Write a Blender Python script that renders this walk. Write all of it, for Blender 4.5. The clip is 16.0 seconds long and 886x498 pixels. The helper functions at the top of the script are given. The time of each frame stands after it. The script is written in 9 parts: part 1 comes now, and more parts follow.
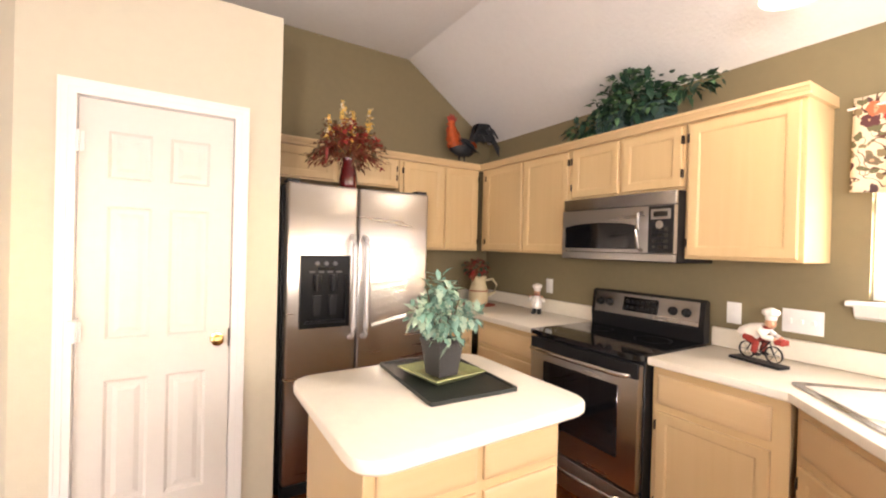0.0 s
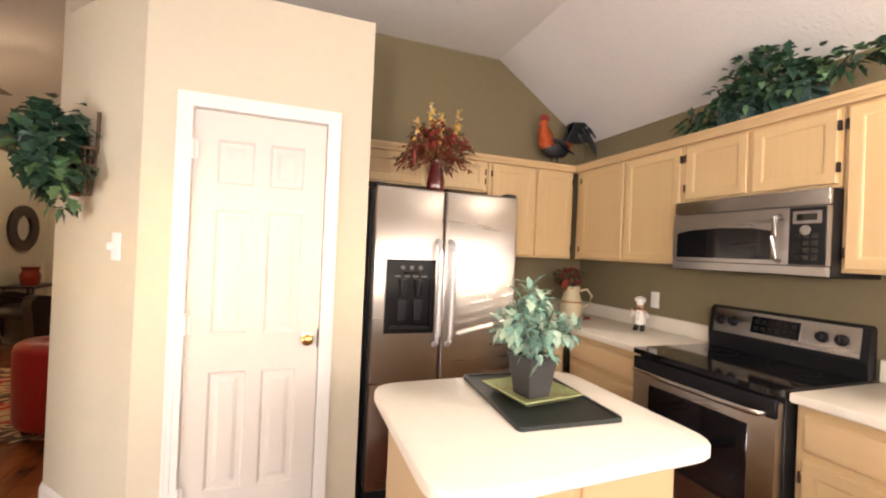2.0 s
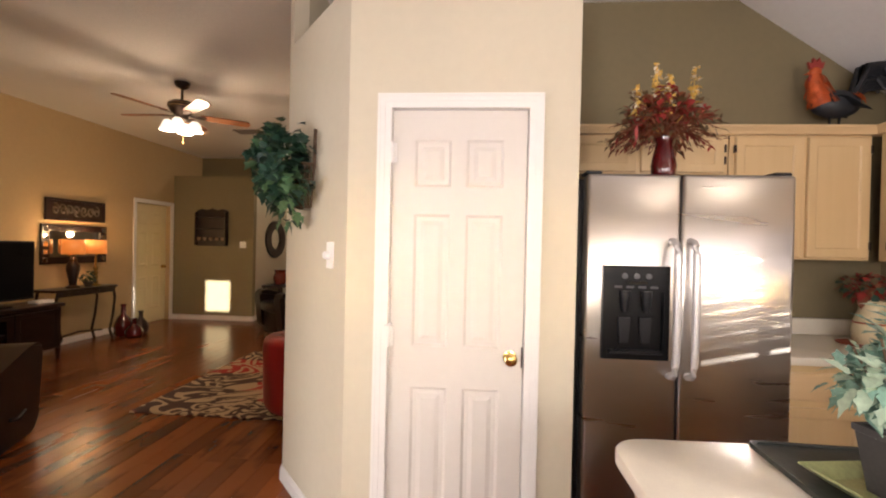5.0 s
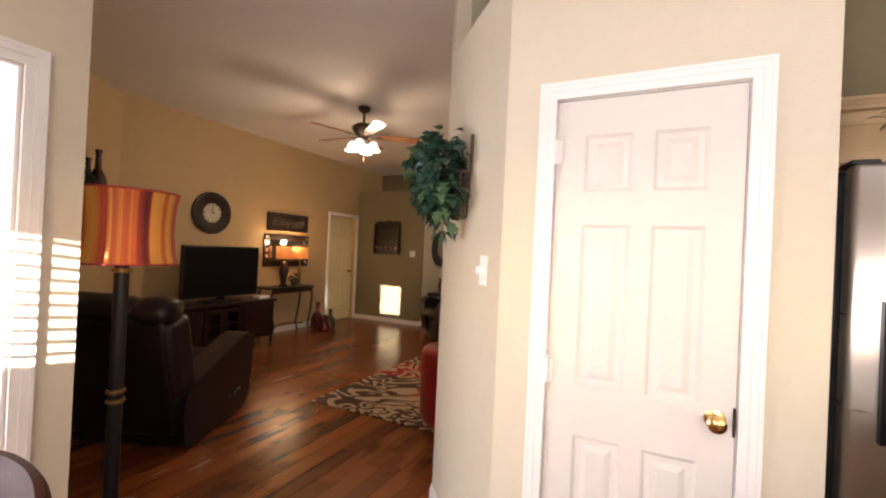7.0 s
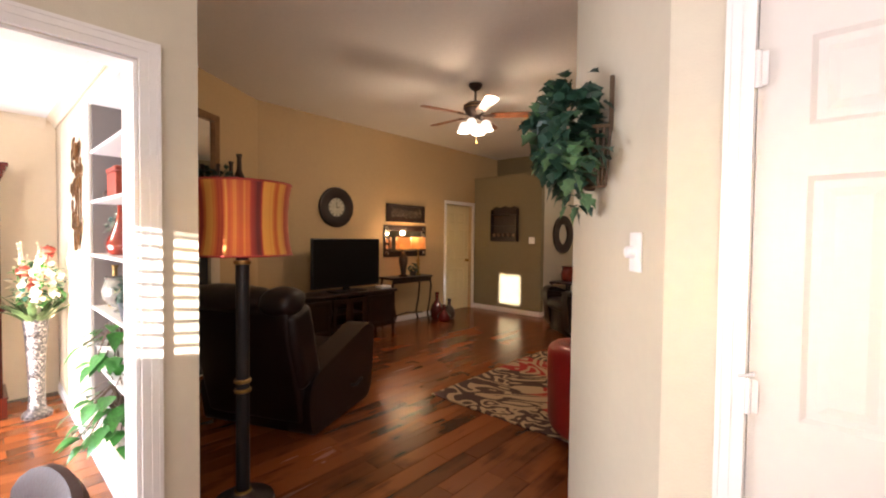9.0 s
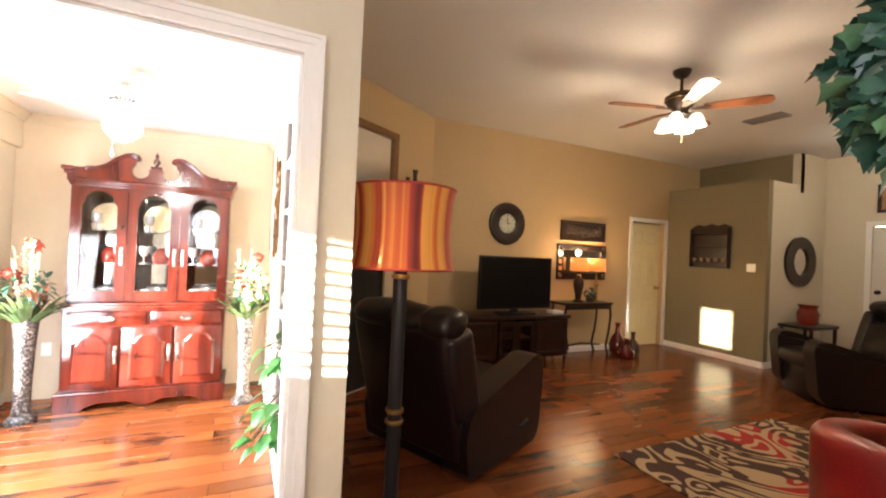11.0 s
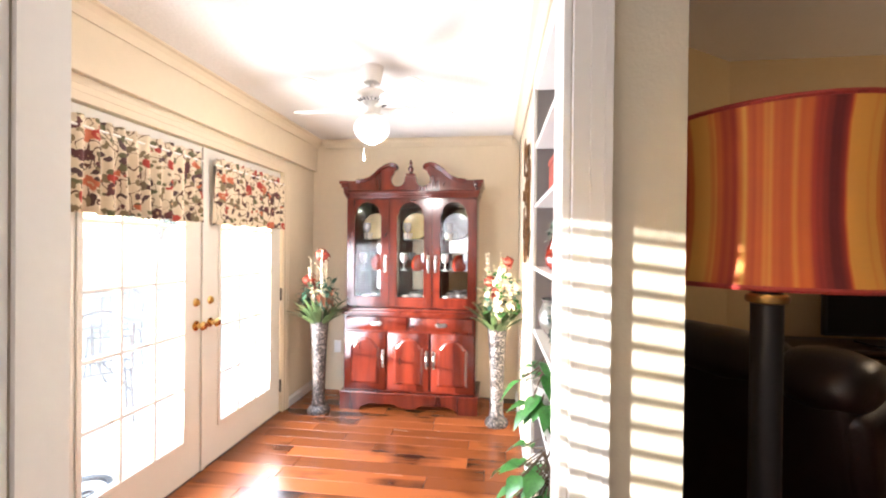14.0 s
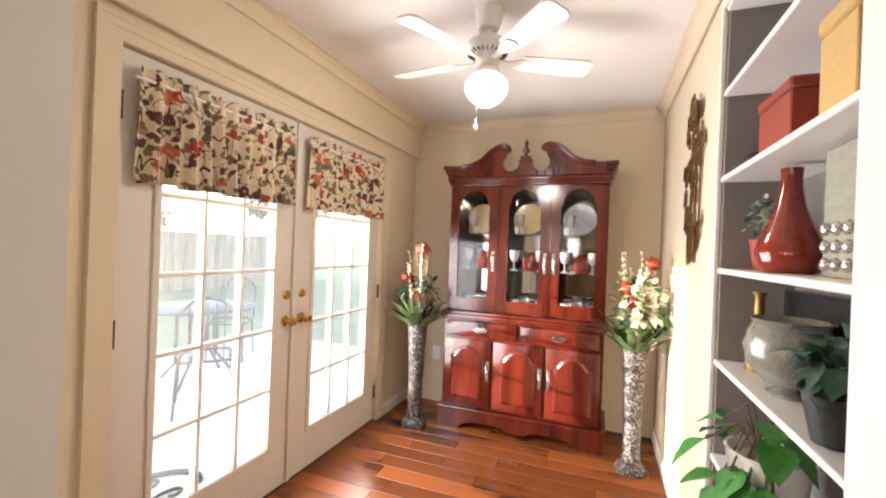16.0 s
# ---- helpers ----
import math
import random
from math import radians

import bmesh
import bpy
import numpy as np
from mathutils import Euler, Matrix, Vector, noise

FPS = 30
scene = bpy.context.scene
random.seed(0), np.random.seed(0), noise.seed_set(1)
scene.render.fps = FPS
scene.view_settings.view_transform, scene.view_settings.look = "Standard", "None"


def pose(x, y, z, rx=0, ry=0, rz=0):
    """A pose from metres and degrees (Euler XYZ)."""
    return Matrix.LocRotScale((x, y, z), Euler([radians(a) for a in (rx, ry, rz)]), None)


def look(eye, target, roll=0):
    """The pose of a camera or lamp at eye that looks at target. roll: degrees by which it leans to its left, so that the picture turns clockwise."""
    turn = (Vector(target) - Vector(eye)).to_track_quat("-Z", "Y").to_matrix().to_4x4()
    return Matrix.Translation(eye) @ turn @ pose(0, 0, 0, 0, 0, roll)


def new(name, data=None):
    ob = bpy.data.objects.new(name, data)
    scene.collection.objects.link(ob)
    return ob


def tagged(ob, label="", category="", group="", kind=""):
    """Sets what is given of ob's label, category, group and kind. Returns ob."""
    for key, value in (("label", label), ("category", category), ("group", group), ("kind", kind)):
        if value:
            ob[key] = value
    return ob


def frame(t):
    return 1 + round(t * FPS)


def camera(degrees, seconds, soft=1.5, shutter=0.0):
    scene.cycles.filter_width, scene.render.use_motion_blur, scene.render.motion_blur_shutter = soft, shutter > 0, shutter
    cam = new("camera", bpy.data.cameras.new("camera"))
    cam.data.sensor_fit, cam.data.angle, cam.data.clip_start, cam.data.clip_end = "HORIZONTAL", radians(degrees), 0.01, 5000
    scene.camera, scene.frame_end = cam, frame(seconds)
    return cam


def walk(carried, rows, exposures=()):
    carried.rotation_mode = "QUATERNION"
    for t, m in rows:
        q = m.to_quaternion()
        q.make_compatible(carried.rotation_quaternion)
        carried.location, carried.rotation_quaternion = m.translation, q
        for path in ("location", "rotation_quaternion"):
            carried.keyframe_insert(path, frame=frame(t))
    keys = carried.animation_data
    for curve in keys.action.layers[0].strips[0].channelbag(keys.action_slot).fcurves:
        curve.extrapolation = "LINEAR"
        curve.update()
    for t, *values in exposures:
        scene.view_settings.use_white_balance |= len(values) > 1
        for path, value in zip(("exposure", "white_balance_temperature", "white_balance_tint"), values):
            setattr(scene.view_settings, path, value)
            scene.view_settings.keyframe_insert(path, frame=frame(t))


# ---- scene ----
cam = camera(93.0, 16.0, soft=2.1)
PATH = [
    (0, (-0.678, 2.207, 1.431), (0.369, 3.911, 1.42), 1.5),
    (0.5, (-0.629, 2.257, 1.425), (0.298, 4.029, 1.413), 1.8),
    (1, (-0.612, 2.283, 1.418), (0.213, 4.104, 1.417), 2.1),
    (1.5, (-0.617, 2.307, 1.422), (0.122, 4.166, 1.427), 2.4),
    (2, (-0.622, 2.323, 1.419), (0.052, 4.206, 1.429), 2.5),
    (2.5, (-0.631, 2.351, 1.42), (-0.036, 4.26, 1.428), 2.2),
    (3, (-0.638, 2.398, 1.426), (-0.146, 4.337, 1.423), 1.8),
    (3.5, (-0.649, 2.481, 1.426), (-0.285, 4.448, 1.406), 1.4),
    (4, (-0.677, 2.578, 1.42), (-0.481, 4.568, 1.389), 1.4),
    (4.5, (-0.7, 2.642, 1.423), (-0.692, 4.642, 1.389), 1.3),
    (5, (-0.707, 2.691, 1.431), (-0.848, 4.686, 1.417), 1.3),
    (7.3, (-0.769, 2.971, 1.449), (-1.712, 4.735, 1.449), 2.3),
    (7.5, (-0.792, 2.992, 1.434), (-1.767, 4.738, 1.422), 1.9),
    (8, (-0.853, 3.065, 1.425), (-1.919, 4.756, 1.385), 1.7),
    (8.5, (-0.904, 3.167, 1.431), (-2.102, 4.767, 1.368), 1.2),
    (8.7, (-0.924, 3.193, 1.427), (-2.175, 4.752, 1.365), 1.0),
    (10.8, (-1.225, 3.475, 1.377), (-3.001, 4.395, 1.385), 1.7),
    (11, (-1.323, 3.496, 1.396), (-3.131, 4.351, 1.411), 2.6),
    (11.5, (-1.431, 3.513, 1.415), (-3.305, 4.212, 1.422), 3.4),
    (12, (-1.54, 3.547, 1.399), (-3.466, 4.085, 1.392), 3.1),
    (12.5, (-1.675, 3.584, 1.379), (-3.648, 3.913, 1.353), 2.0),
    (13, (-1.791, 3.577, 1.346), (-3.788, 3.678, 1.327), 0.9),
    (13.5, (-1.939, 3.587, 1.362), (-3.936, 3.479, 1.345), 0.4),
    (14, (-2.083, 3.519, 1.389), (-4.067, 3.271, 1.378), 0.6),
    (14.5, (-2.187, 3.455, 1.365), (-4.154, 3.094, 1.384), 1.0),
    (15, (-2.295, 3.399, 1.348), (-4.239, 2.93, 1.38), 1.6),
    (15.5, (-2.434, 3.362, 1.339), (-4.348, 2.78, 1.356), 2.0),
    (16, (-2.57, 3.326, 1.323), (-4.442, 2.621, 1.319), 2.2),
]
EXPOSURES = [(0, 4.7, 6350, 14), (3, 4.6, 6250, 14), (5, 4.35, 6100, 15), (7.5, 4.5, 5850, 17), (8.5, 4.5, 5800, 17), (11, 5.1, 5700, 10), (12.5, 4.85, 5350, 10), (13.5, 4.4, 5450, 10), (14.5, 4.05, 5800, 12), (16, 3.4, 6100, 12)]
walk(cam, [(t, look(eye, target, roll)) for t, eye, target, roll in PATH], EXPOSURES)

# ---- world, sun, large lights ----
SUN_AZ, SUN_EL = (0.62, -1.0), 6.2
world = bpy.data.worlds.new("world")
scene.world = world
world.use_nodes = True
wn = world.node_tree
sky = wn.nodes.new("ShaderNodeTexSky")
sky.sky_type = "NISHITA"
sky.sun_disc = False
sky.sun_elevation = radians(SUN_EL)
sky.sun_rotation = math.atan2(SUN_AZ[0], SUN_AZ[1])
wn.nodes["Background"].inputs[1].default_value = 0.15
wn.links.new(sky.outputs[0], wn.nodes["Background"].inputs[0])
sd = bpy.data.lights.new("sun", "SUN")
sd.energy, sd.angle, sd.color = 1.6, radians(0.35), (1.0, 0.90, 0.74)
sun = new("sun", sd)
_h = math.hypot(*SUN_AZ)
sun.matrix_world = look((0, 0, 20), (-SUN_AZ[0] / _h, -SUN_AZ[1] / _h, 20 - math.tan(radians(SUN_EL))))


def window_light(name, centre, facing, w, h, watts, color=(1.0, 0.97, 0.93)):
    """Area lamp at a window: stands in for its skylight, or fills from there."""
    d = bpy.data.lights.new(name, "AREA")
    d.shape, d.size, d.size_y, d.energy, d.color = "RECTANGLE", w, h, watts, color
    ob = new(name, d)
    ob.matrix_world = look(centre, [a + b for a, b in zip(centre, facing)])
    return ob


def bulb(name, place, watts, color, r=0.04):
    d = bpy.data.lights.new(name, "POINT")
    d.energy, d.color, d.shadow_soft_size = watts, color, r
    ob = new(name, d)
    ob.location = place
    return ob


DAY = (1.0, 0.89, 0.83)
# the nook lamp is turned aside to brighten the range wall cabinets
window_light("skylight_nook", (-1.37, 1.27, 1.52), (1, 0.85, 0.1), 0.42, 0.5, 2.7, DAY)
# two added fills at the unseen south wall brighten the kitchen
window_light("fill_kitchen_south", (0.21, 1.27, 1.57), (0, 1, 0.2), 0.5, 0.56, 0.8, DAY)
window_light("fill_kitchen_blind", (1.08, 1.27, 1.75), (-0.1, 1, 0.2), 0.9, 0.7, 0.8, DAY)
window_light("skylight_sink", (1.86, 2.28, 1.62), (-1, 0, -0.1), 1.0, 0.78, 0.8, DAY)
window_light("skylight_french_doors", (-4.4, 1.90, 0.86), (0, 1, -0.1), 1.55, 1.1, 5.4, (1.0, 0.95, 0.93))

# ---- materials ----
def material(name, color, rough=0.5, metal=0.0, vary=0.08, scale=6.0, bump=0.0, bump_scale=80.0, stretch=(1, 1, 1), spec=0.5, coat=0.0, random_tint=0.0):
    """A procedural surface: base colour with two scales of variation, fine relief, and a tint of its own for each piece."""
    m = bpy.data.materials.new(name)
    m.use_nodes = True
    nt = m.node_tree
    p = nt.nodes["Principled BSDF"]
    p.inputs["Metallic"].default_value = metal
    p.inputs["Specular IOR Level"].default_value = spec
    p.inputs["Coat Weight"].default_value = coat
    p.inputs["Coat Roughness"].default_value = 0.08
    tc = nt.nodes.new("ShaderNodeTexCoord")
    mp = nt.nodes.new("ShaderNodeMapping")
    mp.inputs["Scale"].default_value = stretch
    nt.links.new(tc.outputs["Object"], mp.inputs[0])
    n1 = nt.nodes.new("ShaderNodeTexNoise")
    n1.inputs["Scale"].default_value, n1.inputs["Detail"].default_value = scale, 6
    n2 = nt.nodes.new("ShaderNodeTexNoise")
    n2.inputs["Scale"].default_value, n2.inputs["Detail"].default_value = scale * 9, 4
    for n in (n1, n2):
        nt.links.new(mp.outputs[0], n.inputs["Vector"])
    add = nt.nodes.new("ShaderNodeMath")
    add.operation = "ADD"
    nt.links.new(n1.outputs[0], add.inputs[0])
    nt.links.new(n2.outputs[0], add.inputs[1])
    val = nt.nodes.new("ShaderNodeMapRange")
    val.inputs["From Min"].default_value, val.inputs["From Max"].default_value = 0.6, 1.4
    val.inputs["To Min"].default_value, val.inputs["To Max"].default_value = 1 - vary, 1 + vary
    nt.links.new(add.outputs[0], val.inputs[0])
    fac = val.outputs[0]
    if random_tint:
        oi = nt.nodes.new("ShaderNodeObjectInfo")
        rr = nt.nodes.new("ShaderNodeMapRange")
        rr.inputs["To Min"].default_value, rr.inputs["To Max"].default_value = 1 - random_tint, 1 + random_tint
        nt.links.new(oi.outputs["Random"], rr.inputs[0])
        mu = nt.nodes.new("ShaderNodeMath")
        mu.operation = "MULTIPLY"
        nt.links.new(fac, mu.inputs[0])
        nt.links.new(rr.outputs[0], mu.inputs[1])
        fac = mu.outputs[0]
    mix = nt.nodes.new("ShaderNodeVectorMath")
    mix.operation = "SCALE"
    mix.inputs[0].default_value = color[:3]
    nt.links.new(fac, mix.inputs["Scale"])
    nt.links.new(mix.outputs[0], p.inputs["Base Color"])
    rg = nt.nodes.new("ShaderNodeMapRange")
    rg.inputs["To Min"].default_value, rg.inputs["To Max"].default_value = max(0.02, rough * 0.8), min(1.0, rough * 1.2)
    nt.links.new(n1.outputs[0], rg.inputs[0])
    nt.links.new(rg.outputs[0], p.inputs["Roughness"])
    if bump:
        n3 = nt.nodes.new("ShaderNodeTexNoise")
        n3.inputs["Scale"].default_value, n3.inputs["Detail"].default_value = bump_scale, 3
        nt.links.new(mp.outputs[0], n3.inputs["Vector"])
        bp = nt.nodes.new("ShaderNodeBump")
        bp.inputs["Strength"].default_value, bp.inputs["Distance"].default_value = bump, 0.004
        nt.links.new(n3.outputs[0], bp.inputs["Height"])
        nt.links.new(bp.outputs[0], p.inputs["Normal"])
    return m


def wood(name, dark, light, rough=0.4, grain=(14, 1.2, 14), coat=0.0, tint=0.0, knots=0.5, island=False, spec=0.5):
    """Wood whose grain runs along the object's y unless grain says otherwise."""
    m = bpy.data.materials.new(name)
    m.use_nodes = True
    nt = m.node_tree
    p = nt.nodes["Principled BSDF"]
    p.inputs["Coat Weight"].default_value, p.inputs["Coat Roughness"].default_value = coat, 0.12
    p.inputs["Specular IOR Level"].default_value = spec
    tc = nt.nodes.new("ShaderNodeTexCoord")
    mp = nt.nodes.new("ShaderNodeMapping")
    mp.inputs["Scale"].default_value = grain
    oi = nt.nodes.new("ShaderNodeObjectInfo")
    rnd = oi.outputs["Random"]
    if island:
        rnd = nt.nodes.new("ShaderNodeNewGeometry").outputs["Random Per Island"]
    sh = nt.nodes.new("ShaderNodeVectorMath")
    sh.operation = "SCALE"
    sh.inputs[0].default_value = (37, 91, 13)
    nt.links.new(rnd, sh.inputs["Scale"])
    ad = nt.nodes.new("ShaderNodeVectorMath")
    nt.links.new(tc.outputs["Object"], ad.inputs[0])
    nt.links.new(sh.outputs[0], ad.inputs[1])
    nt.links.new(ad.outputs[0], mp.inputs[0])
    n1 = nt.nodes.new("ShaderNodeTexNoise")
    n1.inputs["Scale"].default_value, n1.inputs["Detail"].default_value, n1.inputs["Distortion"].default_value = 1.0, 8, 0.8
    nt.links.new(mp.outputs[0], n1.inputs["Vector"])
    n2 = nt.nodes.new("ShaderNodeTexNoise")
    n2.inputs["Scale"].default_value, n2.inputs["Detail"].default_value = 2.2, 3
    nt.links.new(ad.outputs[0], n2.inputs["Vector"])
    mm = nt.nodes.new("ShaderNodeMath")
    mm.operation = "MULTIPLY_ADD"
    mm.inputs[1].default_value = knots
    nt.links.new(n2.outputs[0], mm.inputs[0])
    nt.links.new(n1.outputs[0], mm.inputs[2])
    rm = nt.nodes.new("ShaderNodeValToRGB")
    rm.color_ramp.elements[0].position, rm.color_ramp.elements[0].color = 0.36 + knots * 0.3, (*dark, 1)
    rm.color_ramp.elements[1].position, rm.color_ramp.elements[1].color = 0.68 + knots * 0.5, (*light, 1)
    nt.links.new(mm.outputs[0], rm.inputs[0])
    out = rm.outputs[0]
    if tint:
        rr = nt.nodes.new("ShaderNodeMapRange")
        rr.inputs["To Min"].default_value, rr.inputs["To Max"].default_value = 1 - tint, 1 + tint
        nt.links.new(rnd, rr.inputs[0])
        mu = nt.nodes.new("ShaderNodeVectorMath")
        mu.operation = "SCALE"
        nt.links.new(out, mu.inputs[0])
        nt.links.new(rr.outputs[0], mu.inputs["Scale"])
        out = mu.outputs[0]
    nt.links.new(out, p.inputs["Base Color"])
    rg = nt.nodes.new("ShaderNodeMapRange")
    rg.inputs["To Min"].default_value, rg.inputs["To Max"].default_value = rough * 0.75, min(1, rough * 1.25)
    nt.links.new(n1.outputs[0], rg.inputs[0])
    nt.links.new(rg.outputs[0], p.inputs["Roughness"])
    bp = nt.nodes.new("ShaderNodeBump")
    bp.inputs["Strength"].default_value, bp.inputs["Distance"].default_value = 0.12, 0.002
    nt.links.new(n1.outputs[0], bp.inputs["Height"])
    nt.links.new(bp.outputs[0], p.inputs["Normal"])
    return m


def glow(name, color, strength, base=(0.8, 0.8, 0.8)):
    m = bpy.data.materials.new(name)
    m.use_nodes = True
    p = m.node_tree.nodes["Principled BSDF"]
    p.inputs["Base Color"].default_value = (*base, 1)
    p.inputs["Emission Color"].default_value = (*color, 1)
    p.inputs["Emission Strength"].default_value = strength
    p.inputs["Roughness"].default_value = 0.3
    return m


def clear_glass(name, tint=(1, 1, 1), rough=0.0, gloss=0.12, veil=0.0):
    """Thin pane: mostly clear, with a mirror gloss that grows at grazing angles."""
    m = bpy.data.materials.new(name)
    m.use_nodes = True
    nt = m.node_tree
    nt.nodes.remove(nt.nodes["Principled BSDF"])
    tr = nt.nodes.new("ShaderNodeBsdfTransparent")
    tr.inputs[0].default_value = (*tint, 1)
    gl = nt.nodes.new("ShaderNodeBsdfGlossy")
    gl.inputs["Roughness"].default_value = rough
    lw = nt.nodes.new("ShaderNodeLayerWeight")
    lw.inputs[0].default_value = 0.5
    pw = nt.nodes.new("ShaderNodeMath")
    pw.operation = "POWER"
    pw.inputs[1].default_value = 4.0
    nt.links.new(lw.outputs["Facing"], pw.inputs[0])
    ga = nt.nodes.new("ShaderNodeMath")
    ga.operation = "MULTIPLY_ADD"
    ga.inputs[1].default_value, ga.inputs[2].default_value = 0.5, gloss * 0.25
    nt.links.new(pw.outputs[0], ga.inputs[0])
    mx = nt.nodes.new("ShaderNodeMixShader")
    nt.links.new(ga.outputs[0], mx.inputs[0])
    nt.links.new(tr.outputs[0], mx.inputs[1])
    nt.links.new(gl.outputs[0], mx.inputs[2])
    out = mx.outputs[0]
    if veil:
        # added bluish translucent veil imitates glare haze over the view outside
        du = nt.nodes.new("ShaderNodeBsdfTranslucent")
        du.inputs[0].default_value = (0.80, 0.85, 1.0, 1)
        n = nt.nodes.new("ShaderNodeTexNoise")
        n.inputs["Scale"].default_value, n.inputs["Detail"].default_value = 5.0, 4
        r = nt.nodes.new("ShaderNodeMapRange")
        r.inputs["From Min"].default_value, r.inputs["From Max"].default_value = 0.3, 0.7
        r.inputs["To Min"].default_value, r.inputs["To Max"].default_value = veil * 0.75, veil * 1.25
        nt.links.new(n.outputs[0], r.inputs[0])
        m2 = nt.nodes.new("ShaderNodeMixShader")
        nt.links.new(r.outputs[0], m2.inputs[0])
        nt.links.new(out, m2.inputs[1])
        nt.links.new(du.outputs[0], m2.inputs[2])
        out = m2.outputs[0]
    nt.links.new(out, nt.nodes["Material Output"].inputs[0])
    return m


def striped_shade(name):
    """Lampshade cloth with upright stripes of red, orange and gold, lit from inside."""
    m = bpy.data.materials.new(name)
    m.use_nodes = True
    nt = m.node_tree
    p = nt.nodes["Principled BSDF"]
    tc = nt.nodes.new("ShaderNodeTexCoord")
    sx = nt.nodes.new("ShaderNodeSeparateXYZ")
    nt.links.new(tc.outputs["Object"], sx.inputs[0])
    at = nt.nodes.new("ShaderNodeMath")
    at.operation = "ARCTAN2"
    nt.links.new(sx.outputs[1], at.inputs[0])
    nt.links.new(sx.outputs[0], at.inputs[1])
    cb = nt.nodes.new("ShaderNodeTexNoise")
    cb.noise_dimensions = "1D"
    cb.inputs["Scale"].default_value, cb.inputs["Detail"].default_value = 3.3, 3
    nt.links.new(at.outputs[0], cb.inputs["W"])
    rm = nt.nodes.new("ShaderNodeValToRGB")
    cr = rm.color_ramp
    cr.elements[0].position, cr.elements[0].color = 0.33, (0.09, 0.006, 0.005, 1)
    cr.elements[1].position, cr.elements[1].color = 0.58, (0.52, 0.24, 0.035, 1)
    e = cr.elements.new(0.43)
    e.color = (0.27, 0.022, 0.010, 1)
    e = cr.elements.new(0.51)
    e.color = (0.44, 0.10, 0.014, 1)
    nt.links.new(cb.outputs[0], rm.inputs[0])
    nt.links.new(rm.outputs[0], p.inputs["Base Color"])
    nt.links.new(rm.outputs[0], p.inputs["Emission Color"])
    p.inputs["Emission Strength"].default_value = 0.0034
    p.inputs["Roughness"].default_value = 0.7
    return m


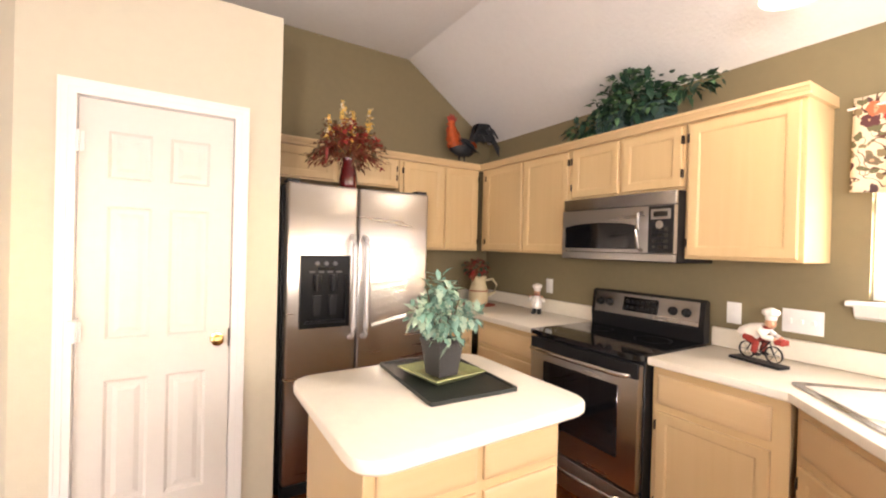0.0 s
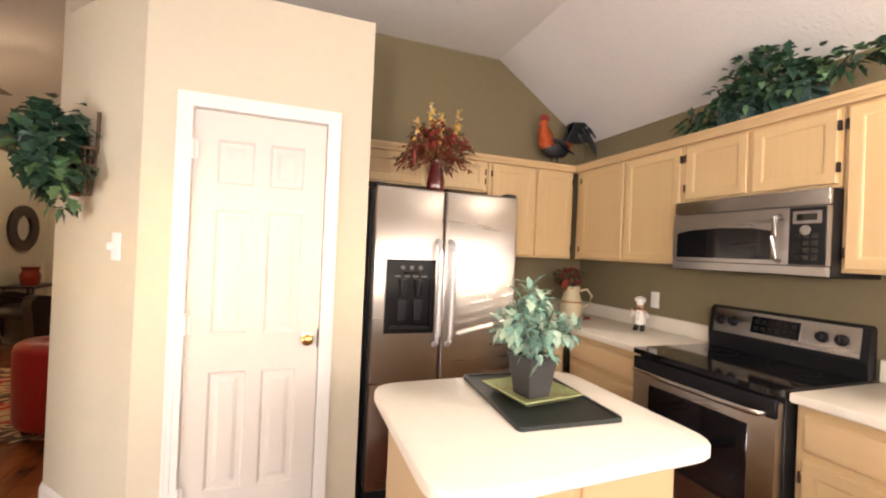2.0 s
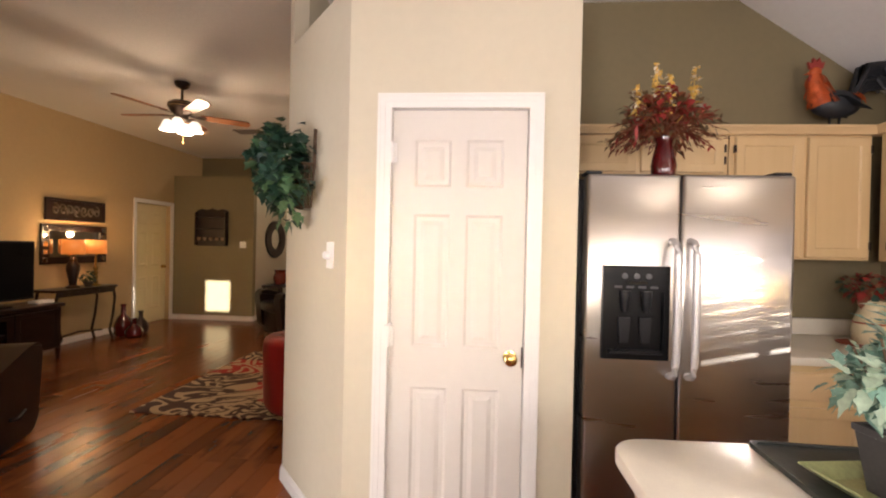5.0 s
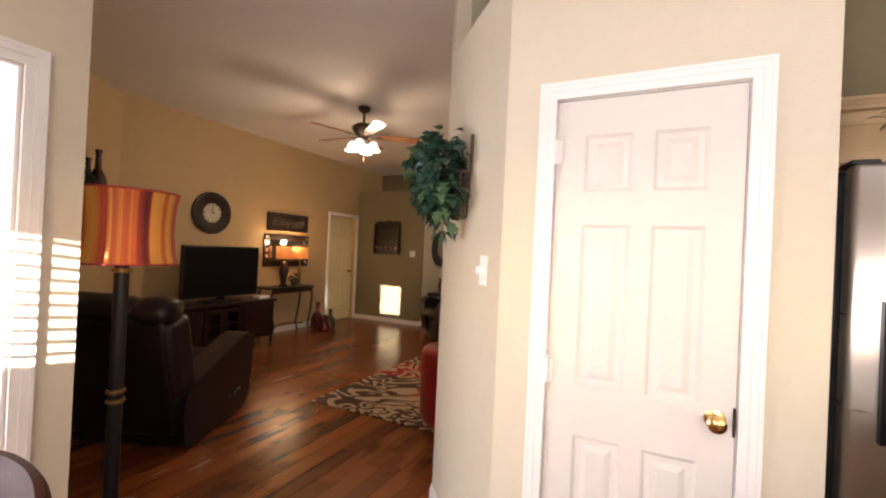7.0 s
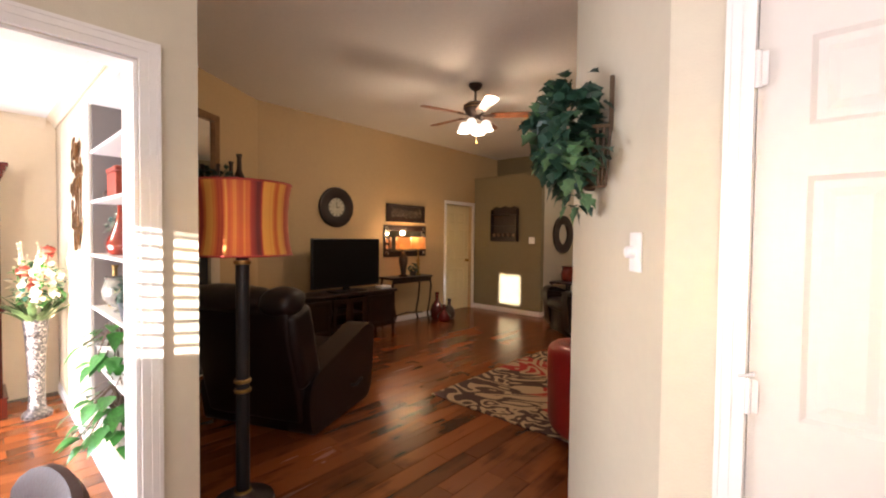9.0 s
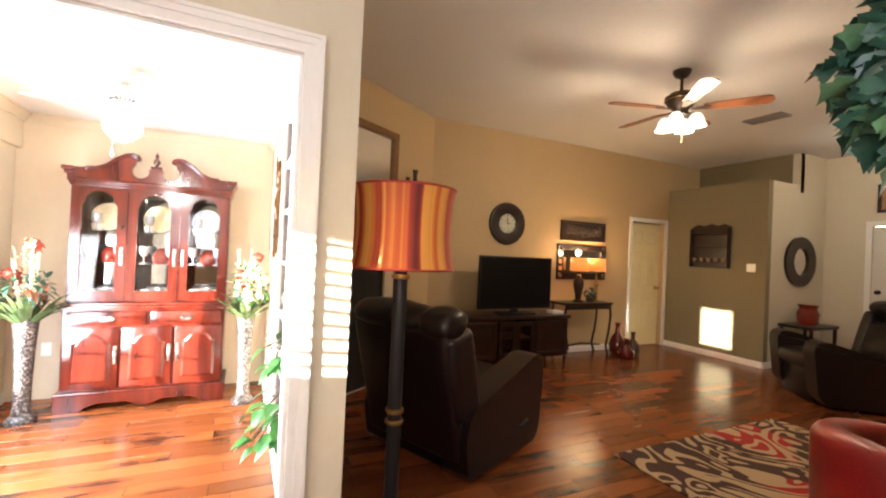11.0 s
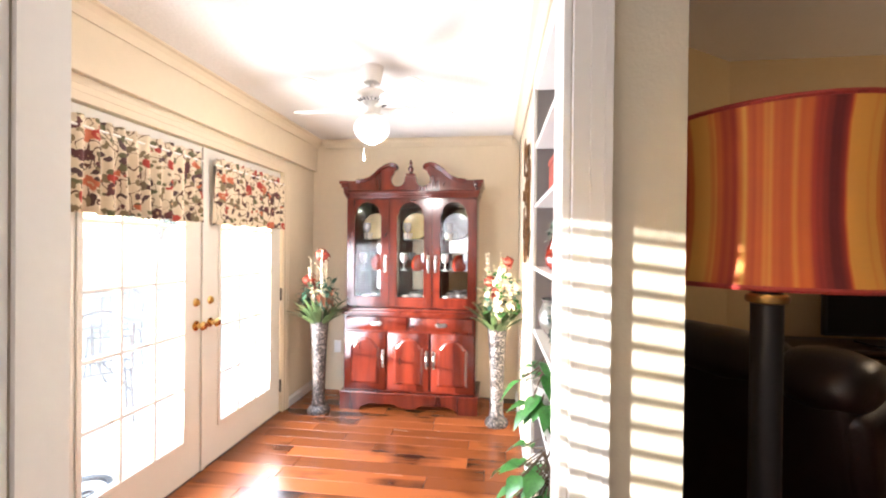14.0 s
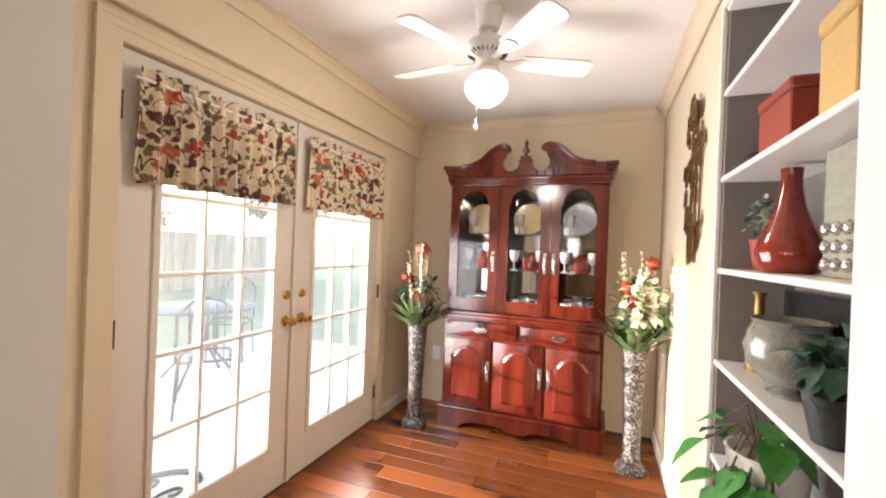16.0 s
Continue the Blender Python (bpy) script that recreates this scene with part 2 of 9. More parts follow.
def floral(name, ground):
    """Printed cloth: blossoms with petals, leaves and thin vines on a plain ground."""
    m = bpy.data.materials.new(name)
    m.use_nodes = True
    nt = m.node_tree
    p = nt.nodes["Principled BSDF"]
    p.inputs["Roughness"].default_value = 0.9
    tc = nt.nodes.new("ShaderNodeTexCoord")

    def warp(scale, amount):
        n = nt.nodes.new("ShaderNodeTexNoise")
        n.inputs["Scale"].default_value, n.inputs["Detail"].default_value = scale, 2
        nt.links.new(tc.outputs["Object"], n.inputs["Vector"])
        k = nt.nodes.new("ShaderNodeVectorMath")
        k.operation = "MULTIPLY_ADD"
        k.inputs[1].default_value = (amount, amount, amount)
        nt.links.new(n.outputs["Color"], k.inputs[0])
        nt.links.new(tc.outputs["Object"], k.inputs[2])
        return k.outputs[0]

    def over(base, ink, mask):
        mx = nt.nodes.new("ShaderNodeMix")
        mx.data_type = "RGBA"
        nt.links.new(mask, mx.inputs["Factor"])
        nt.links.new(base, mx.inputs["A"])
        nt.links.new(ink, mx.inputs["B"])
        return mx.outputs["Result"]

    def below(value, limit, soft):
        r = nt.nodes.new("ShaderNodeMapRange")
        r.inputs["From Min"].default_value, r.inputs["From Max"].default_value = limit, limit + soft
        r.inputs["To Min"].default_value, r.inputs["To Max"].default_value = 1, 0
        nt.links.new(value, r.inputs[0])
        return r.outputs[0]

    rgb = nt.nodes.new("ShaderNodeRGB")
    rgb.outputs[0].default_value = (*ground, 1)
    out = rgb.outputs[0]
    # vines
    n = nt.nodes.new("ShaderNodeTexNoise")
    n.inputs["Scale"].default_value, n.inputs["Detail"].default_value, n.inputs["Distortion"].default_value = 9, 1.0, 1.2
    nt.links.new(tc.outputs["Object"], n.inputs["Vector"])
    d = nt.nodes.new("ShaderNodeMath")
    d.operation = "SUBTRACT"
    d.inputs[1].default_value = 0.5
    nt.links.new(n.outputs[0], d.inputs[0])
    a = nt.nodes.new("ShaderNodeMath")
    a.operation = "ABSOLUTE"
    nt.links.new(d.outputs[0], a.inputs[0])
    vine = nt.nodes.new("ShaderNodeRGB")
    vine.outputs[0].default_value = (0.10, 0.045, 0.03, 1)
    out = over(out, vine.outputs[0], below(a.outputs[0], 0.011, 0.008))
    for scale, limit, wsc, wam, inks in (
            (24, 0.42, 16, 0.07, [(0.13, 0.12, 0.06), (0.07, 0.035, 0.03), (0.20, 0.15, 0.08), (0.09, 0.05, 0.05)]),
            (12.5, 0.37, 19, 0.085, [(0.34, 0.045, 0.03), (0.10, 0.035, 0.035), (0.45, 0.13, 0.06), (0.16, 0.12, 0.07)])):
        v = nt.nodes.new("ShaderNodeTexVoronoi")
        v.inputs["Scale"].default_value = scale
        nt.links.new(warp(wsc, wam), v.inputs["Vector"])
        bw = nt.nodes.new("ShaderNodeSeparateColor")
        nt.links.new(v.outputs["Color"], bw.inputs[0])
        rm = nt.nodes.new("ShaderNodeValToRGB")
        rm.color_ramp.interpolation = "CONSTANT"
        rm.color_ramp.elements[0].color = (*inks[0], 1)
        rm.color_ramp.elements[1].position, rm.color_ramp.elements[1].color = 0.75, (*inks[3], 1)
        for k in (1, 2):
            e = rm.color_ramp.elements.new(k * 0.25)
            e.color = (*inks[k], 1)
        nt.links.new(bw.outputs[0], rm.inputs[0])
        # some cells stay bare
        have = below(bw.outputs[1], 0.78, 0.01)
        mk = nt.nodes.new("ShaderNodeMath")
        mk.operation = "MULTIPLY"
        nt.links.new(below(v.outputs["Distance"], limit, 0.04), mk.inputs[0])
        nt.links.new(have, mk.inputs[1])
        out = over(out, rm.outputs[0], mk.outputs[0])
        if scale > 20:
            continue
        # pale eye of each blossom
        ey = nt.nodes.new("ShaderNodeMath")
        ey.operation = "MULTIPLY"
        nt.links.new(below(v.outputs["Distance"], limit * 0.30, 0.03), ey.inputs[0])
        nt.links.new(have, ey.inputs[1])
        eye = nt.nodes.new("ShaderNodeRGB")
        eye.outputs[0].default_value = (0.50, 0.30, 0.17, 1)
        out = over(out, eye.outputs[0], ey.outputs[0])
    nt.links.new(out, p.inputs["Base Color"])
    return m


def scroll_rug(name):
    """Rug pile: tan scrolling bands on dark brown, with red fields."""
    m = bpy.data.materials.new(name)
    m.use_nodes = True
    nt = m.node_tree
    p = nt.nodes["Principled BSDF"]
    p.inputs["Roughness"].default_value = 0.95
    tc = nt.nodes.new("ShaderNodeTexCoord")
    n1 = nt.nodes.new("ShaderNodeTexNoise")
    n1.inputs["Scale"].default_value, n1.inputs["Detail"].default_value, n1.inputs["Distortion"].default_value = 1.6, 1.0, 2.4
    nt.links.new(tc.outputs["Object"], n1.inputs["Vector"])
    mu = nt.nodes.new("ShaderNodeMath")
    mu.operation = "MULTIPLY"
    mu.inputs[1].default_value = 38
    nt.links.new(n1.outputs[0], mu.inputs[0])
    sn = nt.nodes.new("ShaderNodeMath")
    sn.operation = "SINE"
    nt.links.new(mu.outputs[0], sn.inputs[0])
    st = nt.nodes.new("ShaderNodeMapRange")
    st.inputs["From Min"].default_value, st.inputs["From Max"].default_value = 0.05, 0.25
    nt.links.new(sn.outputs[0], st.inputs[0])
    n2 = nt.nodes.new("ShaderNodeTexNoise")
    n2.inputs["Scale"].default_value, n2.inputs["Detail"].default_value = 1.5, 1
    nt.links.new(tc.outputs["Object"], n2.inputs["Vector"])
    sr = nt.nodes.new("ShaderNodeMapRange")
    sr.inputs["From Min"].default_value, sr.inputs["From Max"].default_value = 0.56, 0.58
    nt.links.new(n2.outputs[0], sr.inputs[0])
    a = nt.nodes.new("ShaderNodeMix")
    a.data_type = "RGBA"
    a.inputs["A"].default_value, a.inputs["B"].default_value = (0.05, 0.02, 0.013, 1), (0.30, 0.012, 0.01, 1)
    nt.links.new(sr.outputs[0], a.inputs["Factor"])
    b = nt.nodes.new("ShaderNodeMix")
    b.data_type = "RGBA"
    b.inputs["B"].default_value = (0.40, 0.28, 0.15, 1)
    nt.links.new(a.outputs["Result"], b.inputs["A"])
    nt.links.new(st.outputs[0], b.inputs["Factor"])
    nt.links.new(b.outputs["Result"], p.inputs["Base Color"])
    return m


def mosaic(name):
    """Small dark and pale chips set close together."""
    m = bpy.data.materials.new(name)
    m.use_nodes = True
    nt = m.node_tree
    p = nt.nodes["Principled BSDF"]
    p.inputs["Roughness"].default_value = 0.4
    tc = nt.nodes.new("ShaderNodeTexCoord")
    vo = nt.nodes.new("ShaderNodeTexVoronoi")
    vo.inputs["Scale"].default_value = 105
    nt.links.new(tc.outputs["Object"], vo.inputs["Vector"])
    bw = nt.nodes.new("ShaderNodeRGBToBW")
    nt.links.new(vo.outputs["Color"], bw.inputs[0])
    rm = nt.nodes.new("ShaderNodeValToRGB")
    rm.color_ramp.elements[0].position, rm.color_ramp.elements[0].color = 0.48, (0.012, 0.009, 0.009, 1)
    rm.color_ramp.elements[1].position, rm.color_ramp.elements[1].color = 0.86, (0.24, 0.20, 0.18, 1)
    nt.links.new(bw.outputs[0], rm.inputs[0])
    nt.links.new(rm.outputs[0], p.inputs["Base Color"])
    bp = nt.nodes.new("ShaderNodeBump")
    bp.inputs["Strength"].default_value, bp.inputs["Distance"].default_value = 0.6, 0.003
    bp.invert = True
    nt.links.new(vo.outputs["Distance"], bp.inputs["Height"])
    nt.links.new(bp.outputs[0], p.inputs["Normal"])
    return m


OLIVE = material("olive_paint", (0.215, 0.175, 0.095), 0.75, vary=0.05, scale=2.5, bump=0.25, bump_scale=160)
BEIGE = material("beige_paint", (0.59, 0.53, 0.40), 0.7, vary=0.03, scale=2.5, bump=0.22, bump_scale=160)
TAN = material("tan_paint", (0.47, 0.34, 0.175), 0.7, vary=0.04, scale=2.5, bump=0.22, bump_scale=160)
CREAM = material("cream_paint", (0.66, 0.56, 0.41), 0.65, vary=0.03, scale=2.5, bump=0.12, bump_scale=120)
TAUPE = material("dark_taupe", (0.22, 0.195, 0.185), 0.6, vary=0.04, scale=3)
CEIL = material("ceiling_paint", (0.76, 0.74, 0.72), 0.85, vary=0.03, scale=3, bump=0.7, bump_scale=55)
WHITE = material("white_trim_paint", (0.78, 0.755, 0.71), 0.38, vary=0.02, scale=4, bump=0.05, bump_scale=60)
DOORW = material("white_door_paint", (0.66, 0.615, 0.55), 0.42, vary=0.02, scale=4, bump=0.08, bump_scale=90)
# white door whose yellow lamplight is put into the base colour
YDOOR = material("lamplit_door_tint", (0.74, 0.64, 0.36), 0.45, vary=0.03, scale=4)
COUNTER = material("cream_laminate", (0.80, 0.74, 0.62), 0.35, vary=0.05, scale=30, spec=0.5)
MAPLE = wood("pickled_maple", (0.635, 0.455, 0.233), (0.66, 0.48, 0.25), 0.42, grain=(26, 26, 1.2), coat=0.12, knots=0.15, tint=0.04)
MAPLE_X = wood("pickled_maple_across", (0.635, 0.452, 0.240), (0.66, 0.475, 0.258), 0.42, grain=(1.2, 1.2, 26), coat=0.12, knots=0.15, tint=0.04)
FLOORW = wood("floor_plank_wood", (0.013, 0.0045, 0.0022), (0.195, 0.056, 0.0145), 0.25, grain=(8, 0.7, 8), coat=0.06, spec=0.36, tint=0.36, knots=1.1)
FLOORW_FAR = wood("floor_plank_wood_far", (0.013, 0.0045, 0.0022), (0.195, 0.056, 0.0145), 0.25, grain=(8, 0.7, 8), coat=0.06, spec=0.36, tint=0.36, knots=1.1, island=True)
GROOVE = material("floor_joint", (0.02, 0.008, 0.005), 0.7)
CHERRY = wood("cherry_wood", (0.035, 0.0045, 0.0028), (0.105, 0.0135, 0.0055), 0.2, grain=(9, 9, 1.0), coat=0.35, knots=0.35)
DARKWOOD = wood("dark_wood", (0.006, 0.002, 0.0015), (0.017, 0.0055, 0.0035), 0.35, grain=(3, 12, 12), coat=0.04, knots=0.3)
BLADE = wood("fan_blade_wood", (0.12, 0.035, 0.012), (0.28, 0.10, 0.035), 0.35, grain=(2, 14, 14), coat=0.3, knots=0.3)
STEEL = material("brushed_steel", (0.43, 0.405, 0.38), 0.29, metal=1.0, vary=0.03, scale=3, bump=0.04, bump_scale=3, stretch=(0.5, 0.5, 6))
STEEL.node_tree.nodes["Principled BSDF"].inputs["Anisotropic"].default_value = 0.75
SATIN = material("satin_steel", (0.66, 0.645, 0.63), 0.46, metal=0.6, vary=0.04, scale=5)
STEELD = material("steel_trim", (0.48, 0.46, 0.44), 0.22, metal=1.0, vary=0.05, scale=5)
BLACK = material("black_plastic", (0.010, 0.010, 0.011), 0.42, spec=0.3, vary=0.1, scale=8)
BLACKGLOSS = material("black_glass", (0.006, 0.006, 0.007), 0.06, vary=0.1, scale=8, coat=0.4)
JET = material("jet_black_plastic", (0.004, 0.004, 0.0045), 0.3, spec=0.2, vary=0.1, scale=8)
GREY = material("grey_plastic", (0.07, 0.07, 0.073), 0.4, vary=0.06)
BRASS = material("brass", (0.72, 0.50, 0.18), 0.2, metal=1.0, vary=0.1, scale=14)
DARKMETAL = material("dark_bronze", (0.05, 0.035, 0.028), 0.4, metal=0.7, vary=0.2, scale=12)
GOLDTRIM = material("old_gold", (0.26, 0.17, 0.06), 0.42, metal=0.9, vary=0.2, scale=14)
LEATHER = material("dark_brown_leather", (0.0088, 0.0047, 0.0048), 0.34, spec=0.4, vary=0.25, scale=5, bump=0.22, bump_scale=120)
REDLEATHER = material("red_leather", (0.24, 0.013, 0.012), 0.34, vary=0.15, scale=5, bump=0.4, bump_scale=120)
BROWNLEATHER = material("brown_chair_leather", (0.045, 0.013, 0.007), 0.55, spec=0.15, vary=0.18, scale=6, bump=0.2, bump_scale=120)
IVY = material("ivy_leaf", (0.022, 0.062, 0.036), 0.45, vary=0.45, scale=9, random_tint=0.3)
IVYL = material("ivy_leaf_pale", (0.10, 0.20, 0.09), 0.5, vary=0.4, scale=9)
SAGE = material("sage_leaf", (0.17, 0.30, 0.23), 0.55, vary=0.4, scale=12)
SAGEL = material("sage_leaf_frosted", (0.36, 0.46, 0.34), 0.6, vary=0.3, scale=12)
POTHOS = material("pothos_leaf", (0.05, 0.20, 0.03), 0.35, vary=0.5, scale=9)
STEM = material("stem", (0.10, 0.06, 0.03), 0.7, vary=0.2, scale=20)
SLATE = material("dark_slate", (0.018, 0.023, 0.020), 0.5, vary=0.35, scale=9, bump=0.2)
GREENPLATE = material("olive_glazed_dish", (0.27, 0.29, 0.12), 0.3, vary=0.25, scale=10, coat=0.3)
POTGREY = material("charcoal_pot", (0.05, 0.047, 0.045), 0.55, vary=0.2, scale=12)
CERAMIC = material("cream_ceramic", (0.68, 0.58, 0.36), 0.25, vary=0.12, scale=9, coat=0.4)
REDGLASS = material("dark_red_glaze", (0.085, 0.006, 0.006), 0.12, vary=0.3, scale=6, coat=0.6)
REDGLAZE = material("red_brown_glaze", (0.21, 0.020, 0.008), 0.12, vary=0.4, scale=5, coat=0.6)
TERRA = material("terracotta_red", (0.27, 0.042, 0.02), 0.6, vary=0.25, scale=9)
YELLOWF = material("yellow_petals", (0.72, 0.47, 0.10), 0.6, vary=0.3, scale=20)
RUSTF = material("rust_leaves", (0.20, 0.06, 0.025), 0.6, vary=0.45, scale=20)
REDF = material("red_petals", (0.28, 0.028, 0.02), 0.6, vary=0.35, scale=20)
CREAMF = material("cream_petals", (0.75, 0.66, 0.48), 0.6, vary=0.2, scale=20)
ORANGEF = material("orange_feather", (0.55, 0.10, 0.02), 0.65, vary=0.35, scale=25)
DARKF = material("black_feather", (0.02, 0.022, 0.026), 0.5, vary=0.4, scale=25)
PORCELAIN = material("white_porcelain", (0.80, 0.76, 0.70), 0.2, vary=0.05, coat=0.4)
SKINT = material("painted_ceramic_tan", (0.55, 0.30, 0.18), 0.35, vary=0.1)
SWITCH = material("switch_plate_plastic", (0.84, 0.83, 0.80), 0.35, vary=0.02)
GLASS = clear_glass("window_glass")
CABGLASS = clear_glass("cabinet_glass", gloss=0.08)
# door panes with the glare haze built into the material
DUSTY = clear_glass("glare_haze_glass", veil=0.034)
CRYSTAL = material("cut_crystal", (0.62, 0.66, 0.68), 0.08, metal=0.5, vary=0.3, scale=40)
# mirror silver darkened so that its reflections come out dim
SMOKED = material("dimmed_mirror_silver", (0.30, 0.29, 0.28), 0.05, metal=1.0, vary=0.03)
MIRROR = material("mirror_silver", (0.85, 0.86, 0.85), 0.02, metal=1.0, vary=0.01)
SHADE_STRIPE = striped_shade("striped_lampshade_cloth")
SHADE_GLOW = glow("lit_amber_shade", (1.0, 0.24, 0.03), 0.026, (0.7, 0.35, 0.12))
LIT_GLASS = glow("lit_frosted_glass", (1.0, 0.80, 0.55), 0.07)
LIT_GLOBE = glow("lit_white_globe", (1.0, 0.93, 0.82), 0.12)
LIT_DOME = glow("lit_ceiling_dome", (1.0, 0.80, 0.45), 0.05)
CURTAIN = floral("floral_valance_cloth", (0.68, 0.57, 0.41))
RUG = scroll_rug("scroll_rug_wool")
BLINDW = material("blind_slat", (0.78, 0.76, 0.72), 0.5, vary=0.03)
WICKER = material("dark_teal_wicker", (0.035, 0.08, 0.07), 0.6, vary=0.4, scale=30)
PEBBLE = mosaic("mosaic_vase")
BRONZEART = material("hammered_bronze", (0.20, 0.11, 0.05), 0.4, metal=0.7, vary=0.4, scale=20)
TEXTILE = material("woven_panel", (0.45, 0.44, 0.34), 0.5, vary=0.3, scale=14)
KRAFT = material("ochre_box", (0.55, 0.36, 0.12), 0.6, vary=0.12)
GRASS = material("lawn_grass", (0.17, 0.19, 0.09), 0.9, vary=0.5, scale=3, bump=0.5, bump_scale=30)
CONCRETE = material("patio_concrete", (0.55, 0.53, 0.51), 0.85, vary=0.12, scale=3, bump=0.2)
FENCEW = wood("fence_board", (0.16, 0.12, 0.09), (0.33, 0.26, 0.20), 0.85, grain=(14, 14, 1.2), tint=0.2)
BARK = material("bark", (0.10, 0.075, 0.055), 0.9, vary=0.4, scale=12, bump=0.5)
FOLIAGE = material("tree_foliage", (0.06, 0.10, 0.03), 0.7, vary=0.5, scale=6)

# ---- building helpers ----
def thing(name, label, category, at=(0, 0, 0), rz=0, group="", kind=""):
    ob = new(name)
    ob.matrix_basis = pose(*at, 0, 0, rz)
    return tagged(ob, label, category, group, kind)


def to_mesh(name, bm, mats, smooth=False):
    me = bpy.data.meshes.new(name)
    bmesh.ops.recalc_face_normals(bm, faces=bm.faces)
    bm.to_mesh(me)
    bm.free()
    for m in mats if isinstance(mats, (list, tuple)) else [mats]:
        me.materials.append(m)
    if smooth:
        me.shade_smooth()
        me.set_sharp_from_angle(angle=radians(38))
    return me


def part(name, bm, mats, parent, label="", smooth=True):
    ob = new(name, to_mesh(name, bm, mats, smooth))
    ob.parent = parent
    return tagged(ob, label)


def solo(name, bm, mats, label="", category="", group="", kind="", smooth=True):
    ob = new(name, to_mesh(name, bm, mats, smooth))
    return tagged(ob, label, category, group, kind)


def B():
    return bmesh.new()


def box(bm, x0, x1, y0, y1, z0, z1, bevel=0.0, seg=1, m=None):
    r = bmesh.ops.create_cube(bm, size=1)
    vs = r["verts"]
    for v in vs:
        v.co = Vector((x0 + (v.co.x + .5) * (x1 - x0), y0 + (v.co.y + .5) * (y1 - y0), z0 + (v.co.z + .5) * (z1 - z0)))
    if bevel:
        es = list({e for v in vs for e in v.link_edges})
        r = bmesh.ops.bevel(bm, geom=es, offset=bevel, segments=seg, affect="EDGES", profile=0.5)
        vs = list({v for f in r["faces"] for v in f.verts} | {v for v in vs if v.is_valid})
    if m is not None:
        bmesh.ops.transform(bm, matrix=m, verts=vs)
    return bm


def lathe(bm, profile, seg=24, at=(0, 0, 0), cap=True, m=None):
    """Turn a profile of (radius, height) round the upright axis at a place."""
    rings = []
    for r, z in profile:
        ring = []
        for i in range(seg):
            a = 2 * math.pi * i / seg
            v = Vector((r * math.cos(a) + at[0], r * math.sin(a) + at[1], z + at[2]))
            ring.append(bm.verts.new(m @ v if m is not None else v))
        rings.append(ring)
    for a, b in zip(rings, rings[1:]):
        for i in range(seg):
            bm.faces.new((a[i], a[(i + 1) % seg], b[(i + 1) % seg], b[i]))
    if cap:
        for ring in (rings[0], rings[-1]):
            bm.faces.new(ring)
    return bm


def tube(bm, pts, r, seg=8, taper=None):
    """A round bar along points."""
    pts = [Vector(p) for p in pts]
    rings = []
    up = Vector((0, 0, 1))
    for i, p in enumerate(pts):
        d = (pts[min(i + 1, len(pts) - 1)] - pts[max(i - 1, 0)]).normalized()
        a = d.cross(up if abs(d.z) < 0.95 else Vector((1, 0, 0))).normalized()
        b = d.cross(a)
        rr = r if taper is None else r + (taper - r) * i / max(1, len(pts) - 1)
        rings.append([bm.verts.new(p + (a * math.cos(2 * math.pi * k / seg) + b * math.sin(2 * math.pi * k / seg)) * rr) for k in range(seg)])
    for a, b in zip(rings, rings[1:]):
        for k in range(seg):
            bm.faces.new((a[k], a[(k + 1) % seg], b[(k + 1) % seg], b[k]))
    bm.faces.new(rings[0])
    bm.faces.new(rings[-1])
    return bm


def prism(bm, outline, d0, d1, axis="y", m=None):
    """An outline of (a, b) pushed from d0 to d1 along an axis: x: (y, z), y: (x, z), z: (x, y)."""
    def at(a, b, d):
        v = {"x": (d, a, b), "y": (a, d, b), "z": (a, b, d)}[axis]
        return m @ Vector(v) if m is not None else Vector(v)
    lo = [bm.verts.new(at(a, b, d0)) for a, b in outline]
    hi = [bm.verts.new(at(a, b, d1)) for a, b in outline]
    n = len(outline)
    bm.faces.new(lo)
    bm.faces.new(hi[::-1])
    for i in range(n):
        bm.faces.new((lo[i], hi[i], hi[(i + 1) % n], lo[(i + 1) % n]))
    return bm


def ring_prism(bm, outer, inner, d0, d1, axis="y"):
    """A flat frame between two outlines of as many points, pushed along an axis."""
    def at(a, b, d):
        return {"x": (d, a, b), "y": (a, d, b), "z": (a, b, d)}[axis]
    n = len(outer)
    o0, o1, i0, i1 = ([bm.verts.new(at(a, b, d)) for a, b in pts] for pts, d in ((outer, d0), (outer, d1), (inner, d0), (inner, d1)))
    for k in range(n):
        j = (k + 1) % n
        bm.faces.new((o0[k], o0[j], i0[j], i0[k]))
        bm.faces.new((o1[k], i1[k], i1[j], o1[j]))
        bm.faces.new((o0[k], o1[k], o1[j], o0[j]))
        bm.faces.new((i0[k], i0[j], i1[j], i1[k]))
    return bm


def blob(bm, c, r, seg=12, rough=0.0):
    rr = bmesh.ops.create_icosphere(bm, subdivisions=2 if seg < 16 else 3, radius=1)
    for v in rr["verts"]:
        k = 1 + rough * noise.noise(v.co * 3 + Vector(c) * 5)
        v.co = Vector((c[0] + v.co.x * r[0] * k, c[1] + v.co.y * r[1] * k, c[2] + v.co.z * r[2] * k))
    return bm


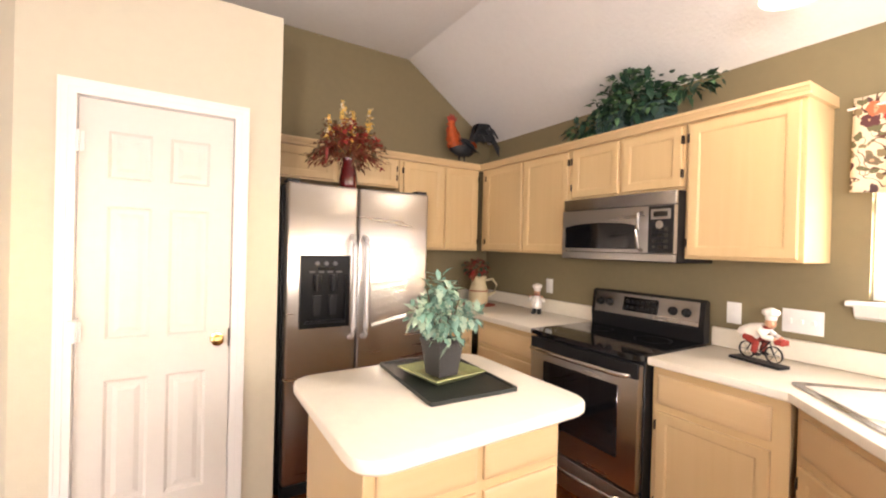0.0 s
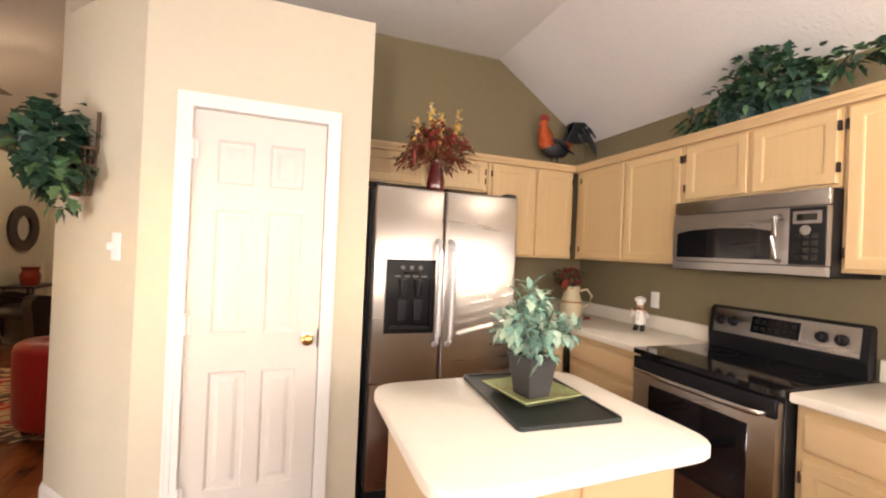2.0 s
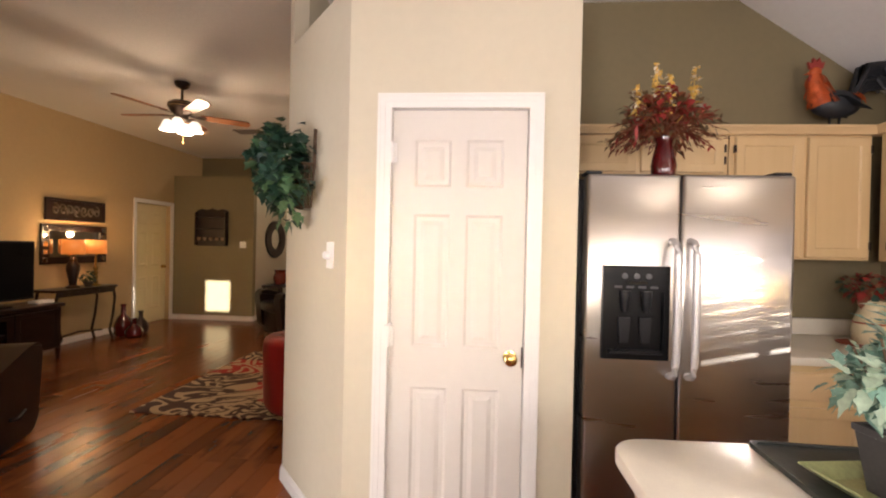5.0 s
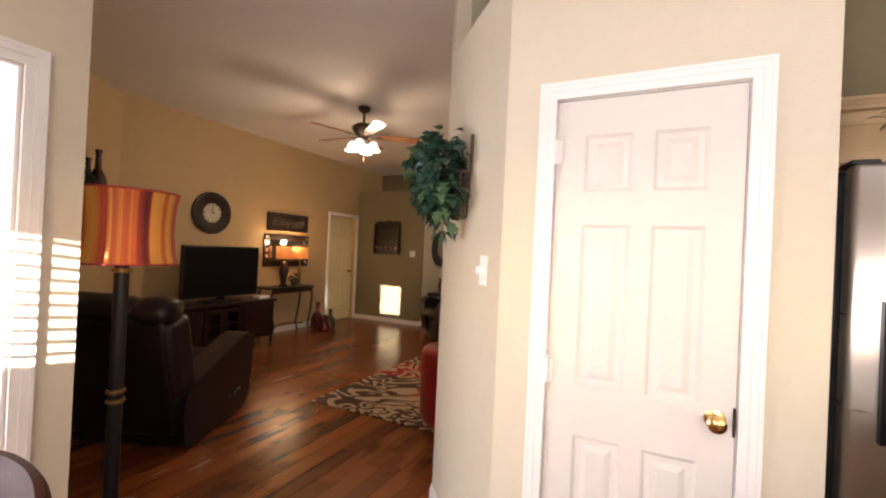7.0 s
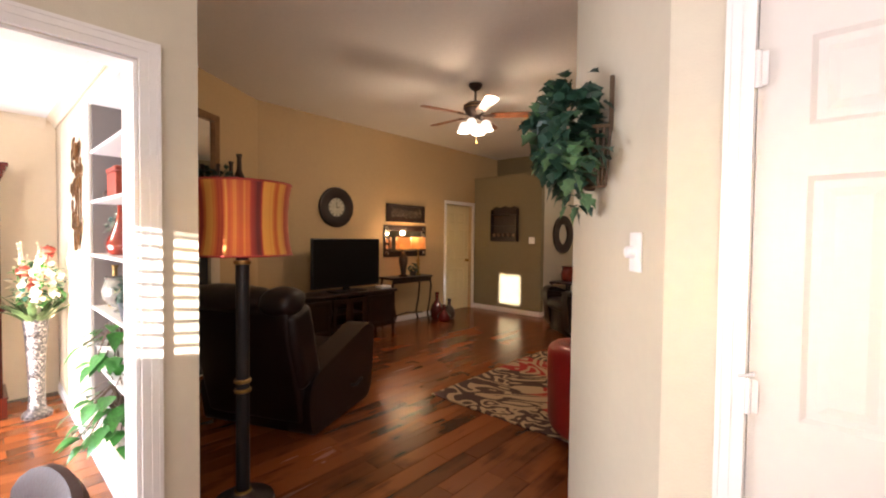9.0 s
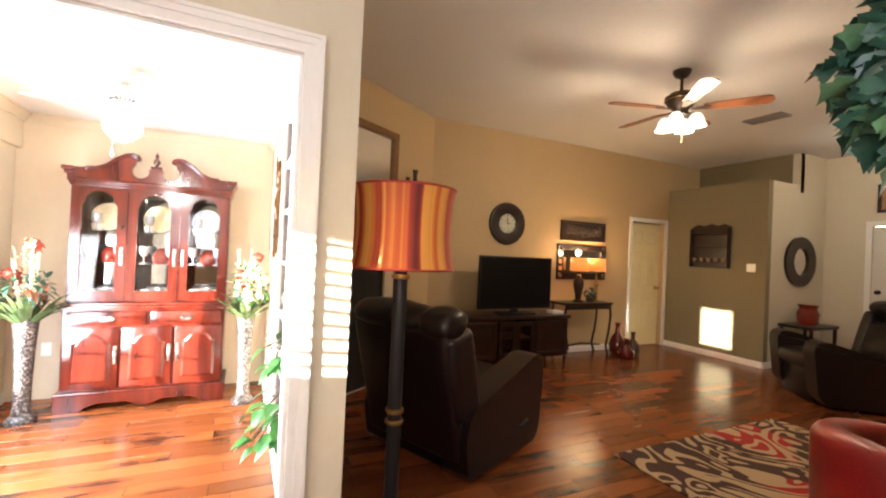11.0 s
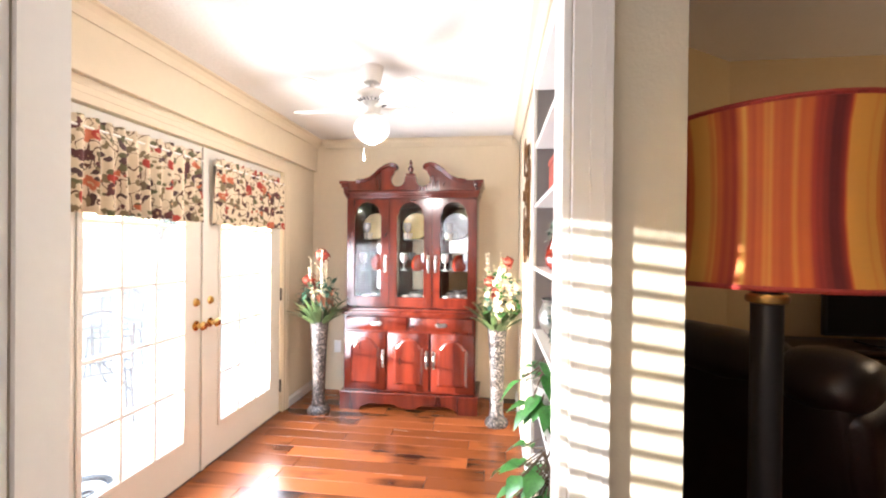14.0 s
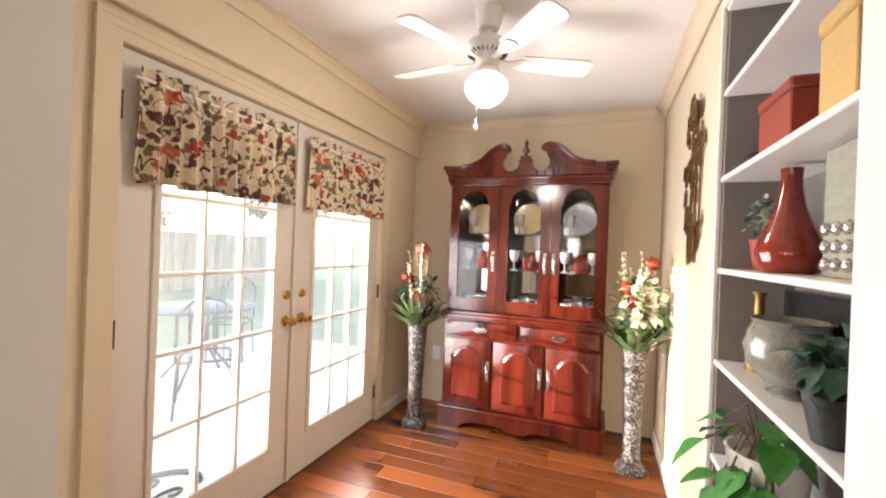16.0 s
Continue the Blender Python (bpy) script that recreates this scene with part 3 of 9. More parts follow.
def leaf(bm, base, direction, length, width, droop=0.3, mat=0, lobes=False):
    """One folded leaf with a raised midrib line."""
    d = Vector(direction).normalized()
    s = d.cross(Vector((0, 0, 1)))
    s = s.normalized() if s.length > 1e-3 else Vector((1, 0, 0))
    up = s.cross(d)
    base = Vector(base)
    prof = [(0, 0.04), (0.3, 0.85), (0.5, 1.0), (0.75, 0.6), (1.0, 0.0)]
    if lobes:
        prof = [(0, 0.35), (0.18, 0.9), (0.36, 0.62), (0.55, 1.0), (0.72, 0.45), (1.0, 0.0)]
    mid, lf, rt = [], [], []
    for u, w in prof:
        c = base + d * (length * u) - Vector((0, 0, 1)) * (droop * length * u * u)
        mid.append(bm.verts.new(c))
        if w > 0:
            lf.append(bm.verts.new(c + s * width * 0.5 * w + up * width * 0.14 * w))
            rt.append(bm.verts.new(c - s * width * 0.5 * w + up * width * 0.14 * w))
    n = len(lf)
    fs = []
    for i in range(n - 1):
        fs.append(bm.faces.new((mid[i], mid[i + 1], lf[i + 1], lf[i])))
        fs.append(bm.faces.new((mid[i + 1], mid[i], rt[i], rt[i + 1])))
    fs.append(bm.faces.new((mid[n - 1], mid[n], lf[n - 1])))
    fs.append(bm.faces.new((mid[n], mid[n - 1], rt[n - 1])))
    for f in fs:
        f.material_index = mat
    return bm


def wall_mesh(axis, p0, p1, a0, a1, z0, z1, openings=()):
    """A wall slab from p0 to p1 along its normal axis, a0 to a1 along its run, with openings (a0, a1, z0, z1) right through it."""
    bm = B()
    As = sorted({a0, a1, *[c for o in openings for c in o[:2]]})
    Zs = sorted({z0, z1, *[c for o in openings for c in o[2:]]})
    solid = {}
    for i in range(len(As) - 1):
        for j in range(len(Zs) - 1):
            ca, cz = (As[i] + As[i + 1]) / 2, (Zs[j] + Zs[j + 1]) / 2
            solid[i, j] = not any(o[0] < ca < o[1] and o[2] < cz < o[3] for o in openings)
    memo = {}

    def v(i, j, s):
        if (i, j, s) not in memo:
            p = (p0, p1)[s]
            memo[i, j, s] = bm.verts.new((p, As[i], Zs[j]) if axis == "x" else (As[i], p, Zs[j]))
        return memo[i, j, s]
    for (i, j), ok in solid.items():
        if not ok:
            continue
        for s in (0, 1):
            bm.faces.new((v(i, j, s), v(i + 1, j, s), v(i + 1, j + 1, s), v(i, j + 1, s)))
        for di, dj, e in ((-1, 0, ((i, j), (i, j + 1))), (1, 0, ((i + 1, j), (i + 1, j + 1))), (0, -1, ((i, j), (i + 1, j))), (0, 1, ((i, j + 1), (i + 1, j + 1)))):
            if not solid.get((i + di, j + dj), False):
                (a, b), (c, d) = e
                bm.faces.new((v(a, b, 0), v(c, d, 0), v(c, d, 1), v(a, b, 1)))
    return bm


def wall(name, label, mat, axis, p0, p1, a0, a1, z0, z1, openings=()):
    return solo(name, wall_mesh(axis, p0, p1, a0, a1, z0, z1, openings), mat, label, "wall", kind="structure", smooth=False)


# ---- plan ----
XR = 1.90            # range wall
YF = 5.57            # fridge wall
YS = 1.20            # south wall of kitchen and nook
XO = -2.91           # wall with the opening into the sunroom
XL = -6.15           # living room west wall
YN = 9.98            # living room far wall
ZC = 3.08            # high ceiling
ZS = 2.40            # sunroom ceiling
LEDGE = 2.60         # plant ledges
XRIDGE, ZLOW = 0.98, 2.46

# ---- structure ----
wall("wall_range", "olive green painted wall behind the range and counter", OLIVE, "x", XR, XR + 0.14, YS - 0.14, YF + 0.12, 0, ZLOW + 0.03,
     [(1.75, 2.80, 1.24, 2.10)])
bm = B()
prism(bm, [(-1.83, 0), (XR, 0), (XR, ZLOW), (XRIDGE, ZC), (-1.83, ZC)], YF, YF + 0.12)
solo("wall_fridge", bm, OLIVE, "olive green painted wall with a sloping top behind the refrigerator", "wall", kind="structure", smooth=False)
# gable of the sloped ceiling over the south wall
# the last opening is added for the fill lamp in front of it
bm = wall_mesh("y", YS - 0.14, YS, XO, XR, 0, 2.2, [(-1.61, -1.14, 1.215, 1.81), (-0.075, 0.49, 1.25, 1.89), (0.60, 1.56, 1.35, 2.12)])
prism(bm, [(XO, 2.2), (XR, 2.2), (XR, ZLOW), (XRIDGE, ZC), (XO, ZC)], YS - 0.14, YS)
solo("wall_south", bm, BEIGE, "beige painted unseen wall with three window openings, one added", "wall", kind="structure", smooth=False)
# pantry block with its angled corner and plant ledge
bm = wall_mesh("y", 4.535, 4.635, -1.27, -0.26, 0, LEDGE, [(-1.075, -0.475, 0, 2.035)])
solo("wall_pantry", bm, BEIGE, "beige painted pantry wall around the white door", "wall", kind="structure", smooth=False)
bm = B()
prism(bm, [(-1.27, 4.535), (-1.785, 5.108), (-1.71, 5.17), (-1.22, 4.635)], 0, LEDGE, "z")
solo("wall_pantry_angle", bm, BEIGE, "beige angled corner wall with a light switch", "wall", kind="structure", smooth=False)
bm = B()
prism(bm, [(-1.785, 5.108), (-1.83, 5.16), (-1.83, YF), (-1.73, YF), (-1.73, 5.19)], 0, ZC, "z")
solo("wall_pantry_end", bm, BEIGE, "beige full-height end of the angled pantry wall", "wall", kind="structure", smooth=False)
bm = B()
box(bm, -0.36, -0.26, 4.635, YF, 0, LEDGE)
solo("wall_pantry_side", bm, OLIVE, "olive side wall beside the refrigerator", "wall", kind="structure", smooth=False)
bm = B()
prism(bm, [(-1.21, 4.64), (-0.37, 4.64), (-0.37, YF - 0.004), (-1.72, YF - 0.004), (-1.72, 5.2)], LEDGE - 0.08, LEDGE - 0.004, "z")
solo("pantry_ledge", bm, BEIGE, "beige plant ledge on top of the pantry", "ledge", kind="structure", smooth=False)

# sunroom opening wall and partition
wall("wall_opening", "beige wall with the cased opening into the sunroom", BEIGE, "x", XO - 0.13, XO, YS, 3.868, 0, ZC, [(2.42, 3.66, 0, 2.085)])
wall("wall_partition", "beige partition wall between sunroom and living room", CREAM, "y", 3.73, 3.868, XL, XO - 0.134, 0, ZC, [(-4.37, -3.45, 0.28, 2.24)])
wall("wall_sunroom_end", "cream painted end wall behind the china hutch", CREAM, "x", -6.10, -5.98, 1.62, 3.726, 0, ZS + 0.1)
wall("wall_french_doors", "cream painted wall with the glazed double doors", CREAM, "y", 1.62, 1.76, -5.976, XO - 0.134, 0, ZS + 0.1, [(-5.39, -3.52, 0, 1.99)])
bm = B()
box(bm, -5.976, XO - 0.134, 1.764, 1.80, 2.10, ZS - 0.004, 0.004)
solo("beam_sunroom", bm, CREAM, "cream boxed beam above the glazed doors", "beam", kind="structure", smooth=False)
bm = B()
box(bm, -6.1, XO - 0.134, 1.62, 3.726, ZS, ZS + 0.1)
solo("ceiling_sunroom", bm, CEIL, "white painted sunroom ceiling", "ceiling", kind="structure", smooth=False)

# living room
wall("wall_living_west", "tan painted living room wall with an open doorway", TAN, "x", XL - 0.12, XL, 3.868, YN + 0.9, 0, ZC, [(9.13, 9.90, 0, 2.035)])
bm = B()
box(bm, XL, -4.64, YN, YN + 0.1, 0, LEDGE)
solo("wall_far", bm, OLIVE, "olive green painted far wall of the living room", "wall", kind="structure", smooth=False)
bm = B()
box(bm, XL, -4.64, 10.77, 10.87, LEDGE - 0.1, ZC)
box(bm, XL, -4.744, YN + 0.104, 10.766, LEDGE - 0.1, LEDGE - 0.004)
solo("wall_far_niche", bm, OLIVE, "olive recessed wall above the plant ledge", "wall", kind="structure", smooth=False)
bm = wall_mesh("x", -4.74, -4.64, YN + 0.104, 11.5, 0, ZC, [(YN + 0.104, 10.766, LEDGE, ZC)])
solo("wall_hall", bm, BEIGE, "beige hall wall with an oval mirror", "wall", kind="structure", smooth=False)
wall("wall_entry", "beige entry wall with a white door", BEIGE, "y", 11.5, 11.62, -4.74, -0.9, 0, ZC, [(-4.1, -3.2, 0, 2.04)])
wall("wall_living_east", "tan living room wall behind the red armchair", TAN, "x", -0.9, -0.78, YF + 0.124, 11.5, 0, ZC)
# diagonal chimney breast in the corner
bm = B()
prism(bm, [(XL, 5.59), (-5.0, 3.872), (XL, 3.872)], 0, ZC - 0.004, "z")
solo("wall_chimney", bm, TAN, "tan diagonal chimney breast in the corner", "wall", kind="structure", smooth=False)
# ceiling
bm = B()
prism(bm, [(XL - 0.2, ZC), (XRIDGE, ZC), (XR + 0.14, ZLOW - (ZC - ZLOW) / (XR - XRIDGE) * 0.14), (XR + 0.14, ZC + 0.1), (XL - 0.2, ZC + 0.1)], YS - 0.14, 11.62)
solo("ceiling", bm, CEIL, "white textured ceiling, flat with one sloping side", "ceiling", kind="structure", smooth=False)

# ground outside
bm = B()
box(bm, -400, 400, -400, 400, -0.6, -0.12)
solo("ground", bm, GRASS, "green lawn behind the house", "lawn", kind="structure", smooth=False)
bm = B()
box(bm, -7.5, 3.5, -1.6, 1.06, -0.119, -0.05)
box(bm, -7.5, XO - 0.13, 1.06, 1.62, -0.119, -0.05)
solo("patio", bm, CONCRETE, "pale concrete patio slab", "patio", kind="structure", smooth=False)


def baseboard(name, pts, h=0.085, t=0.014):
    """A moulded baseboard along points on the floor, standing to the left of the way."""
    bm = B()
    for (x0, y0), (x1, y1) in zip(pts, pts[1:]):
        d = Vector((x1 - x0, y1 - y0, 0))
        m = Matrix.Translation((x0, y0, 0)) @ Matrix.Rotation(math.atan2(d.y, d.x), 4, "Z")
        prism(bm, [(0.001, 0), (t, 0), (t, h * 0.72), (t * 0.55, h * 0.86), (t * 0.4, h), (0.001, h)], 0, d.length, "x", m)
    return solo(name, bm, WHITE, "white moulded wooden baseboard", "baseboard", kind="structure", smooth=False)


baseboard("baseboard_pantry_right", [(-0.262, 4.535), (-0.405, 4.535)][::-1][::-1])
baseboard("baseboard_pantry_left", [(-1.14, 4.533), (-1.27, 4.533), (-1.83, 5.158), (-1.832, YF)])
baseboard("baseboard_far", [(-4.64, YN - 0.002), (XL, YN - 0.002)])
baseboard("baseboard_west", [(XL + 0.002, 9.06), (XL + 0.002, 5.6)])
baseboard("baseboard_hall", [(-4.638, 11.5), (-4.638, YN)])
baseboard("baseboard_partition", [(-3.05, 3.728), (-5.97, 3.728)])
baseboard("baseboard_french_end", [(-5.97, 1.762), (-5.47, 1.762)])


def casing(name, axis, p, side, a0, a1, z1, w=0.062, t=0.018, label="white moulded door casing", mat=None):
    """Moulded casing round an opening that reaches the floor. side: which way along the axis it stands proud."""
    bm = B()
    steps = [(0.0, 0.45, 0.65), (0.45, 0.8, 0.85), (0.8, 1.0, 1.0)]
    for f0, f1, k in steps:
        lo, hi = sorted((p, p + side * t * k))
        for u0, u1 in ((a0 - w * f1, a0 - w * f0), (a1 + w * f0, a1 + w * f1)):
            if axis == "x":
                box(bm, lo, hi, u0, u1, 0, z1 + w * f1)
            else:
                box(bm, u0, u1, lo, hi, 0, z1 + w * f1)
        if axis == "x":
            box(bm, lo, hi, a0 - w * f0, a1 + w * f0, z1 + w * f0, z1 + w * f1)
        else:
            box(bm, a0 - w * f0, a1 + w * f0, lo, hi, z1 + w * f0, z1 + w * f1)
    return solo(name, bm, mat or WHITE, label, "door casing", kind="structure", smooth=False)


casing("trim_pantry", "y", 4.533, -1, -1.075, -0.475, 2.035)
casing("trim_opening", "x", XO + 0.002, 1, 2.42, 3.66, 2.085, w=0.069, t=0.027, label="white fluted casing of the sunroom opening")
casing("trim_living_door", "x", XL + 0.002, 1, 9.13, 9.90, 2.035)
casing("trim_entry", "y", 11.498, -1, -4.1, -3.2, 2.04)
bm = B()
box(bm, XO - 0.126, XO - 0.002, 3.645, 3.659, 0, 2.07)
box(bm, XO - 0.126, XO - 0.002, 2.421, 2.435, 0, 2.07)
box(bm, XO - 0.126, XO - 0.002, 2.421, 3.659, 2.071, 2.084)
solo("jamb_opening", bm, WHITE, "white painted jamb lining of the sunroom opening", "door jamb", kind="structure", smooth=False)


def six_panel(name, w, h, t, mat, label, front=-1):
    """A six-panel door leaf, hinged at x = 0, standing on z = 0, facing -y; panels are raised fields in sunk beds."""
    bm = B()
    st, mid = w * 0.17, w * 0.115
    cols = [(st, (w - mid) / 2), ((w + mid) / 2, w - st)]
    rows = [(0.24, 0.80), (0.98, 1.57), (1.69, 1.90)]
    k = h / 2.03
    rows = [(a * k, b * k) for a, b in rows]
    ops = [(c[0], c[1], r[0], r[1]) for c in cols for r in rows]
    core = wall_mesh("y", 0.0, t, 0, w, 0, h, ops)
    me = bpy.data.meshes.new("tmp")
    core.to_mesh(me)
    bm.from_mesh(me)
    core.free()
    bpy.data.meshes.remove(me)
    for a0, a1, z0, z1 in ops:
        # bed, slope and raised field on the front
        loops = []
        for inset, y in ((0, 0.0), (0.012, 0.009), (0.03, 0.009), (0.05, 0.002)):
            loops.append([bm.verts.new((a, y, z)) for a, z in ((a0 + inset, z0 + inset), (a1 - inset, z0 + inset), (a1 - inset, z1 - inset), (a0 + inset, z1 - inset))])
        for p, q in zip(loops, loops[1:]):
            for i in range(4):
                bm.faces.new((p[i], p[(i + 1) % 4], q[(i + 1) % 4], q[i]))
        bm.faces.new(loops[-1])
        bm.faces.new([bm.verts.new((a, t, z)) for a, z in ((a0, z0), (a0, z1), (a1, z1), (a1, z0))])
    return bm


def door_knob(parent, x, y, z, mat=BRASS, name="door_knob", label="polished brass knob"):
    bm = B()
    m = Matrix.Translation((x, y, z)) @ Matrix.Rotation(radians(90), 4, "X")
    lathe(bm, [(0.030, 0), (0.030, 0.004), (0.012, 0.008), (0.011, 0.028), (0.020, 0.034), (0.028, 0.046), (0.027, 0.058), (0.016, 0.066), (0.004, 0.068)], 20, m=m)
    return part(name, bm, mat, parent, label)


def hinge(parent, x, y, z, mat=None):
    bm = B()
    tube(bm, [(x, y, z - 0.045), (x, y, z + 0.045)], 0.007, 8)
    box(bm, x - 0.02, x + 0.02, y + 0.003, y + 0.006, z - 0.042, z + 0.042)
    return part("hinge", bm, mat or WHITE, parent)


bm = B()
for x0, x1, z0, z1 in ((-1.0745, -1.061, 0, 2.034), (-0.489, -0.4755, 0, 2.034), (-1.061, -0.489, 2.0205, 2.034)):
    box(bm, x0, x1, 4.580, 4.633, z0, z1)
for x0, x1 in ((-1.0745, -1.0725), (-0.4775, -0.4755)):
    box(bm, x0, x1, 4.536, 4.579, 0, 2.034)
box(bm, -1.0725, -0.4775, 4.536, 4.579, 2.0315, 2.034)
solo("jamb_pantry", bm, WHITE, "white painted jamb and stop of the pantry door", "door jamb", kind="structure", smooth=False)
pantry_door = thing("door_1", "closed white six-panel pantry door with brass knob", "door", (-1.07, 4.541, 0.008), kind="structure")
part("door_leaf", six_panel("door_leaf", 0.59, 2.02, 0.035, DOORW, ""), DOORW, pantry_door, smooth=False)
door_knob(pantry_door, 0.535, 0.0, 0.945)
for z in (0.23, 1.02, 1.83):
    hinge(pantry_door, 0.002, -0.018, z)
bm = B()
box(bm, 0.583, 0.589, -0.006, 0.02, 0.90, 0.99, 0.001)
part("latch_plate", bm, DARKMETAL, pantry_door, "dark brass latch plate")
bm = B()
tube(bm, [(-0.004, -0.02, 1.07), (-0.018, -0.027, 1.068), (0.010, -0.024, 1.076)], 0.0035, 8)
blob(bm, (0.010, -0.025, 1.077), (0.007, 0.006, 0.006))
part("door_catch", bm, SATIN, pantry_door, "small steel catch")

living_door = thing("door_2", "closed white six-panel door tinted lamp yellow, set deep in its frame", "door", (XL - 0.075, 9.135, 0.008), rz=90, kind="structure")
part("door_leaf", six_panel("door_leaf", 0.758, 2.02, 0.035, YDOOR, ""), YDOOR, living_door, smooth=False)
door_knob(living_door, 0.68, 0.0, 0.95)
# added unseen panel: stops bright sky showing through the door's edge gap
bm = B()
box(bm, XL - 0.140, XL - 0.1215, 9.05, 9.98, 0, 2.12)
solo("wall_behind_door", bm, TAN, "unseen tan panel that blocks sky light behind the living room door", "wall", kind="structure", smooth=False)
entry_door = thing("door_3", "closed white six-panel entry door with dark knob", "door", (-4.095, 11.52, 0.008), kind="structure")
part("door_leaf", six_panel("door_leaf", 0.89, 2.02, 0.04, DOORW, ""), DOORW, entry_door, smooth=False)
door_knob(entry_door, 0.07, 0.0, 0.95, DARKMETAL, label="dark bronze knob")
door_knob(entry_door, 0.07, 0.0, 1.1, DARKMETAL, "deadbolt", "dark bronze deadbolt")

# ---- kitchen ----
def cab_front(w, h, mat, t=0.02, flat=False):
    """A cabinet door or drawer front, lower left corner at the origin, facing -y: frame, moulded bevel and panel."""
    bm = B()
    st = 0.055 if not flat else 0.022
    prof = [(0, 0.004), (0.004, 0.0), (st - 0.014, 0.0), (st - 0.006, 0.003), (st, 0.009), (st + 0.012, 0.009)] if not flat else [(0, 0.010), (0.008, 0.004), (0.018, 0.001), (0.024, 0.0)]
    rings = [[bm.verts.new(p) for p in ((0, t, 0), (w, t, 0), (w, t, h), (0, t, h))]]
    for i, y in prof:
        rings.append([bm.verts.new(p) for p in ((i, y, i), (w - i, y, i), (w - i, y, h - i), (i, y, h - i))])
    for a, b in zip(rings, rings[1:]):
        for k in range(4):
            bm.faces.new((a[k], a[(k + 1) % 4], b[(k + 1) % 4], b[k]))
    bm.faces.new(rings[-1])
    bm.faces.new(rings[0])
    return bm


def cabinet(label, at, rz, w, h, d, doors=(), drawers=(), toe=0.0, group="", hinges=True):
    """A cabinet unit; front faces -y in its own axes, lower left front corner at its base."""
    cab = thing("kitchen_cabinet", label, "cabinet", at, rz, group)
    bm = B()
    if toe:
        box(bm, 0.002, w - 0.002, 0.075, d, 0, toe)
    box(bm, 0.001, w - 0.001, 0.021, d, toe, h, 0.002)
    part("body", bm, MAPLE, cab)
    for x0, x1, z0, z1, side in doors:
        ob = part("cabinet_door", cab_front(x1 - x0, z1 - z0, MAPLE), MAPLE, cab)
        ob.location = (x0, 0, z0)
        if hinges:
            for zz in (0.07, z1 - z0 - 0.07):
                bm = B()
                xh = -0.004 if side < 0 else x1 - x0 + 0.004
                box(bm, xh - 0.005, xh + 0.005, -0.004, 0.016, zz - 0.022, zz + 0.022, 0.0015)
                part("hinge", bm, DARKMETAL, ob, "dark bronze hinge")
    for x0, x1, z0, z1 in drawers:
        ob = part("drawer_front", cab_front(x1 - x0, z1 - z0, MAPLE_X, flat=True), MAPLE_X, cab)
        ob.location = (x0, 0, z0)
    return cab


UP, LOW = "maple wall cabinets", "maple base cabinets"
XU, YU = 1.57, 5.25
# wall cabinets on the range wall (they run towards -y)
cabinet("pickled maple wall cabinet with two doors near the corner", (XU, 5.247, 1.40), -90, 1.022, 0.72, XR - XU, [(0.075, 0.535, 0.015, 0.705, -1), (0.56, 1.002, 0.015, 0.705, 1)], group=UP)
cabinet("short pickled maple wall cabinet above the microwave", (XU, 4.222, 1.77), -90, 0.775, 0.35, XR - XU, [(0.015, 0.375, 0.015, 0.335, -1), (0.40, 0.76, 0.015, 0.335, 1)], group=UP)
cabinet("large pickled maple wall cabinet beside the window", (XU, 3.444, 1.40), -90, 0.51, 0.72, XR - XU, [(0.02, 0.49, 0.015, 0.705, -1)], group=UP)
# wall cabinets on the fridge wall
cabinet("short pickled maple wall cabinet above the refrigerator", (-0.257, YU, 1.885), 0, 1.03, 0.235, YF - YU, [(0.03, 0.50, 0.012, 0.222, -1), (0.53, 1.00, 0.012, 0.222, 1)], group=UP)
cabinet("pickled maple wall cabinet with two narrow doors", (0.778, YU, 1.40), 0, 0.785, 0.72, YF - YU, [(0.03, 0.40, 0.015, 0.705, -1), (0.43, 0.765, 0.015, 0.705, 1)], group=UP)

# crown along the tops
crown_thing = thing("cabinet_crown", "pickled maple crown moulding and top along the wall cabinets", "crown moulding", (0, 0, 0))
bm = B()
crown = [(0.0, 0.0), (-0.024, 0.003), (-0.027, 0.018), (-0.031, 0.021), (-0.035, 0.034), (-0.041, 0.037), (-0.043, 0.052), (0.0, 0.052)]
prism(bm, [(XU + 0.02 + a, 2.118 + b) for a, b in crown] + [(XR - 0.004, 2.17), (XR - 0.004, 2.122)], 2.918, 5.29, "y")
part("moulding", bm, MAPLE_X, crown_thing)
bm = B()
prism(bm, [(YU + 0.02 + a, 2.118 + b) for a, b in crown] + [(YF - 0.004, 2.17), (YF - 0.004, 2.122)], -0.257, 1.585, "x")
part("moulding", bm, MAPLE_X, crown_thing)

# base cabinets
XB = 1.305
cabinet("maple base cabinet with one drawer and one door", (XB, 3.434, 0), -90, 0.56, 0.875, XR - XB, [(0.03, 0.50, 0.135, 0.655, -1)], [(0.03, 0.50, 0.69, 0.83)], 0.10, LOW)
sink_cab = cabinet("maple corner sink cabinet set at an angle", (XB + 0.005, 2.868, 0), -135, 0.95, 0.875, 0.30, [(0.05, 0.46, 0.135, 0.655, -1), (0.49, 0.90, 0.135, 0.655, 1)], [(0.05, 0.90, 0.69, 0.83)], 0.10, LOW)
cabinet("maple base cabinet with a stack of drawers", (XB, 4.905, 0), -90, 0.69, 0.875, XR - XB, [], [(0.03, 0.66, 0.69, 0.83), (0.03, 0.66, 0.42, 0.655), (0.03, 0.66, 0.135, 0.39)], 0.10, LOW)
cabinet("maple base cabinet between refrigerator and corner", (0.70, 4.925, 0), 0, 0.60, 0.875, YF - 4.925, [(0.03, 0.57, 0.135, 0.655, -1)], [(0.03, 0.57, 0.69, 0.83)], 0.10, LOW)


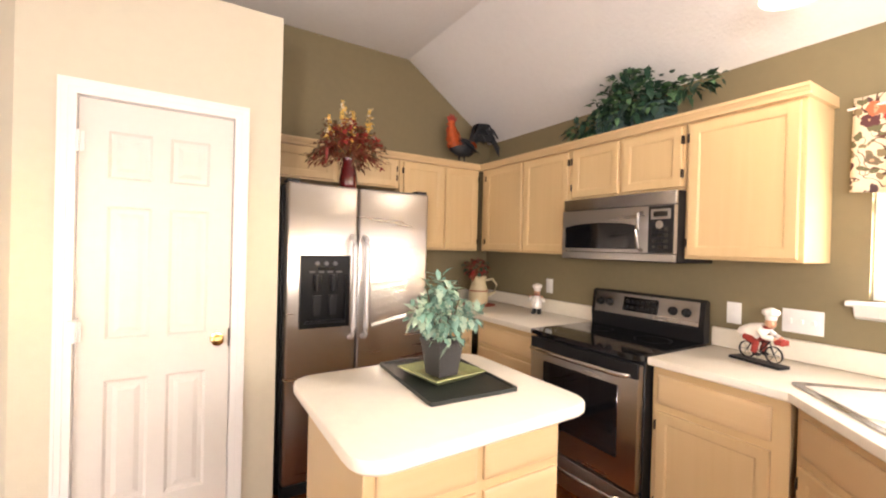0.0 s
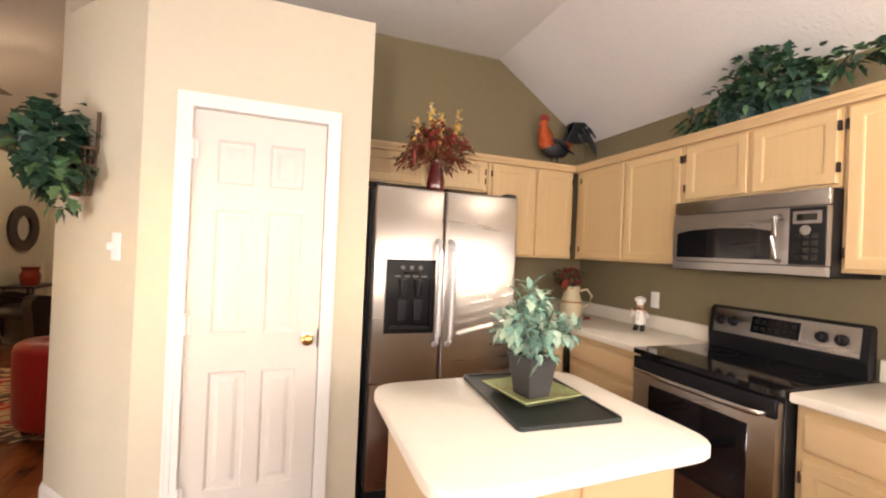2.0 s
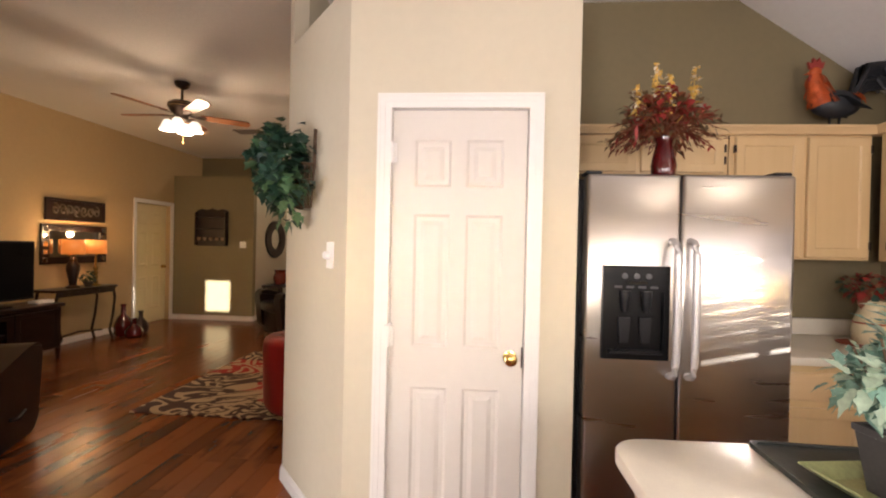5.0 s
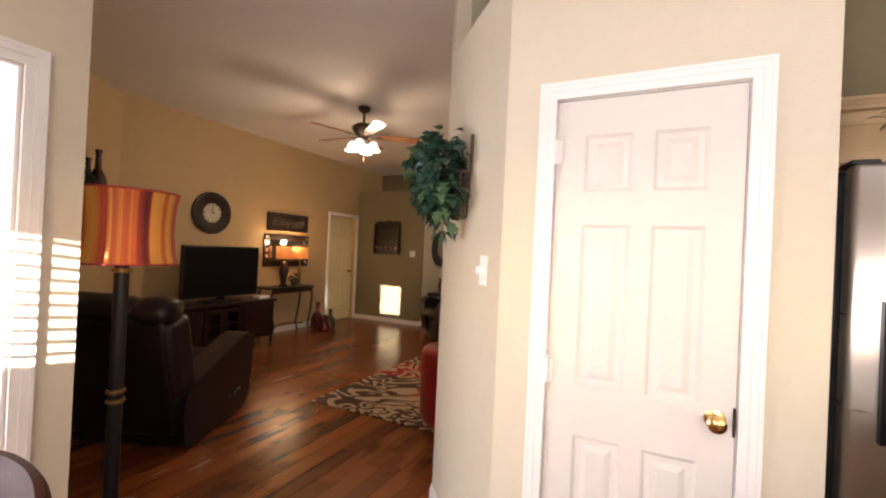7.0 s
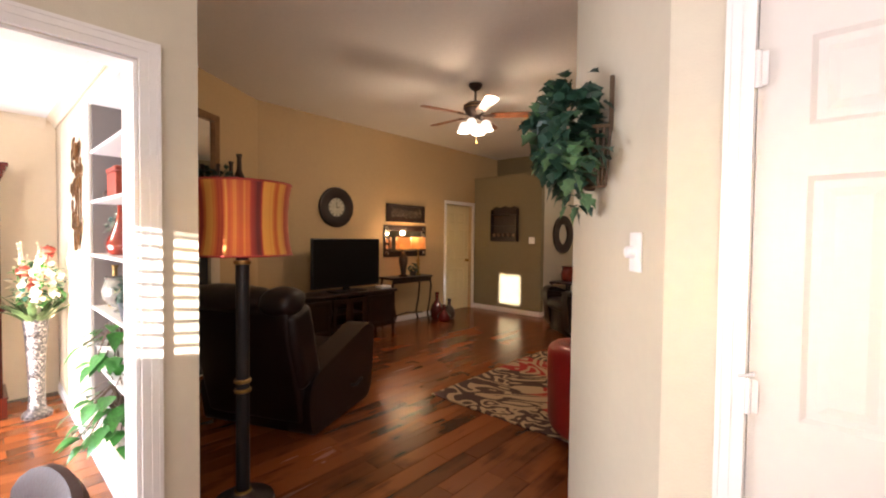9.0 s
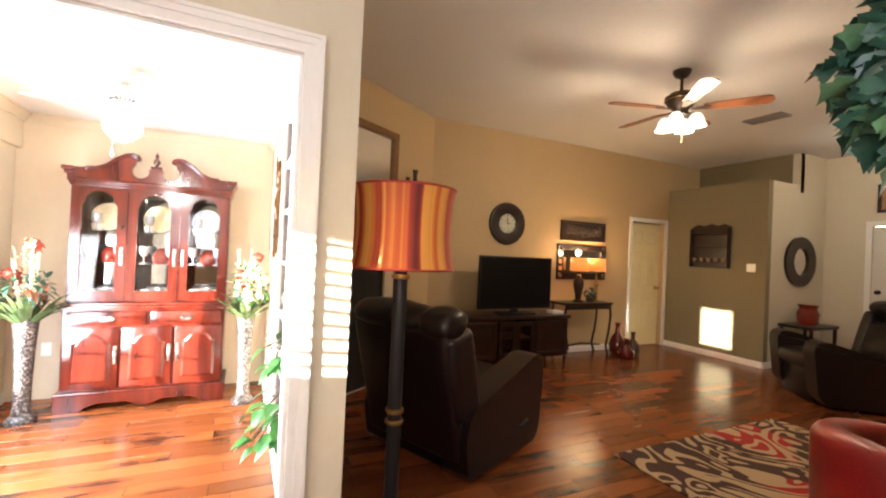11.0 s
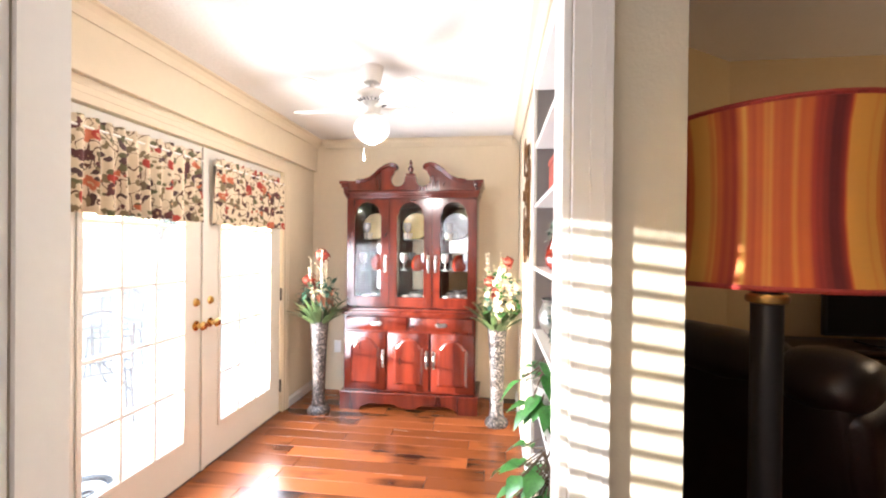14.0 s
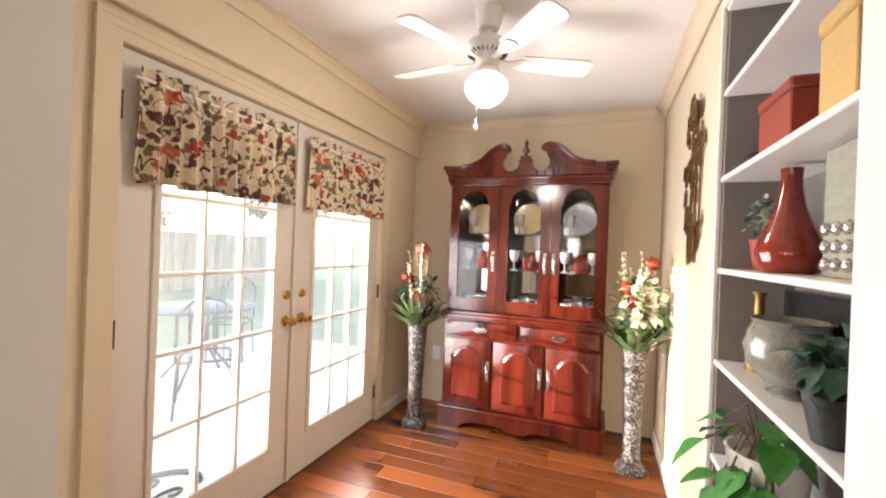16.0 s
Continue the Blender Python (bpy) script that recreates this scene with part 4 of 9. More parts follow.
def rounded(outline, radii, n=6):
    """The outline with its corners rounded."""
    out = []
    k = len(outline)
    for i, (x, y) in enumerate(outline):
        r = radii[i]
        if not r:
            out.append((x, y))
            continue
        p, a, b = Vector((x, y)), Vector(outline[i - 1]), Vector(outline[(i + 1) % k])
        da, db = (a - p).normalized(), (b - p).normalized()
        s, e = p + da * r, p + db * r
        for j in range(n + 1):
            u = j / n
            q = s * (1 - u) ** 2 + p * 2 * u * (1 - u) + e * u * u
            out.append((q.x, q.y))
    return out


def slab(outline, z0, z1, lip=0.006):
    """A worktop with softly rounded edges."""
    bm = B()
    c = Vector((sum(p[0] for p in outline) / len(outline), sum(p[1] for p in outline) / len(outline)))

    def inset(d):
        res = []
        n = len(outline)
        for i in range(n):
            p, a, b = Vector(outline[i]), Vector(outline[i - 1]), Vector(outline[(i + 1) % n])
            t1, t2 = (p - a).normalized(), (b - p).normalized()
            nn = Vector((-(t1.y + t2.y), t1.x + t2.x))
            nn = nn.normalized() if nn.length > 1e-6 else Vector((-t1.y, t1.x))
            res.append(p + nn * d)
        return res
    rings = []
    for d, z in ((lip, z0), (0, z0 + lip), (0, z1 - lip), (lip * 0.35, z1 - lip * 0.3), (lip, z1)):
        rings.append([bm.verts.new((q.x, q.y, z)) for q in inset(d)])
    n = len(outline)
    for a, b in zip(rings, rings[1:]):
        for i in range(n):
            bm.faces.new((a[i], a[(i + 1) % n], b[(i + 1) % n], b[i]))
    bm.faces.new(rings[0])
    bm.faces.new(rings[-1])
    return bm


# the worktop is uncut: the sink is flattened to millimetres and lies on it
TOP0, TOP1 = 0.876, 0.915
wt = thing("worktop", "cream laminate worktop with a flattened sink lying on it", "worktop")
part("worktop_slab", slab([(XR - 0.003, 3.434), (1.275, 3.434), (1.275, 2.868), (0.30, 1.893), (0.30, YS + 0.003), (XR - 0.003, YS + 0.003)], TOP0, TOP1), COUNTER, wt)
bm = B()
box(bm, XR - 0.023, XR - 0.003, YS + 0.01, 3.434, TOP1 + 0.001, 1.02, 0.004)
part("backsplash", bm, COUNTER, wt)
wt2 = thing("worktop", "cream laminate corner worktop beside the range", "worktop")
part("worktop_slab", slab([(XR - 0.003, YF - 0.003), (0.69, YF - 0.003), (0.69, 4.90), (1.275, 4.90), (1.275, 4.212), (XR - 0.003, 4.212)], TOP0, TOP1), COUNTER, wt2)
bm = B()
box(bm, XR - 0.023, XR - 0.003, 4.212, YF - 0.024, TOP1 + 0.001, 1.02, 0.004)
box(bm, 0.69, XR - 0.003, YF - 0.023, YF - 0.003, TOP1 + 0.001, 1.02, 0.004)
part("backsplash", bm, COUNTER, wt2)

sink = thing("sink", "flattened stainless steel sink lying on the worktop", "sink", (1.33, 2.45, TOP1 + 0.001), 45)
bm = B()
ring_prism(bm, rounded([(-0.40, -0.27), (0.40, -0.27), (0.40, 0.27), (-0.40, 0.27)], [0.05] * 4), rounded([(-0.37, -0.24), (0.37, -0.24), (0.37, 0.24), (-0.37, 0.24)], [0.05] * 4), 0, 0.006, "z")
part("rim", bm, STEELD, sink, "bright steel rim")
bm = B()
for x0, x1 in ((-0.36, -0.012), (0.012, 0.36)):
    o = rounded([(x0, -0.23), (x1, -0.23), (x1, 0.23), (x0, 0.23)], [0.05] * 4)
    i = rounded([(x0 + 0.03, -0.20), (x1 - 0.03, -0.20), (x1 - 0.03, 0.20), (x0 + 0.03, 0.20)], [0.04] * 4)
    a = [bm.verts.new((x, y, 0.005)) for x, y in o]
    b = [bm.verts.new((x, y, 0.0015)) for x, y in i]
    for k in range(len(a)):
        bm.faces.new((a[k], a[(k + 1) % len(a)], b[(k + 1) % len(a)], b[k]))
    bm.faces.new(b)
part("basin", bm, material("brushed_basin_steel", (0.74, 0.70, 0.64), 0.45, metal=0.55, vary=0.05, scale=9), sink)
bm = B()
lathe(bm, [(0.028, 0.006), (0.028, 0.02), (0.016, 0.03), (0.013, 0.16)], 16, (0, -0.25, 0))
tube(bm, [(0, -0.25, 0.15), (0, -0.22, 0.20), (0, -0.13, 0.21), (0, -0.07, 0.17)], 0.011, 10)
part("faucet", bm, STEELD, sink)

# island
isl = thing("kitchen_island", "pickled maple kitchen island with cream laminate top", "kitchen island", (0.115, 3.51, 0))
bm = B()
box(bm, -0.375, 0.365, -0.245, 0.335, 0.10, 0.875, 0.003)
box(bm, -0.31, 0.29, -0.18, 0.30, 0, 0.10)
part("body", bm, MAPLE, isl)
part("island_top", slab(rounded([(-0.445, -0.39), (0.42, -0.36), (0.425, 0.39), (-0.445, 0.37)], [0.11] * 4), 0.874, 0.916, 0.009), COUNTER, isl)
for x0, x1 in ((-0.34, -0.005), (0.025, 0.345)):
    for z0, z1 in ((0.70, 0.84), (0.42, 0.665), (0.13, 0.39)):
        ob = part("drawer_front", cab_front(x1 - x0, z1 - z0, MAPLE_X, flat=True), MAPLE_X, isl)
        ob.location = (x0, -0.267, z0)

# refrigerator
fr = thing("refrigerator", "stainless steel side-by-side refrigerator with black sides", "refrigerator", (0.225, 4.575, 0))
bm = B()
box(bm, -0.455, 0.435, 0.085, 0.86, 0.02, 1.755, 0.008)
part("cabinet_body", bm, BLACK, fr, "black textured body")
for x0, x1 in ((-0.435, -0.037), (-0.031, 0.435)):
    bm = B()
    box(bm, x0, x1, 0.0, 0.078, 0.10, 1.765, 0.016, 3)
    part("refrigerator_door", bm, STEEL, fr)
bm = B()
box(bm, -0.435, 0.435, 0.03, 0.08, 0.02, 0.092, 0.004)
for k in range(5):
    box(bm, -0.42, 0.42, 0.024, 0.03, 0.03 + k * 0.012, 0.036 + k * 0.012)
part("grille", bm, BLACK, fr, "black toe grille")
for x in (-0.072, 0.004):
    bm = B()
    tube(bm, [(x, 0.002, 1.475), (x, -0.03, 1.468), (x, -0.046, 1.452), (x, -0.055, 1.42), (x, -0.06, 1.34), (x, -0.062, 1.18), (x, -0.06, 1.02), (x, -0.055, 0.945), (x, -0.046, 0.912), (x, -0.03, 0.896), (x, 0.002, 0.89)], 0.0155, 14)
    part("handle", bm, SATIN, fr, "bowed steel bar handle")
bm = B()
ring_prism(bm, [(-0.365, 0.96), (-0.085, 0.96), (-0.085, 1.365), (-0.365, 1.365)], [(-0.34, 0.985), (-0.11, 0.985), (-0.11, 1.255), (-0.34, 1.255)], -0.022, -0.0005)
box(bm, -0.342, -0.108, -0.004, -0.001, 0.983, 1.257)
box(bm, -0.30, -0.15, -0.018, -0.004, 0.987, 1.0)
disp = part("dispenser", bm, JET, fr, "black water and ice dispenser", smooth=False)
for i in range(3):
    bm = B()
    lathe(bm, [(0.012, 0), (0.012, 0.005), (0.004, 0.006)], 12, m=Matrix.Translation((-0.275 + i * 0.05, -0.022, 1.32)) @ Matrix.Rotation(radians(90), 4, "X"))
    part("button", bm, GREY, disp, "grey dispenser button")
bm = B()
box(bm, -0.27, -0.18, -0.0235, -0.022, 1.285, 1.298)
part("display", bm, BLACKGLOSS, disp)
for x, z0, z1, w in ((-0.27, 1.03, 1.14, 0.026), (-0.18, 1.03, 1.14, 0.026)):
    bm = B()
    prism(bm, [(x - w, z1), (x + w, z1), (x + w * 0.7, z0), (x - w * 0.7, z0)], -0.014, -0.0045)
    part("paddle", bm, BLACK, disp, "black dispenser paddle", smooth=False)
for x in (-0.27, -0.18):
    bm = B()
    lathe(bm, [(0.012, 1.165), (0.016, 1.19), (0.022, 1.235), (0.022, 1.256)], 14, (x, -0.016, 0))
    part("spout", bm, BLACK, disp)
for i in range(4):
    bm = B()
    box(bm, -0.318 + i * 0.05, -0.286 + i * 0.05, -0.0245, -0.0215, 1.268, 1.278, 0.001)
    part("indicator", bm, GREY, disp)
bm = B()
box(bm, -0.335, -0.115, -0.030, -0.004, 0.985, 0.997, 0.002)
for i in range(9):
    box(bm, -0.325 + i * 0.0245, -0.313 + i * 0.0245, -0.031, -0.006, 0.997, 1.001)
part("drip_tray", bm, BLACK, disp)
for x in (-0.40, 0.40):
    bm = B()
    box(bm, x - 0.035, x + 0.035, 0.03, 0.12, 1.766, 1.782, 0.004)
    part("hinge_cover", bm, BLACK, fr)

# microwave over the range (own axes: front -y, width along x)
mw = thing("microwave", "stainless steel over-range microwave with black glass door", "microwave", (1.495, 4.208, 1.375), -90)
bm = B()
box(bm, 0, 0.762, 0.03, 0.40, 0, 0.388, 0.004)
part("body", bm, BLACK, mw, "black body")
bm = B()
box(bm, 0, 0.762, 0.012, 0.034, 0.315, 0.388, 0.003)
for k in range(6):
    box(bm, 0.004, 0.758, 0.002, 0.014, 0.322 + k * 0.011, 0.3275 + k * 0.011, 0.001)
part("vent_grille", bm, STEELD, mw, "ribbed steel vent grille")
bm = B()
prism(bm, [(0.0, 0.05), (0.762, 0.05), (0.762, 0.31), (0.0, 0.31)], 0.004, 0.03)
part("door_frame", bm, STEEL, mw, smooth=False)
bm = B()
box(bm, 0, 0.762, 0.002, 0.03, 0.004, 0.046, 0.003)
part("lower_band", bm, STEEL, mw)
bm = B()
o = [(0.03, 0.07), (0.55, 0.07), (0.55, 0.205), (0.46, 0.222), (0.29, 0.23), (0.12, 0.222), (0.03, 0.205)]
prism(bm, o, -0.001, 0.012)
part("window", bm, BLACKGLOSS, mw, "black glass window", smooth=False)
bm = B()
tube(bm, [(0.575, 0.004, 0.275), (0.575, -0.03, 0.265), (0.575, -0.04, 0.18), (0.575, -0.03, 0.075), (0.575, 0.004, 0.065)], 0.012, 10)
part("handle", bm, STEELD, mw, "steel bar handle")
bm = B()
box(bm, 0.615, 0.758, 0.0, 0.03, 0.052, 0.308, 0.003)
cp = part("control_panel", bm, BLACK, mw)
bm = B()
box(bm, 0.632, 0.742, -0.003, 0.001, 0.235, 0.29)
part("panel_trim", bm, STEEL, cp)
bm = B()
box(bm, 0.648, 0.726, -0.0045, -0.0028, 0.248, 0.278)
part("display", bm, BLACKGLOSS, cp)
for r in range(4):
    for c in range(3):
        bm = B()
        box(bm, 0.64 + c * 0.033, 0.665 + c * 0.033, -0.002, 0.001, 0.075 + r * 0.032, 0.095 + r * 0.032)
        part("key", bm, BLACKGLOSS, cp)
bm = B()
lathe(bm, [(0.022, 0), (0.022, 0.008)], 20, m=Matrix.Translation((0.685, 0.0, 0.205)) @ Matrix.Rotation(radians(90), 4, "X"))
part("dial", bm, STEELD, cp, "round steel dial")

# range
rg = thing("range", "stainless steel and black electric range", "stove", (1.245, 4.205, 0), -90)
bm = B()
box(bm, 0.002, 0.76, 0.03, 0.63, 0.03, 0.90, 0.004)
part("body", bm, BLACK, rg, "black enamel body")
bm = B()
prism(bm, rounded([(-0.001, -0.03), (0.763, -0.03), (0.763, 0.60), (-0.001, 0.60)], [0.03, 0.03, 0, 0]), 0.895, 0.922, "z")
ck = part("cooktop", bm, BLACKGLOSS, rg, "black glass cooktop", smooth=False)
for x, y, r in ((0.2, 0.13, 0.10), (0.56, 0.13, 0.085), (0.2, 0.41, 0.08), (0.56, 0.41, 0.10)):
    bm = B()
    ring_prism(bm, [(x + r * math.cos(a * math.pi / 16), y + r * math.sin(a * math.pi / 16)) for a in range(32)], [(x + (r - 0.003) * math.cos(a * math.pi / 16), y + (r - 0.003) * math.sin(a * math.pi / 16)) for a in range(32)], 0.9221, 0.9226, "z")
    part("burner_ring", bm, JET, ck)
bm = B()
prism(bm, [(0.575, 0.92), (0.63, 0.92), (0.63, 1.15), (0.61, 1.165), (0.585, 1.15), (0.565, 1.0)], 0.0, 0.762, "x")
bp = part("back_panel", bm, BLACK, rg, smooth=False)
bm = B()
prism(bm, [(0.560, 1.015), (0.566, 1.012), (0.590, 1.148), (0.584, 1.15)], 0.03, 0.732, "x")
part("panel_face", bm, STEEL, bp, smooth=False)
bm = B()
prism(bm, [(0.5585, 1.045), (0.5625, 1.042), (0.583, 1.13), (0.579, 1.133)], 0.25, 0.49, "x")
clk = part("clock_panel", bm, BLACKGLOSS, bp, smooth=False)
for r in range(2):
    for c in range(6):
        bm = B()
        box(bm, 0.27 + c * 0.036, 0.295 + c * 0.036, 0.5575 + r * 0.011, 0.5605 + r * 0.011, 1.058 + r * 0.036, 1.078 + r * 0.036)
        part("key", bm, BLACK, bp)
for x in (0.075, 0.15, 0.585, 0.665):
    bm = B()
    m = Matrix.Translation((x, 0.571, 1.083)) @ Matrix.Rotation(radians(80), 4, "X")
    lathe(bm, [(0.027, 0), (0.027, 0.006), (0.023, 0.010), (0.021, 0.026), (0.017, 0.03)], 20, m=m)
    box(bm, -0.004, 0.004, -0.02, 0.02, 0.028, 0.036, 0.001, m=m)
    part("knob", bm, BLACK, bp, "black control knob")
bm = B()
box(bm, 0.008, 0.754, -0.018, 0.03, 0.235, 0.865, 0.006, 2)
od = part("oven_door", bm, STEEL, rg, "brushed steel oven door")
bm = B()
box(bm, 0.12, 0.645, -0.0215, -0.016, 0.37, 0.745, 0.003)
win = part("oven_window", bm, BLACKGLOSS, od, "black glass oven window")
bm = B()
box(bm, 0.008, 0.754, -0.022, -0.002, 0.80, 0.878, 0.004)
part("door_top_band", bm, BLACK, od)
bm = B()
tube(bm, [(0.05, -0.02, 0.815), (0.055, -0.055, 0.815), (0.09, -0.066, 0.815), (0.38, -0.072, 0.815), (0.67, -0.066, 0.815), (0.705, -0.055, 0.815), (0.71, -0.02, 0.815)], 0.0135, 10)
part("handle", bm, STEELD, od, "steel bar handle")
bm = B()
box(bm, 0.008, 0.754, -0.016, 0.03, 0.045, 0.222, 0.006, 2)
dr = part("storage_drawer", bm, STEEL, rg)
bm = B()
tube(bm, [(0.10, -0.014, 0.17), (0.12, -0.045, 0.168), (0.38, -0.052, 0.165), (0.64, -0.045, 0.168), (0.66, -0.014, 0.17)], 0.011, 10)
part("handle", bm, STEELD, dr)


def wall_plate(at, rz, kind="outlet", gangs=1):
    w = 0.072 + 0.046 * (gangs - 1)
    names = {"outlet": ("electrical_outlet", "ivory plastic electrical outlet on the wall", "outlet"), "switch": ("light_switch", "ivory plastic light switch on the wall", "light switch")}[kind]
    t = thing(names[0], names[1], names[2], at, rz)
    bm = B()
    box(bm, -w / 2, w / 2, -0.006, 0, -0.058, 0.058, 0.003, 2)
    part("cover_plate", bm, SWITCH, t)
    for g in range(gangs):
        bm = B()
        x = (g - (gangs - 1) / 2) * 0.046
        if kind == "outlet":
            for z in (-0.02, 0.02):
                box(bm, x - 0.016, x + 0.016, -0.009, -0.005, z - 0.014, z + 0.014, 0.003)
        else:
            box(bm, x - 0.006, x + 0.006, -0.016, -0.005, -0.012, 0.012, 0.002)
        part("socket" if kind == "outlet" else "toggle", bm, SWITCH, t)
    return t


wall_plate((XR - 0.0005, 4.70, 1.13), -90)
wall_plate((XR - 0.0005, 3.33, 1.11), -90)
wall_plate((XR - 0.0005, 3.03, 1.11), -90, "switch", 3)
dim = thing("dimmer_switch", "ivory dimmer switch with a round knob", "light switch", (-1.384, 4.660, 1.375), -48)
bm = B()
box(bm, -0.040, 0.040, -0.007, 0, -0.064, 0.064, 0.003, 2)
part("cover_plate", bm, SWITCH, dim)
bm = B()
lathe(bm, [(0.020, 0), (0.019, 0.022), (0.016, 0.026)], 18, m=Matrix.Translation((-0.012, -0.005, 0.0)) @ Matrix.Rotation(radians(90), 4, "X"))
part("knob", bm, SWITCH, dim)


def window_unit(name, label, axis, p0, p1, a0, a1, z0, z1, cols, rows, glass_at):
    """White sash with muntins and panes inside an opening."""
    w = thing(name, label, "window", kind="structure")
    f = 0.045
    def bx(bm, a, b, za, zb, q0, q1, bev=0.0):
        if axis == "x":
            box(bm, q0, q1, a, b, za, zb, bev)
        else:
            box(bm, a, b, q0, q1, za, zb, bev)
    bm = B()
    bx(bm, a0 + 0.002, a0 + f, z0 + 0.002, z1 - 0.002, p0, p1)
    bx(bm, a1 - f, a1 - 0.002, z0 + 0.002, z1 - 0.002, p0, p1)
    bx(bm, a0 + f, a1 - f, z0 + 0.002, z0 + f, p0, p1)
    bx(bm, a0 + f, a1 - f, z1 - f, z1 - 0.002, p0, p1)
    if rows > 1:
        bx(bm, a0 + f, a1 - f, (z0 + z1) / 2 - 0.02, (z0 + z1) / 2 + 0.02, p0, p1)
    for c in range(1, cols):
        a = a0 + (a1 - a0) * c / cols
        bx(bm, a - 0.012, a + 0.012, z0 + f, (z0 + z1) / 2 - 0.02, p0, p1)
        bx(bm, a - 0.012, a + 0.012, (z0 + z1) / 2 + 0.02, z1 - f, p0, p1)
    part("window_frame", bm, WHITE, w, smooth=False)
    for za, zb in ((z0 + f, (z0 + z1) / 2 - 0.02), ((z0 + z1) / 2 + 0.02, z1 - f)):
        bm = B()
        bx(bm, a0 + f, a1 - f, za, zb, glass_at - 0.002, glass_at + 0.002)
        g = part("pane", bm, GLASS, w, smooth=False)
        g.visible_shadow = False
    return w


window_unit("window_1", "white framed kitchen window over the sink", "x", XR + 0.05, XR + 0.09, 1.75, 2.80, 1.24, 2.10, 2, 2, XR + 0.07)
window_unit("window_2", "white framed nook window with blinds", "y", YS - 0.10, YS - 0.06, -1.61, -1.14, 1.215, 1.81, 1, 1, YS - 0.08)
window_unit("window_3", "white framed kitchen window in the south wall", "y", YS - 0.10, YS - 0.06, -0.075, 0.49, 1.25, 1.89, 1, 1, YS - 0.08)
# added window, unseen: it only goes with the fill lamp
window_unit("added_window_4", "white framed window added behind a fill lamp", "y", YS - 0.10, YS - 0.06, 0.60, 1.56, 1.35, 2.12, 2, 2, YS - 0.08)
bm = B()
prism(bm, [(XR - 0.075, 1.215), (XR - 0.08, 1.225), (XR - 0.075, 1.237), (XR + 0.05, 1.237), (XR + 0.05, 1.215)], 1.68, 2.86, "y")
prism(bm, [(XR - 0.002, 1.213), (XR - 0.045, 1.213), (XR - 0.03, 1.17), (XR - 0.002, 1.155)], 1.70, 2.84, "y")
solo("sill_kitchen", bm, WHITE, "white moulded window sill over the sink", "window sill", kind="structure", smooth=False)


def blinds(label, axis, p, a0, a1, z0, z1, pitch=0.05, tilt=12):
    t = thing("window_blind", label, "blinds", (0, 0, 0))
    n = int((z1 - z0) / pitch)
    bm = B()
    if axis == "y":
        box(bm, a0, a1, p - 0.028, p + 0.028, z1 - 0.04, z1, 0.003)
    else:
        box(bm, p - 0.028, p + 0.028, a0, a1, z1 - 0.04, z1, 0.003)
    part("head_rail", bm, BLINDW, t)
    bm = B()
    if axis == "y":
        box(bm, a0, a1, -0.024, 0.024, -0.0013, 0.0013)
    else:
        box(bm, -0.024, 0.024, a0, a1, -0.0013, 0.0013)
    me = to_mesh("slat", bm, BLINDW)
    for i in range(n - 1):
        ob = new("slat", me)
        ob.parent = t
        z = z1 - 0.06 - i * pitch
        ob.matrix_basis = pose(0, p, z, tilt, 0, 0) if axis == "y" else pose(p, 0, z, 0, tilt, 0)
    return t


blinds("white slatted blind lowered over the sink window", "x", XR + 0.02, 1.77, 2.78, 1.27, 2.08, tilt=68)
blinds("white slatted blind lowered over the nook window", "y", YS - 0.028, -1.60, -1.15, 1.23, 1.80, tilt=18)
# closed so that no sun enters by the added window
blinds("white slatted blind closed over the added window to keep sun out", "y", YS - 0.028, 0.61, 1.55, 1.37, 2.11, pitch=0.036, tilt=66)


def valance(label, axis, p, a0, a1, z0, z1, folds, depth=0.022, group="floral valances"):
    """A gathered cloth valance hanging in folds from a rod."""
    t = thing("valance", label, "curtain", group=group)
    bm = B()
    n, rows = folds * 10, 12
    grid = []
    for j in range(rows + 1):
        row = []
        for i in range(n + 1):
            u, v = i / n, j / rows
            a = a0 + (a1 - a0) * u
            amp = depth * (0.55 + 0.55 * v) * (0.75 + 0.4 * noise.noise(Vector((u * folds * 0.7, 3.1, 0))))
            d = amp * math.sin(2 * math.pi * folds * u + 1.1 * math.sin(u * 9 + v * 1.5))
            if 0.10 < v < 0.2:
                d *= 0.3
            z = z1 + (z0 - z1) * v + (0.005 * math.sin(u * folds * 2.1) if j == rows else 0) + (0.003 * math.sin(u * folds * 6.3) if j == 0 else 0)
            row.append(bm.verts.new((p + d, a, z) if axis == "x" else (a, p + d, z)))
        grid.append(row)
    for j in range(rows):
        for i in range(n):
            bm.faces.new((grid[j][i], grid[j][i + 1], grid[j + 1][i + 1], grid[j + 1][i]))
    ob = part("cloth", bm, CURTAIN, t, "gathered floral cloth")
    md = ob.modifiers.new("thick", "SOLIDIFY")
    md.thickness = 0.003
    bm = B()
    if axis == "x":
        tube(bm, [(p, a0 - 0.02, z1 - 0.045), (p, a1 + 0.02, z1 - 0.045)], 0.006, 8)
    else:
        tube(bm, [(a0 - 0.02, p, z1 - 0.045), (a1 + 0.02, p, z1 - 0.045)], 0.006, 8)
    part("rod", bm, WHITE, t)
    return t


valance("cream valance with red and brown flowers over the sink window", "x", XR - 0.04, 1.68, 2.86, 1.72, 2.14, 9)

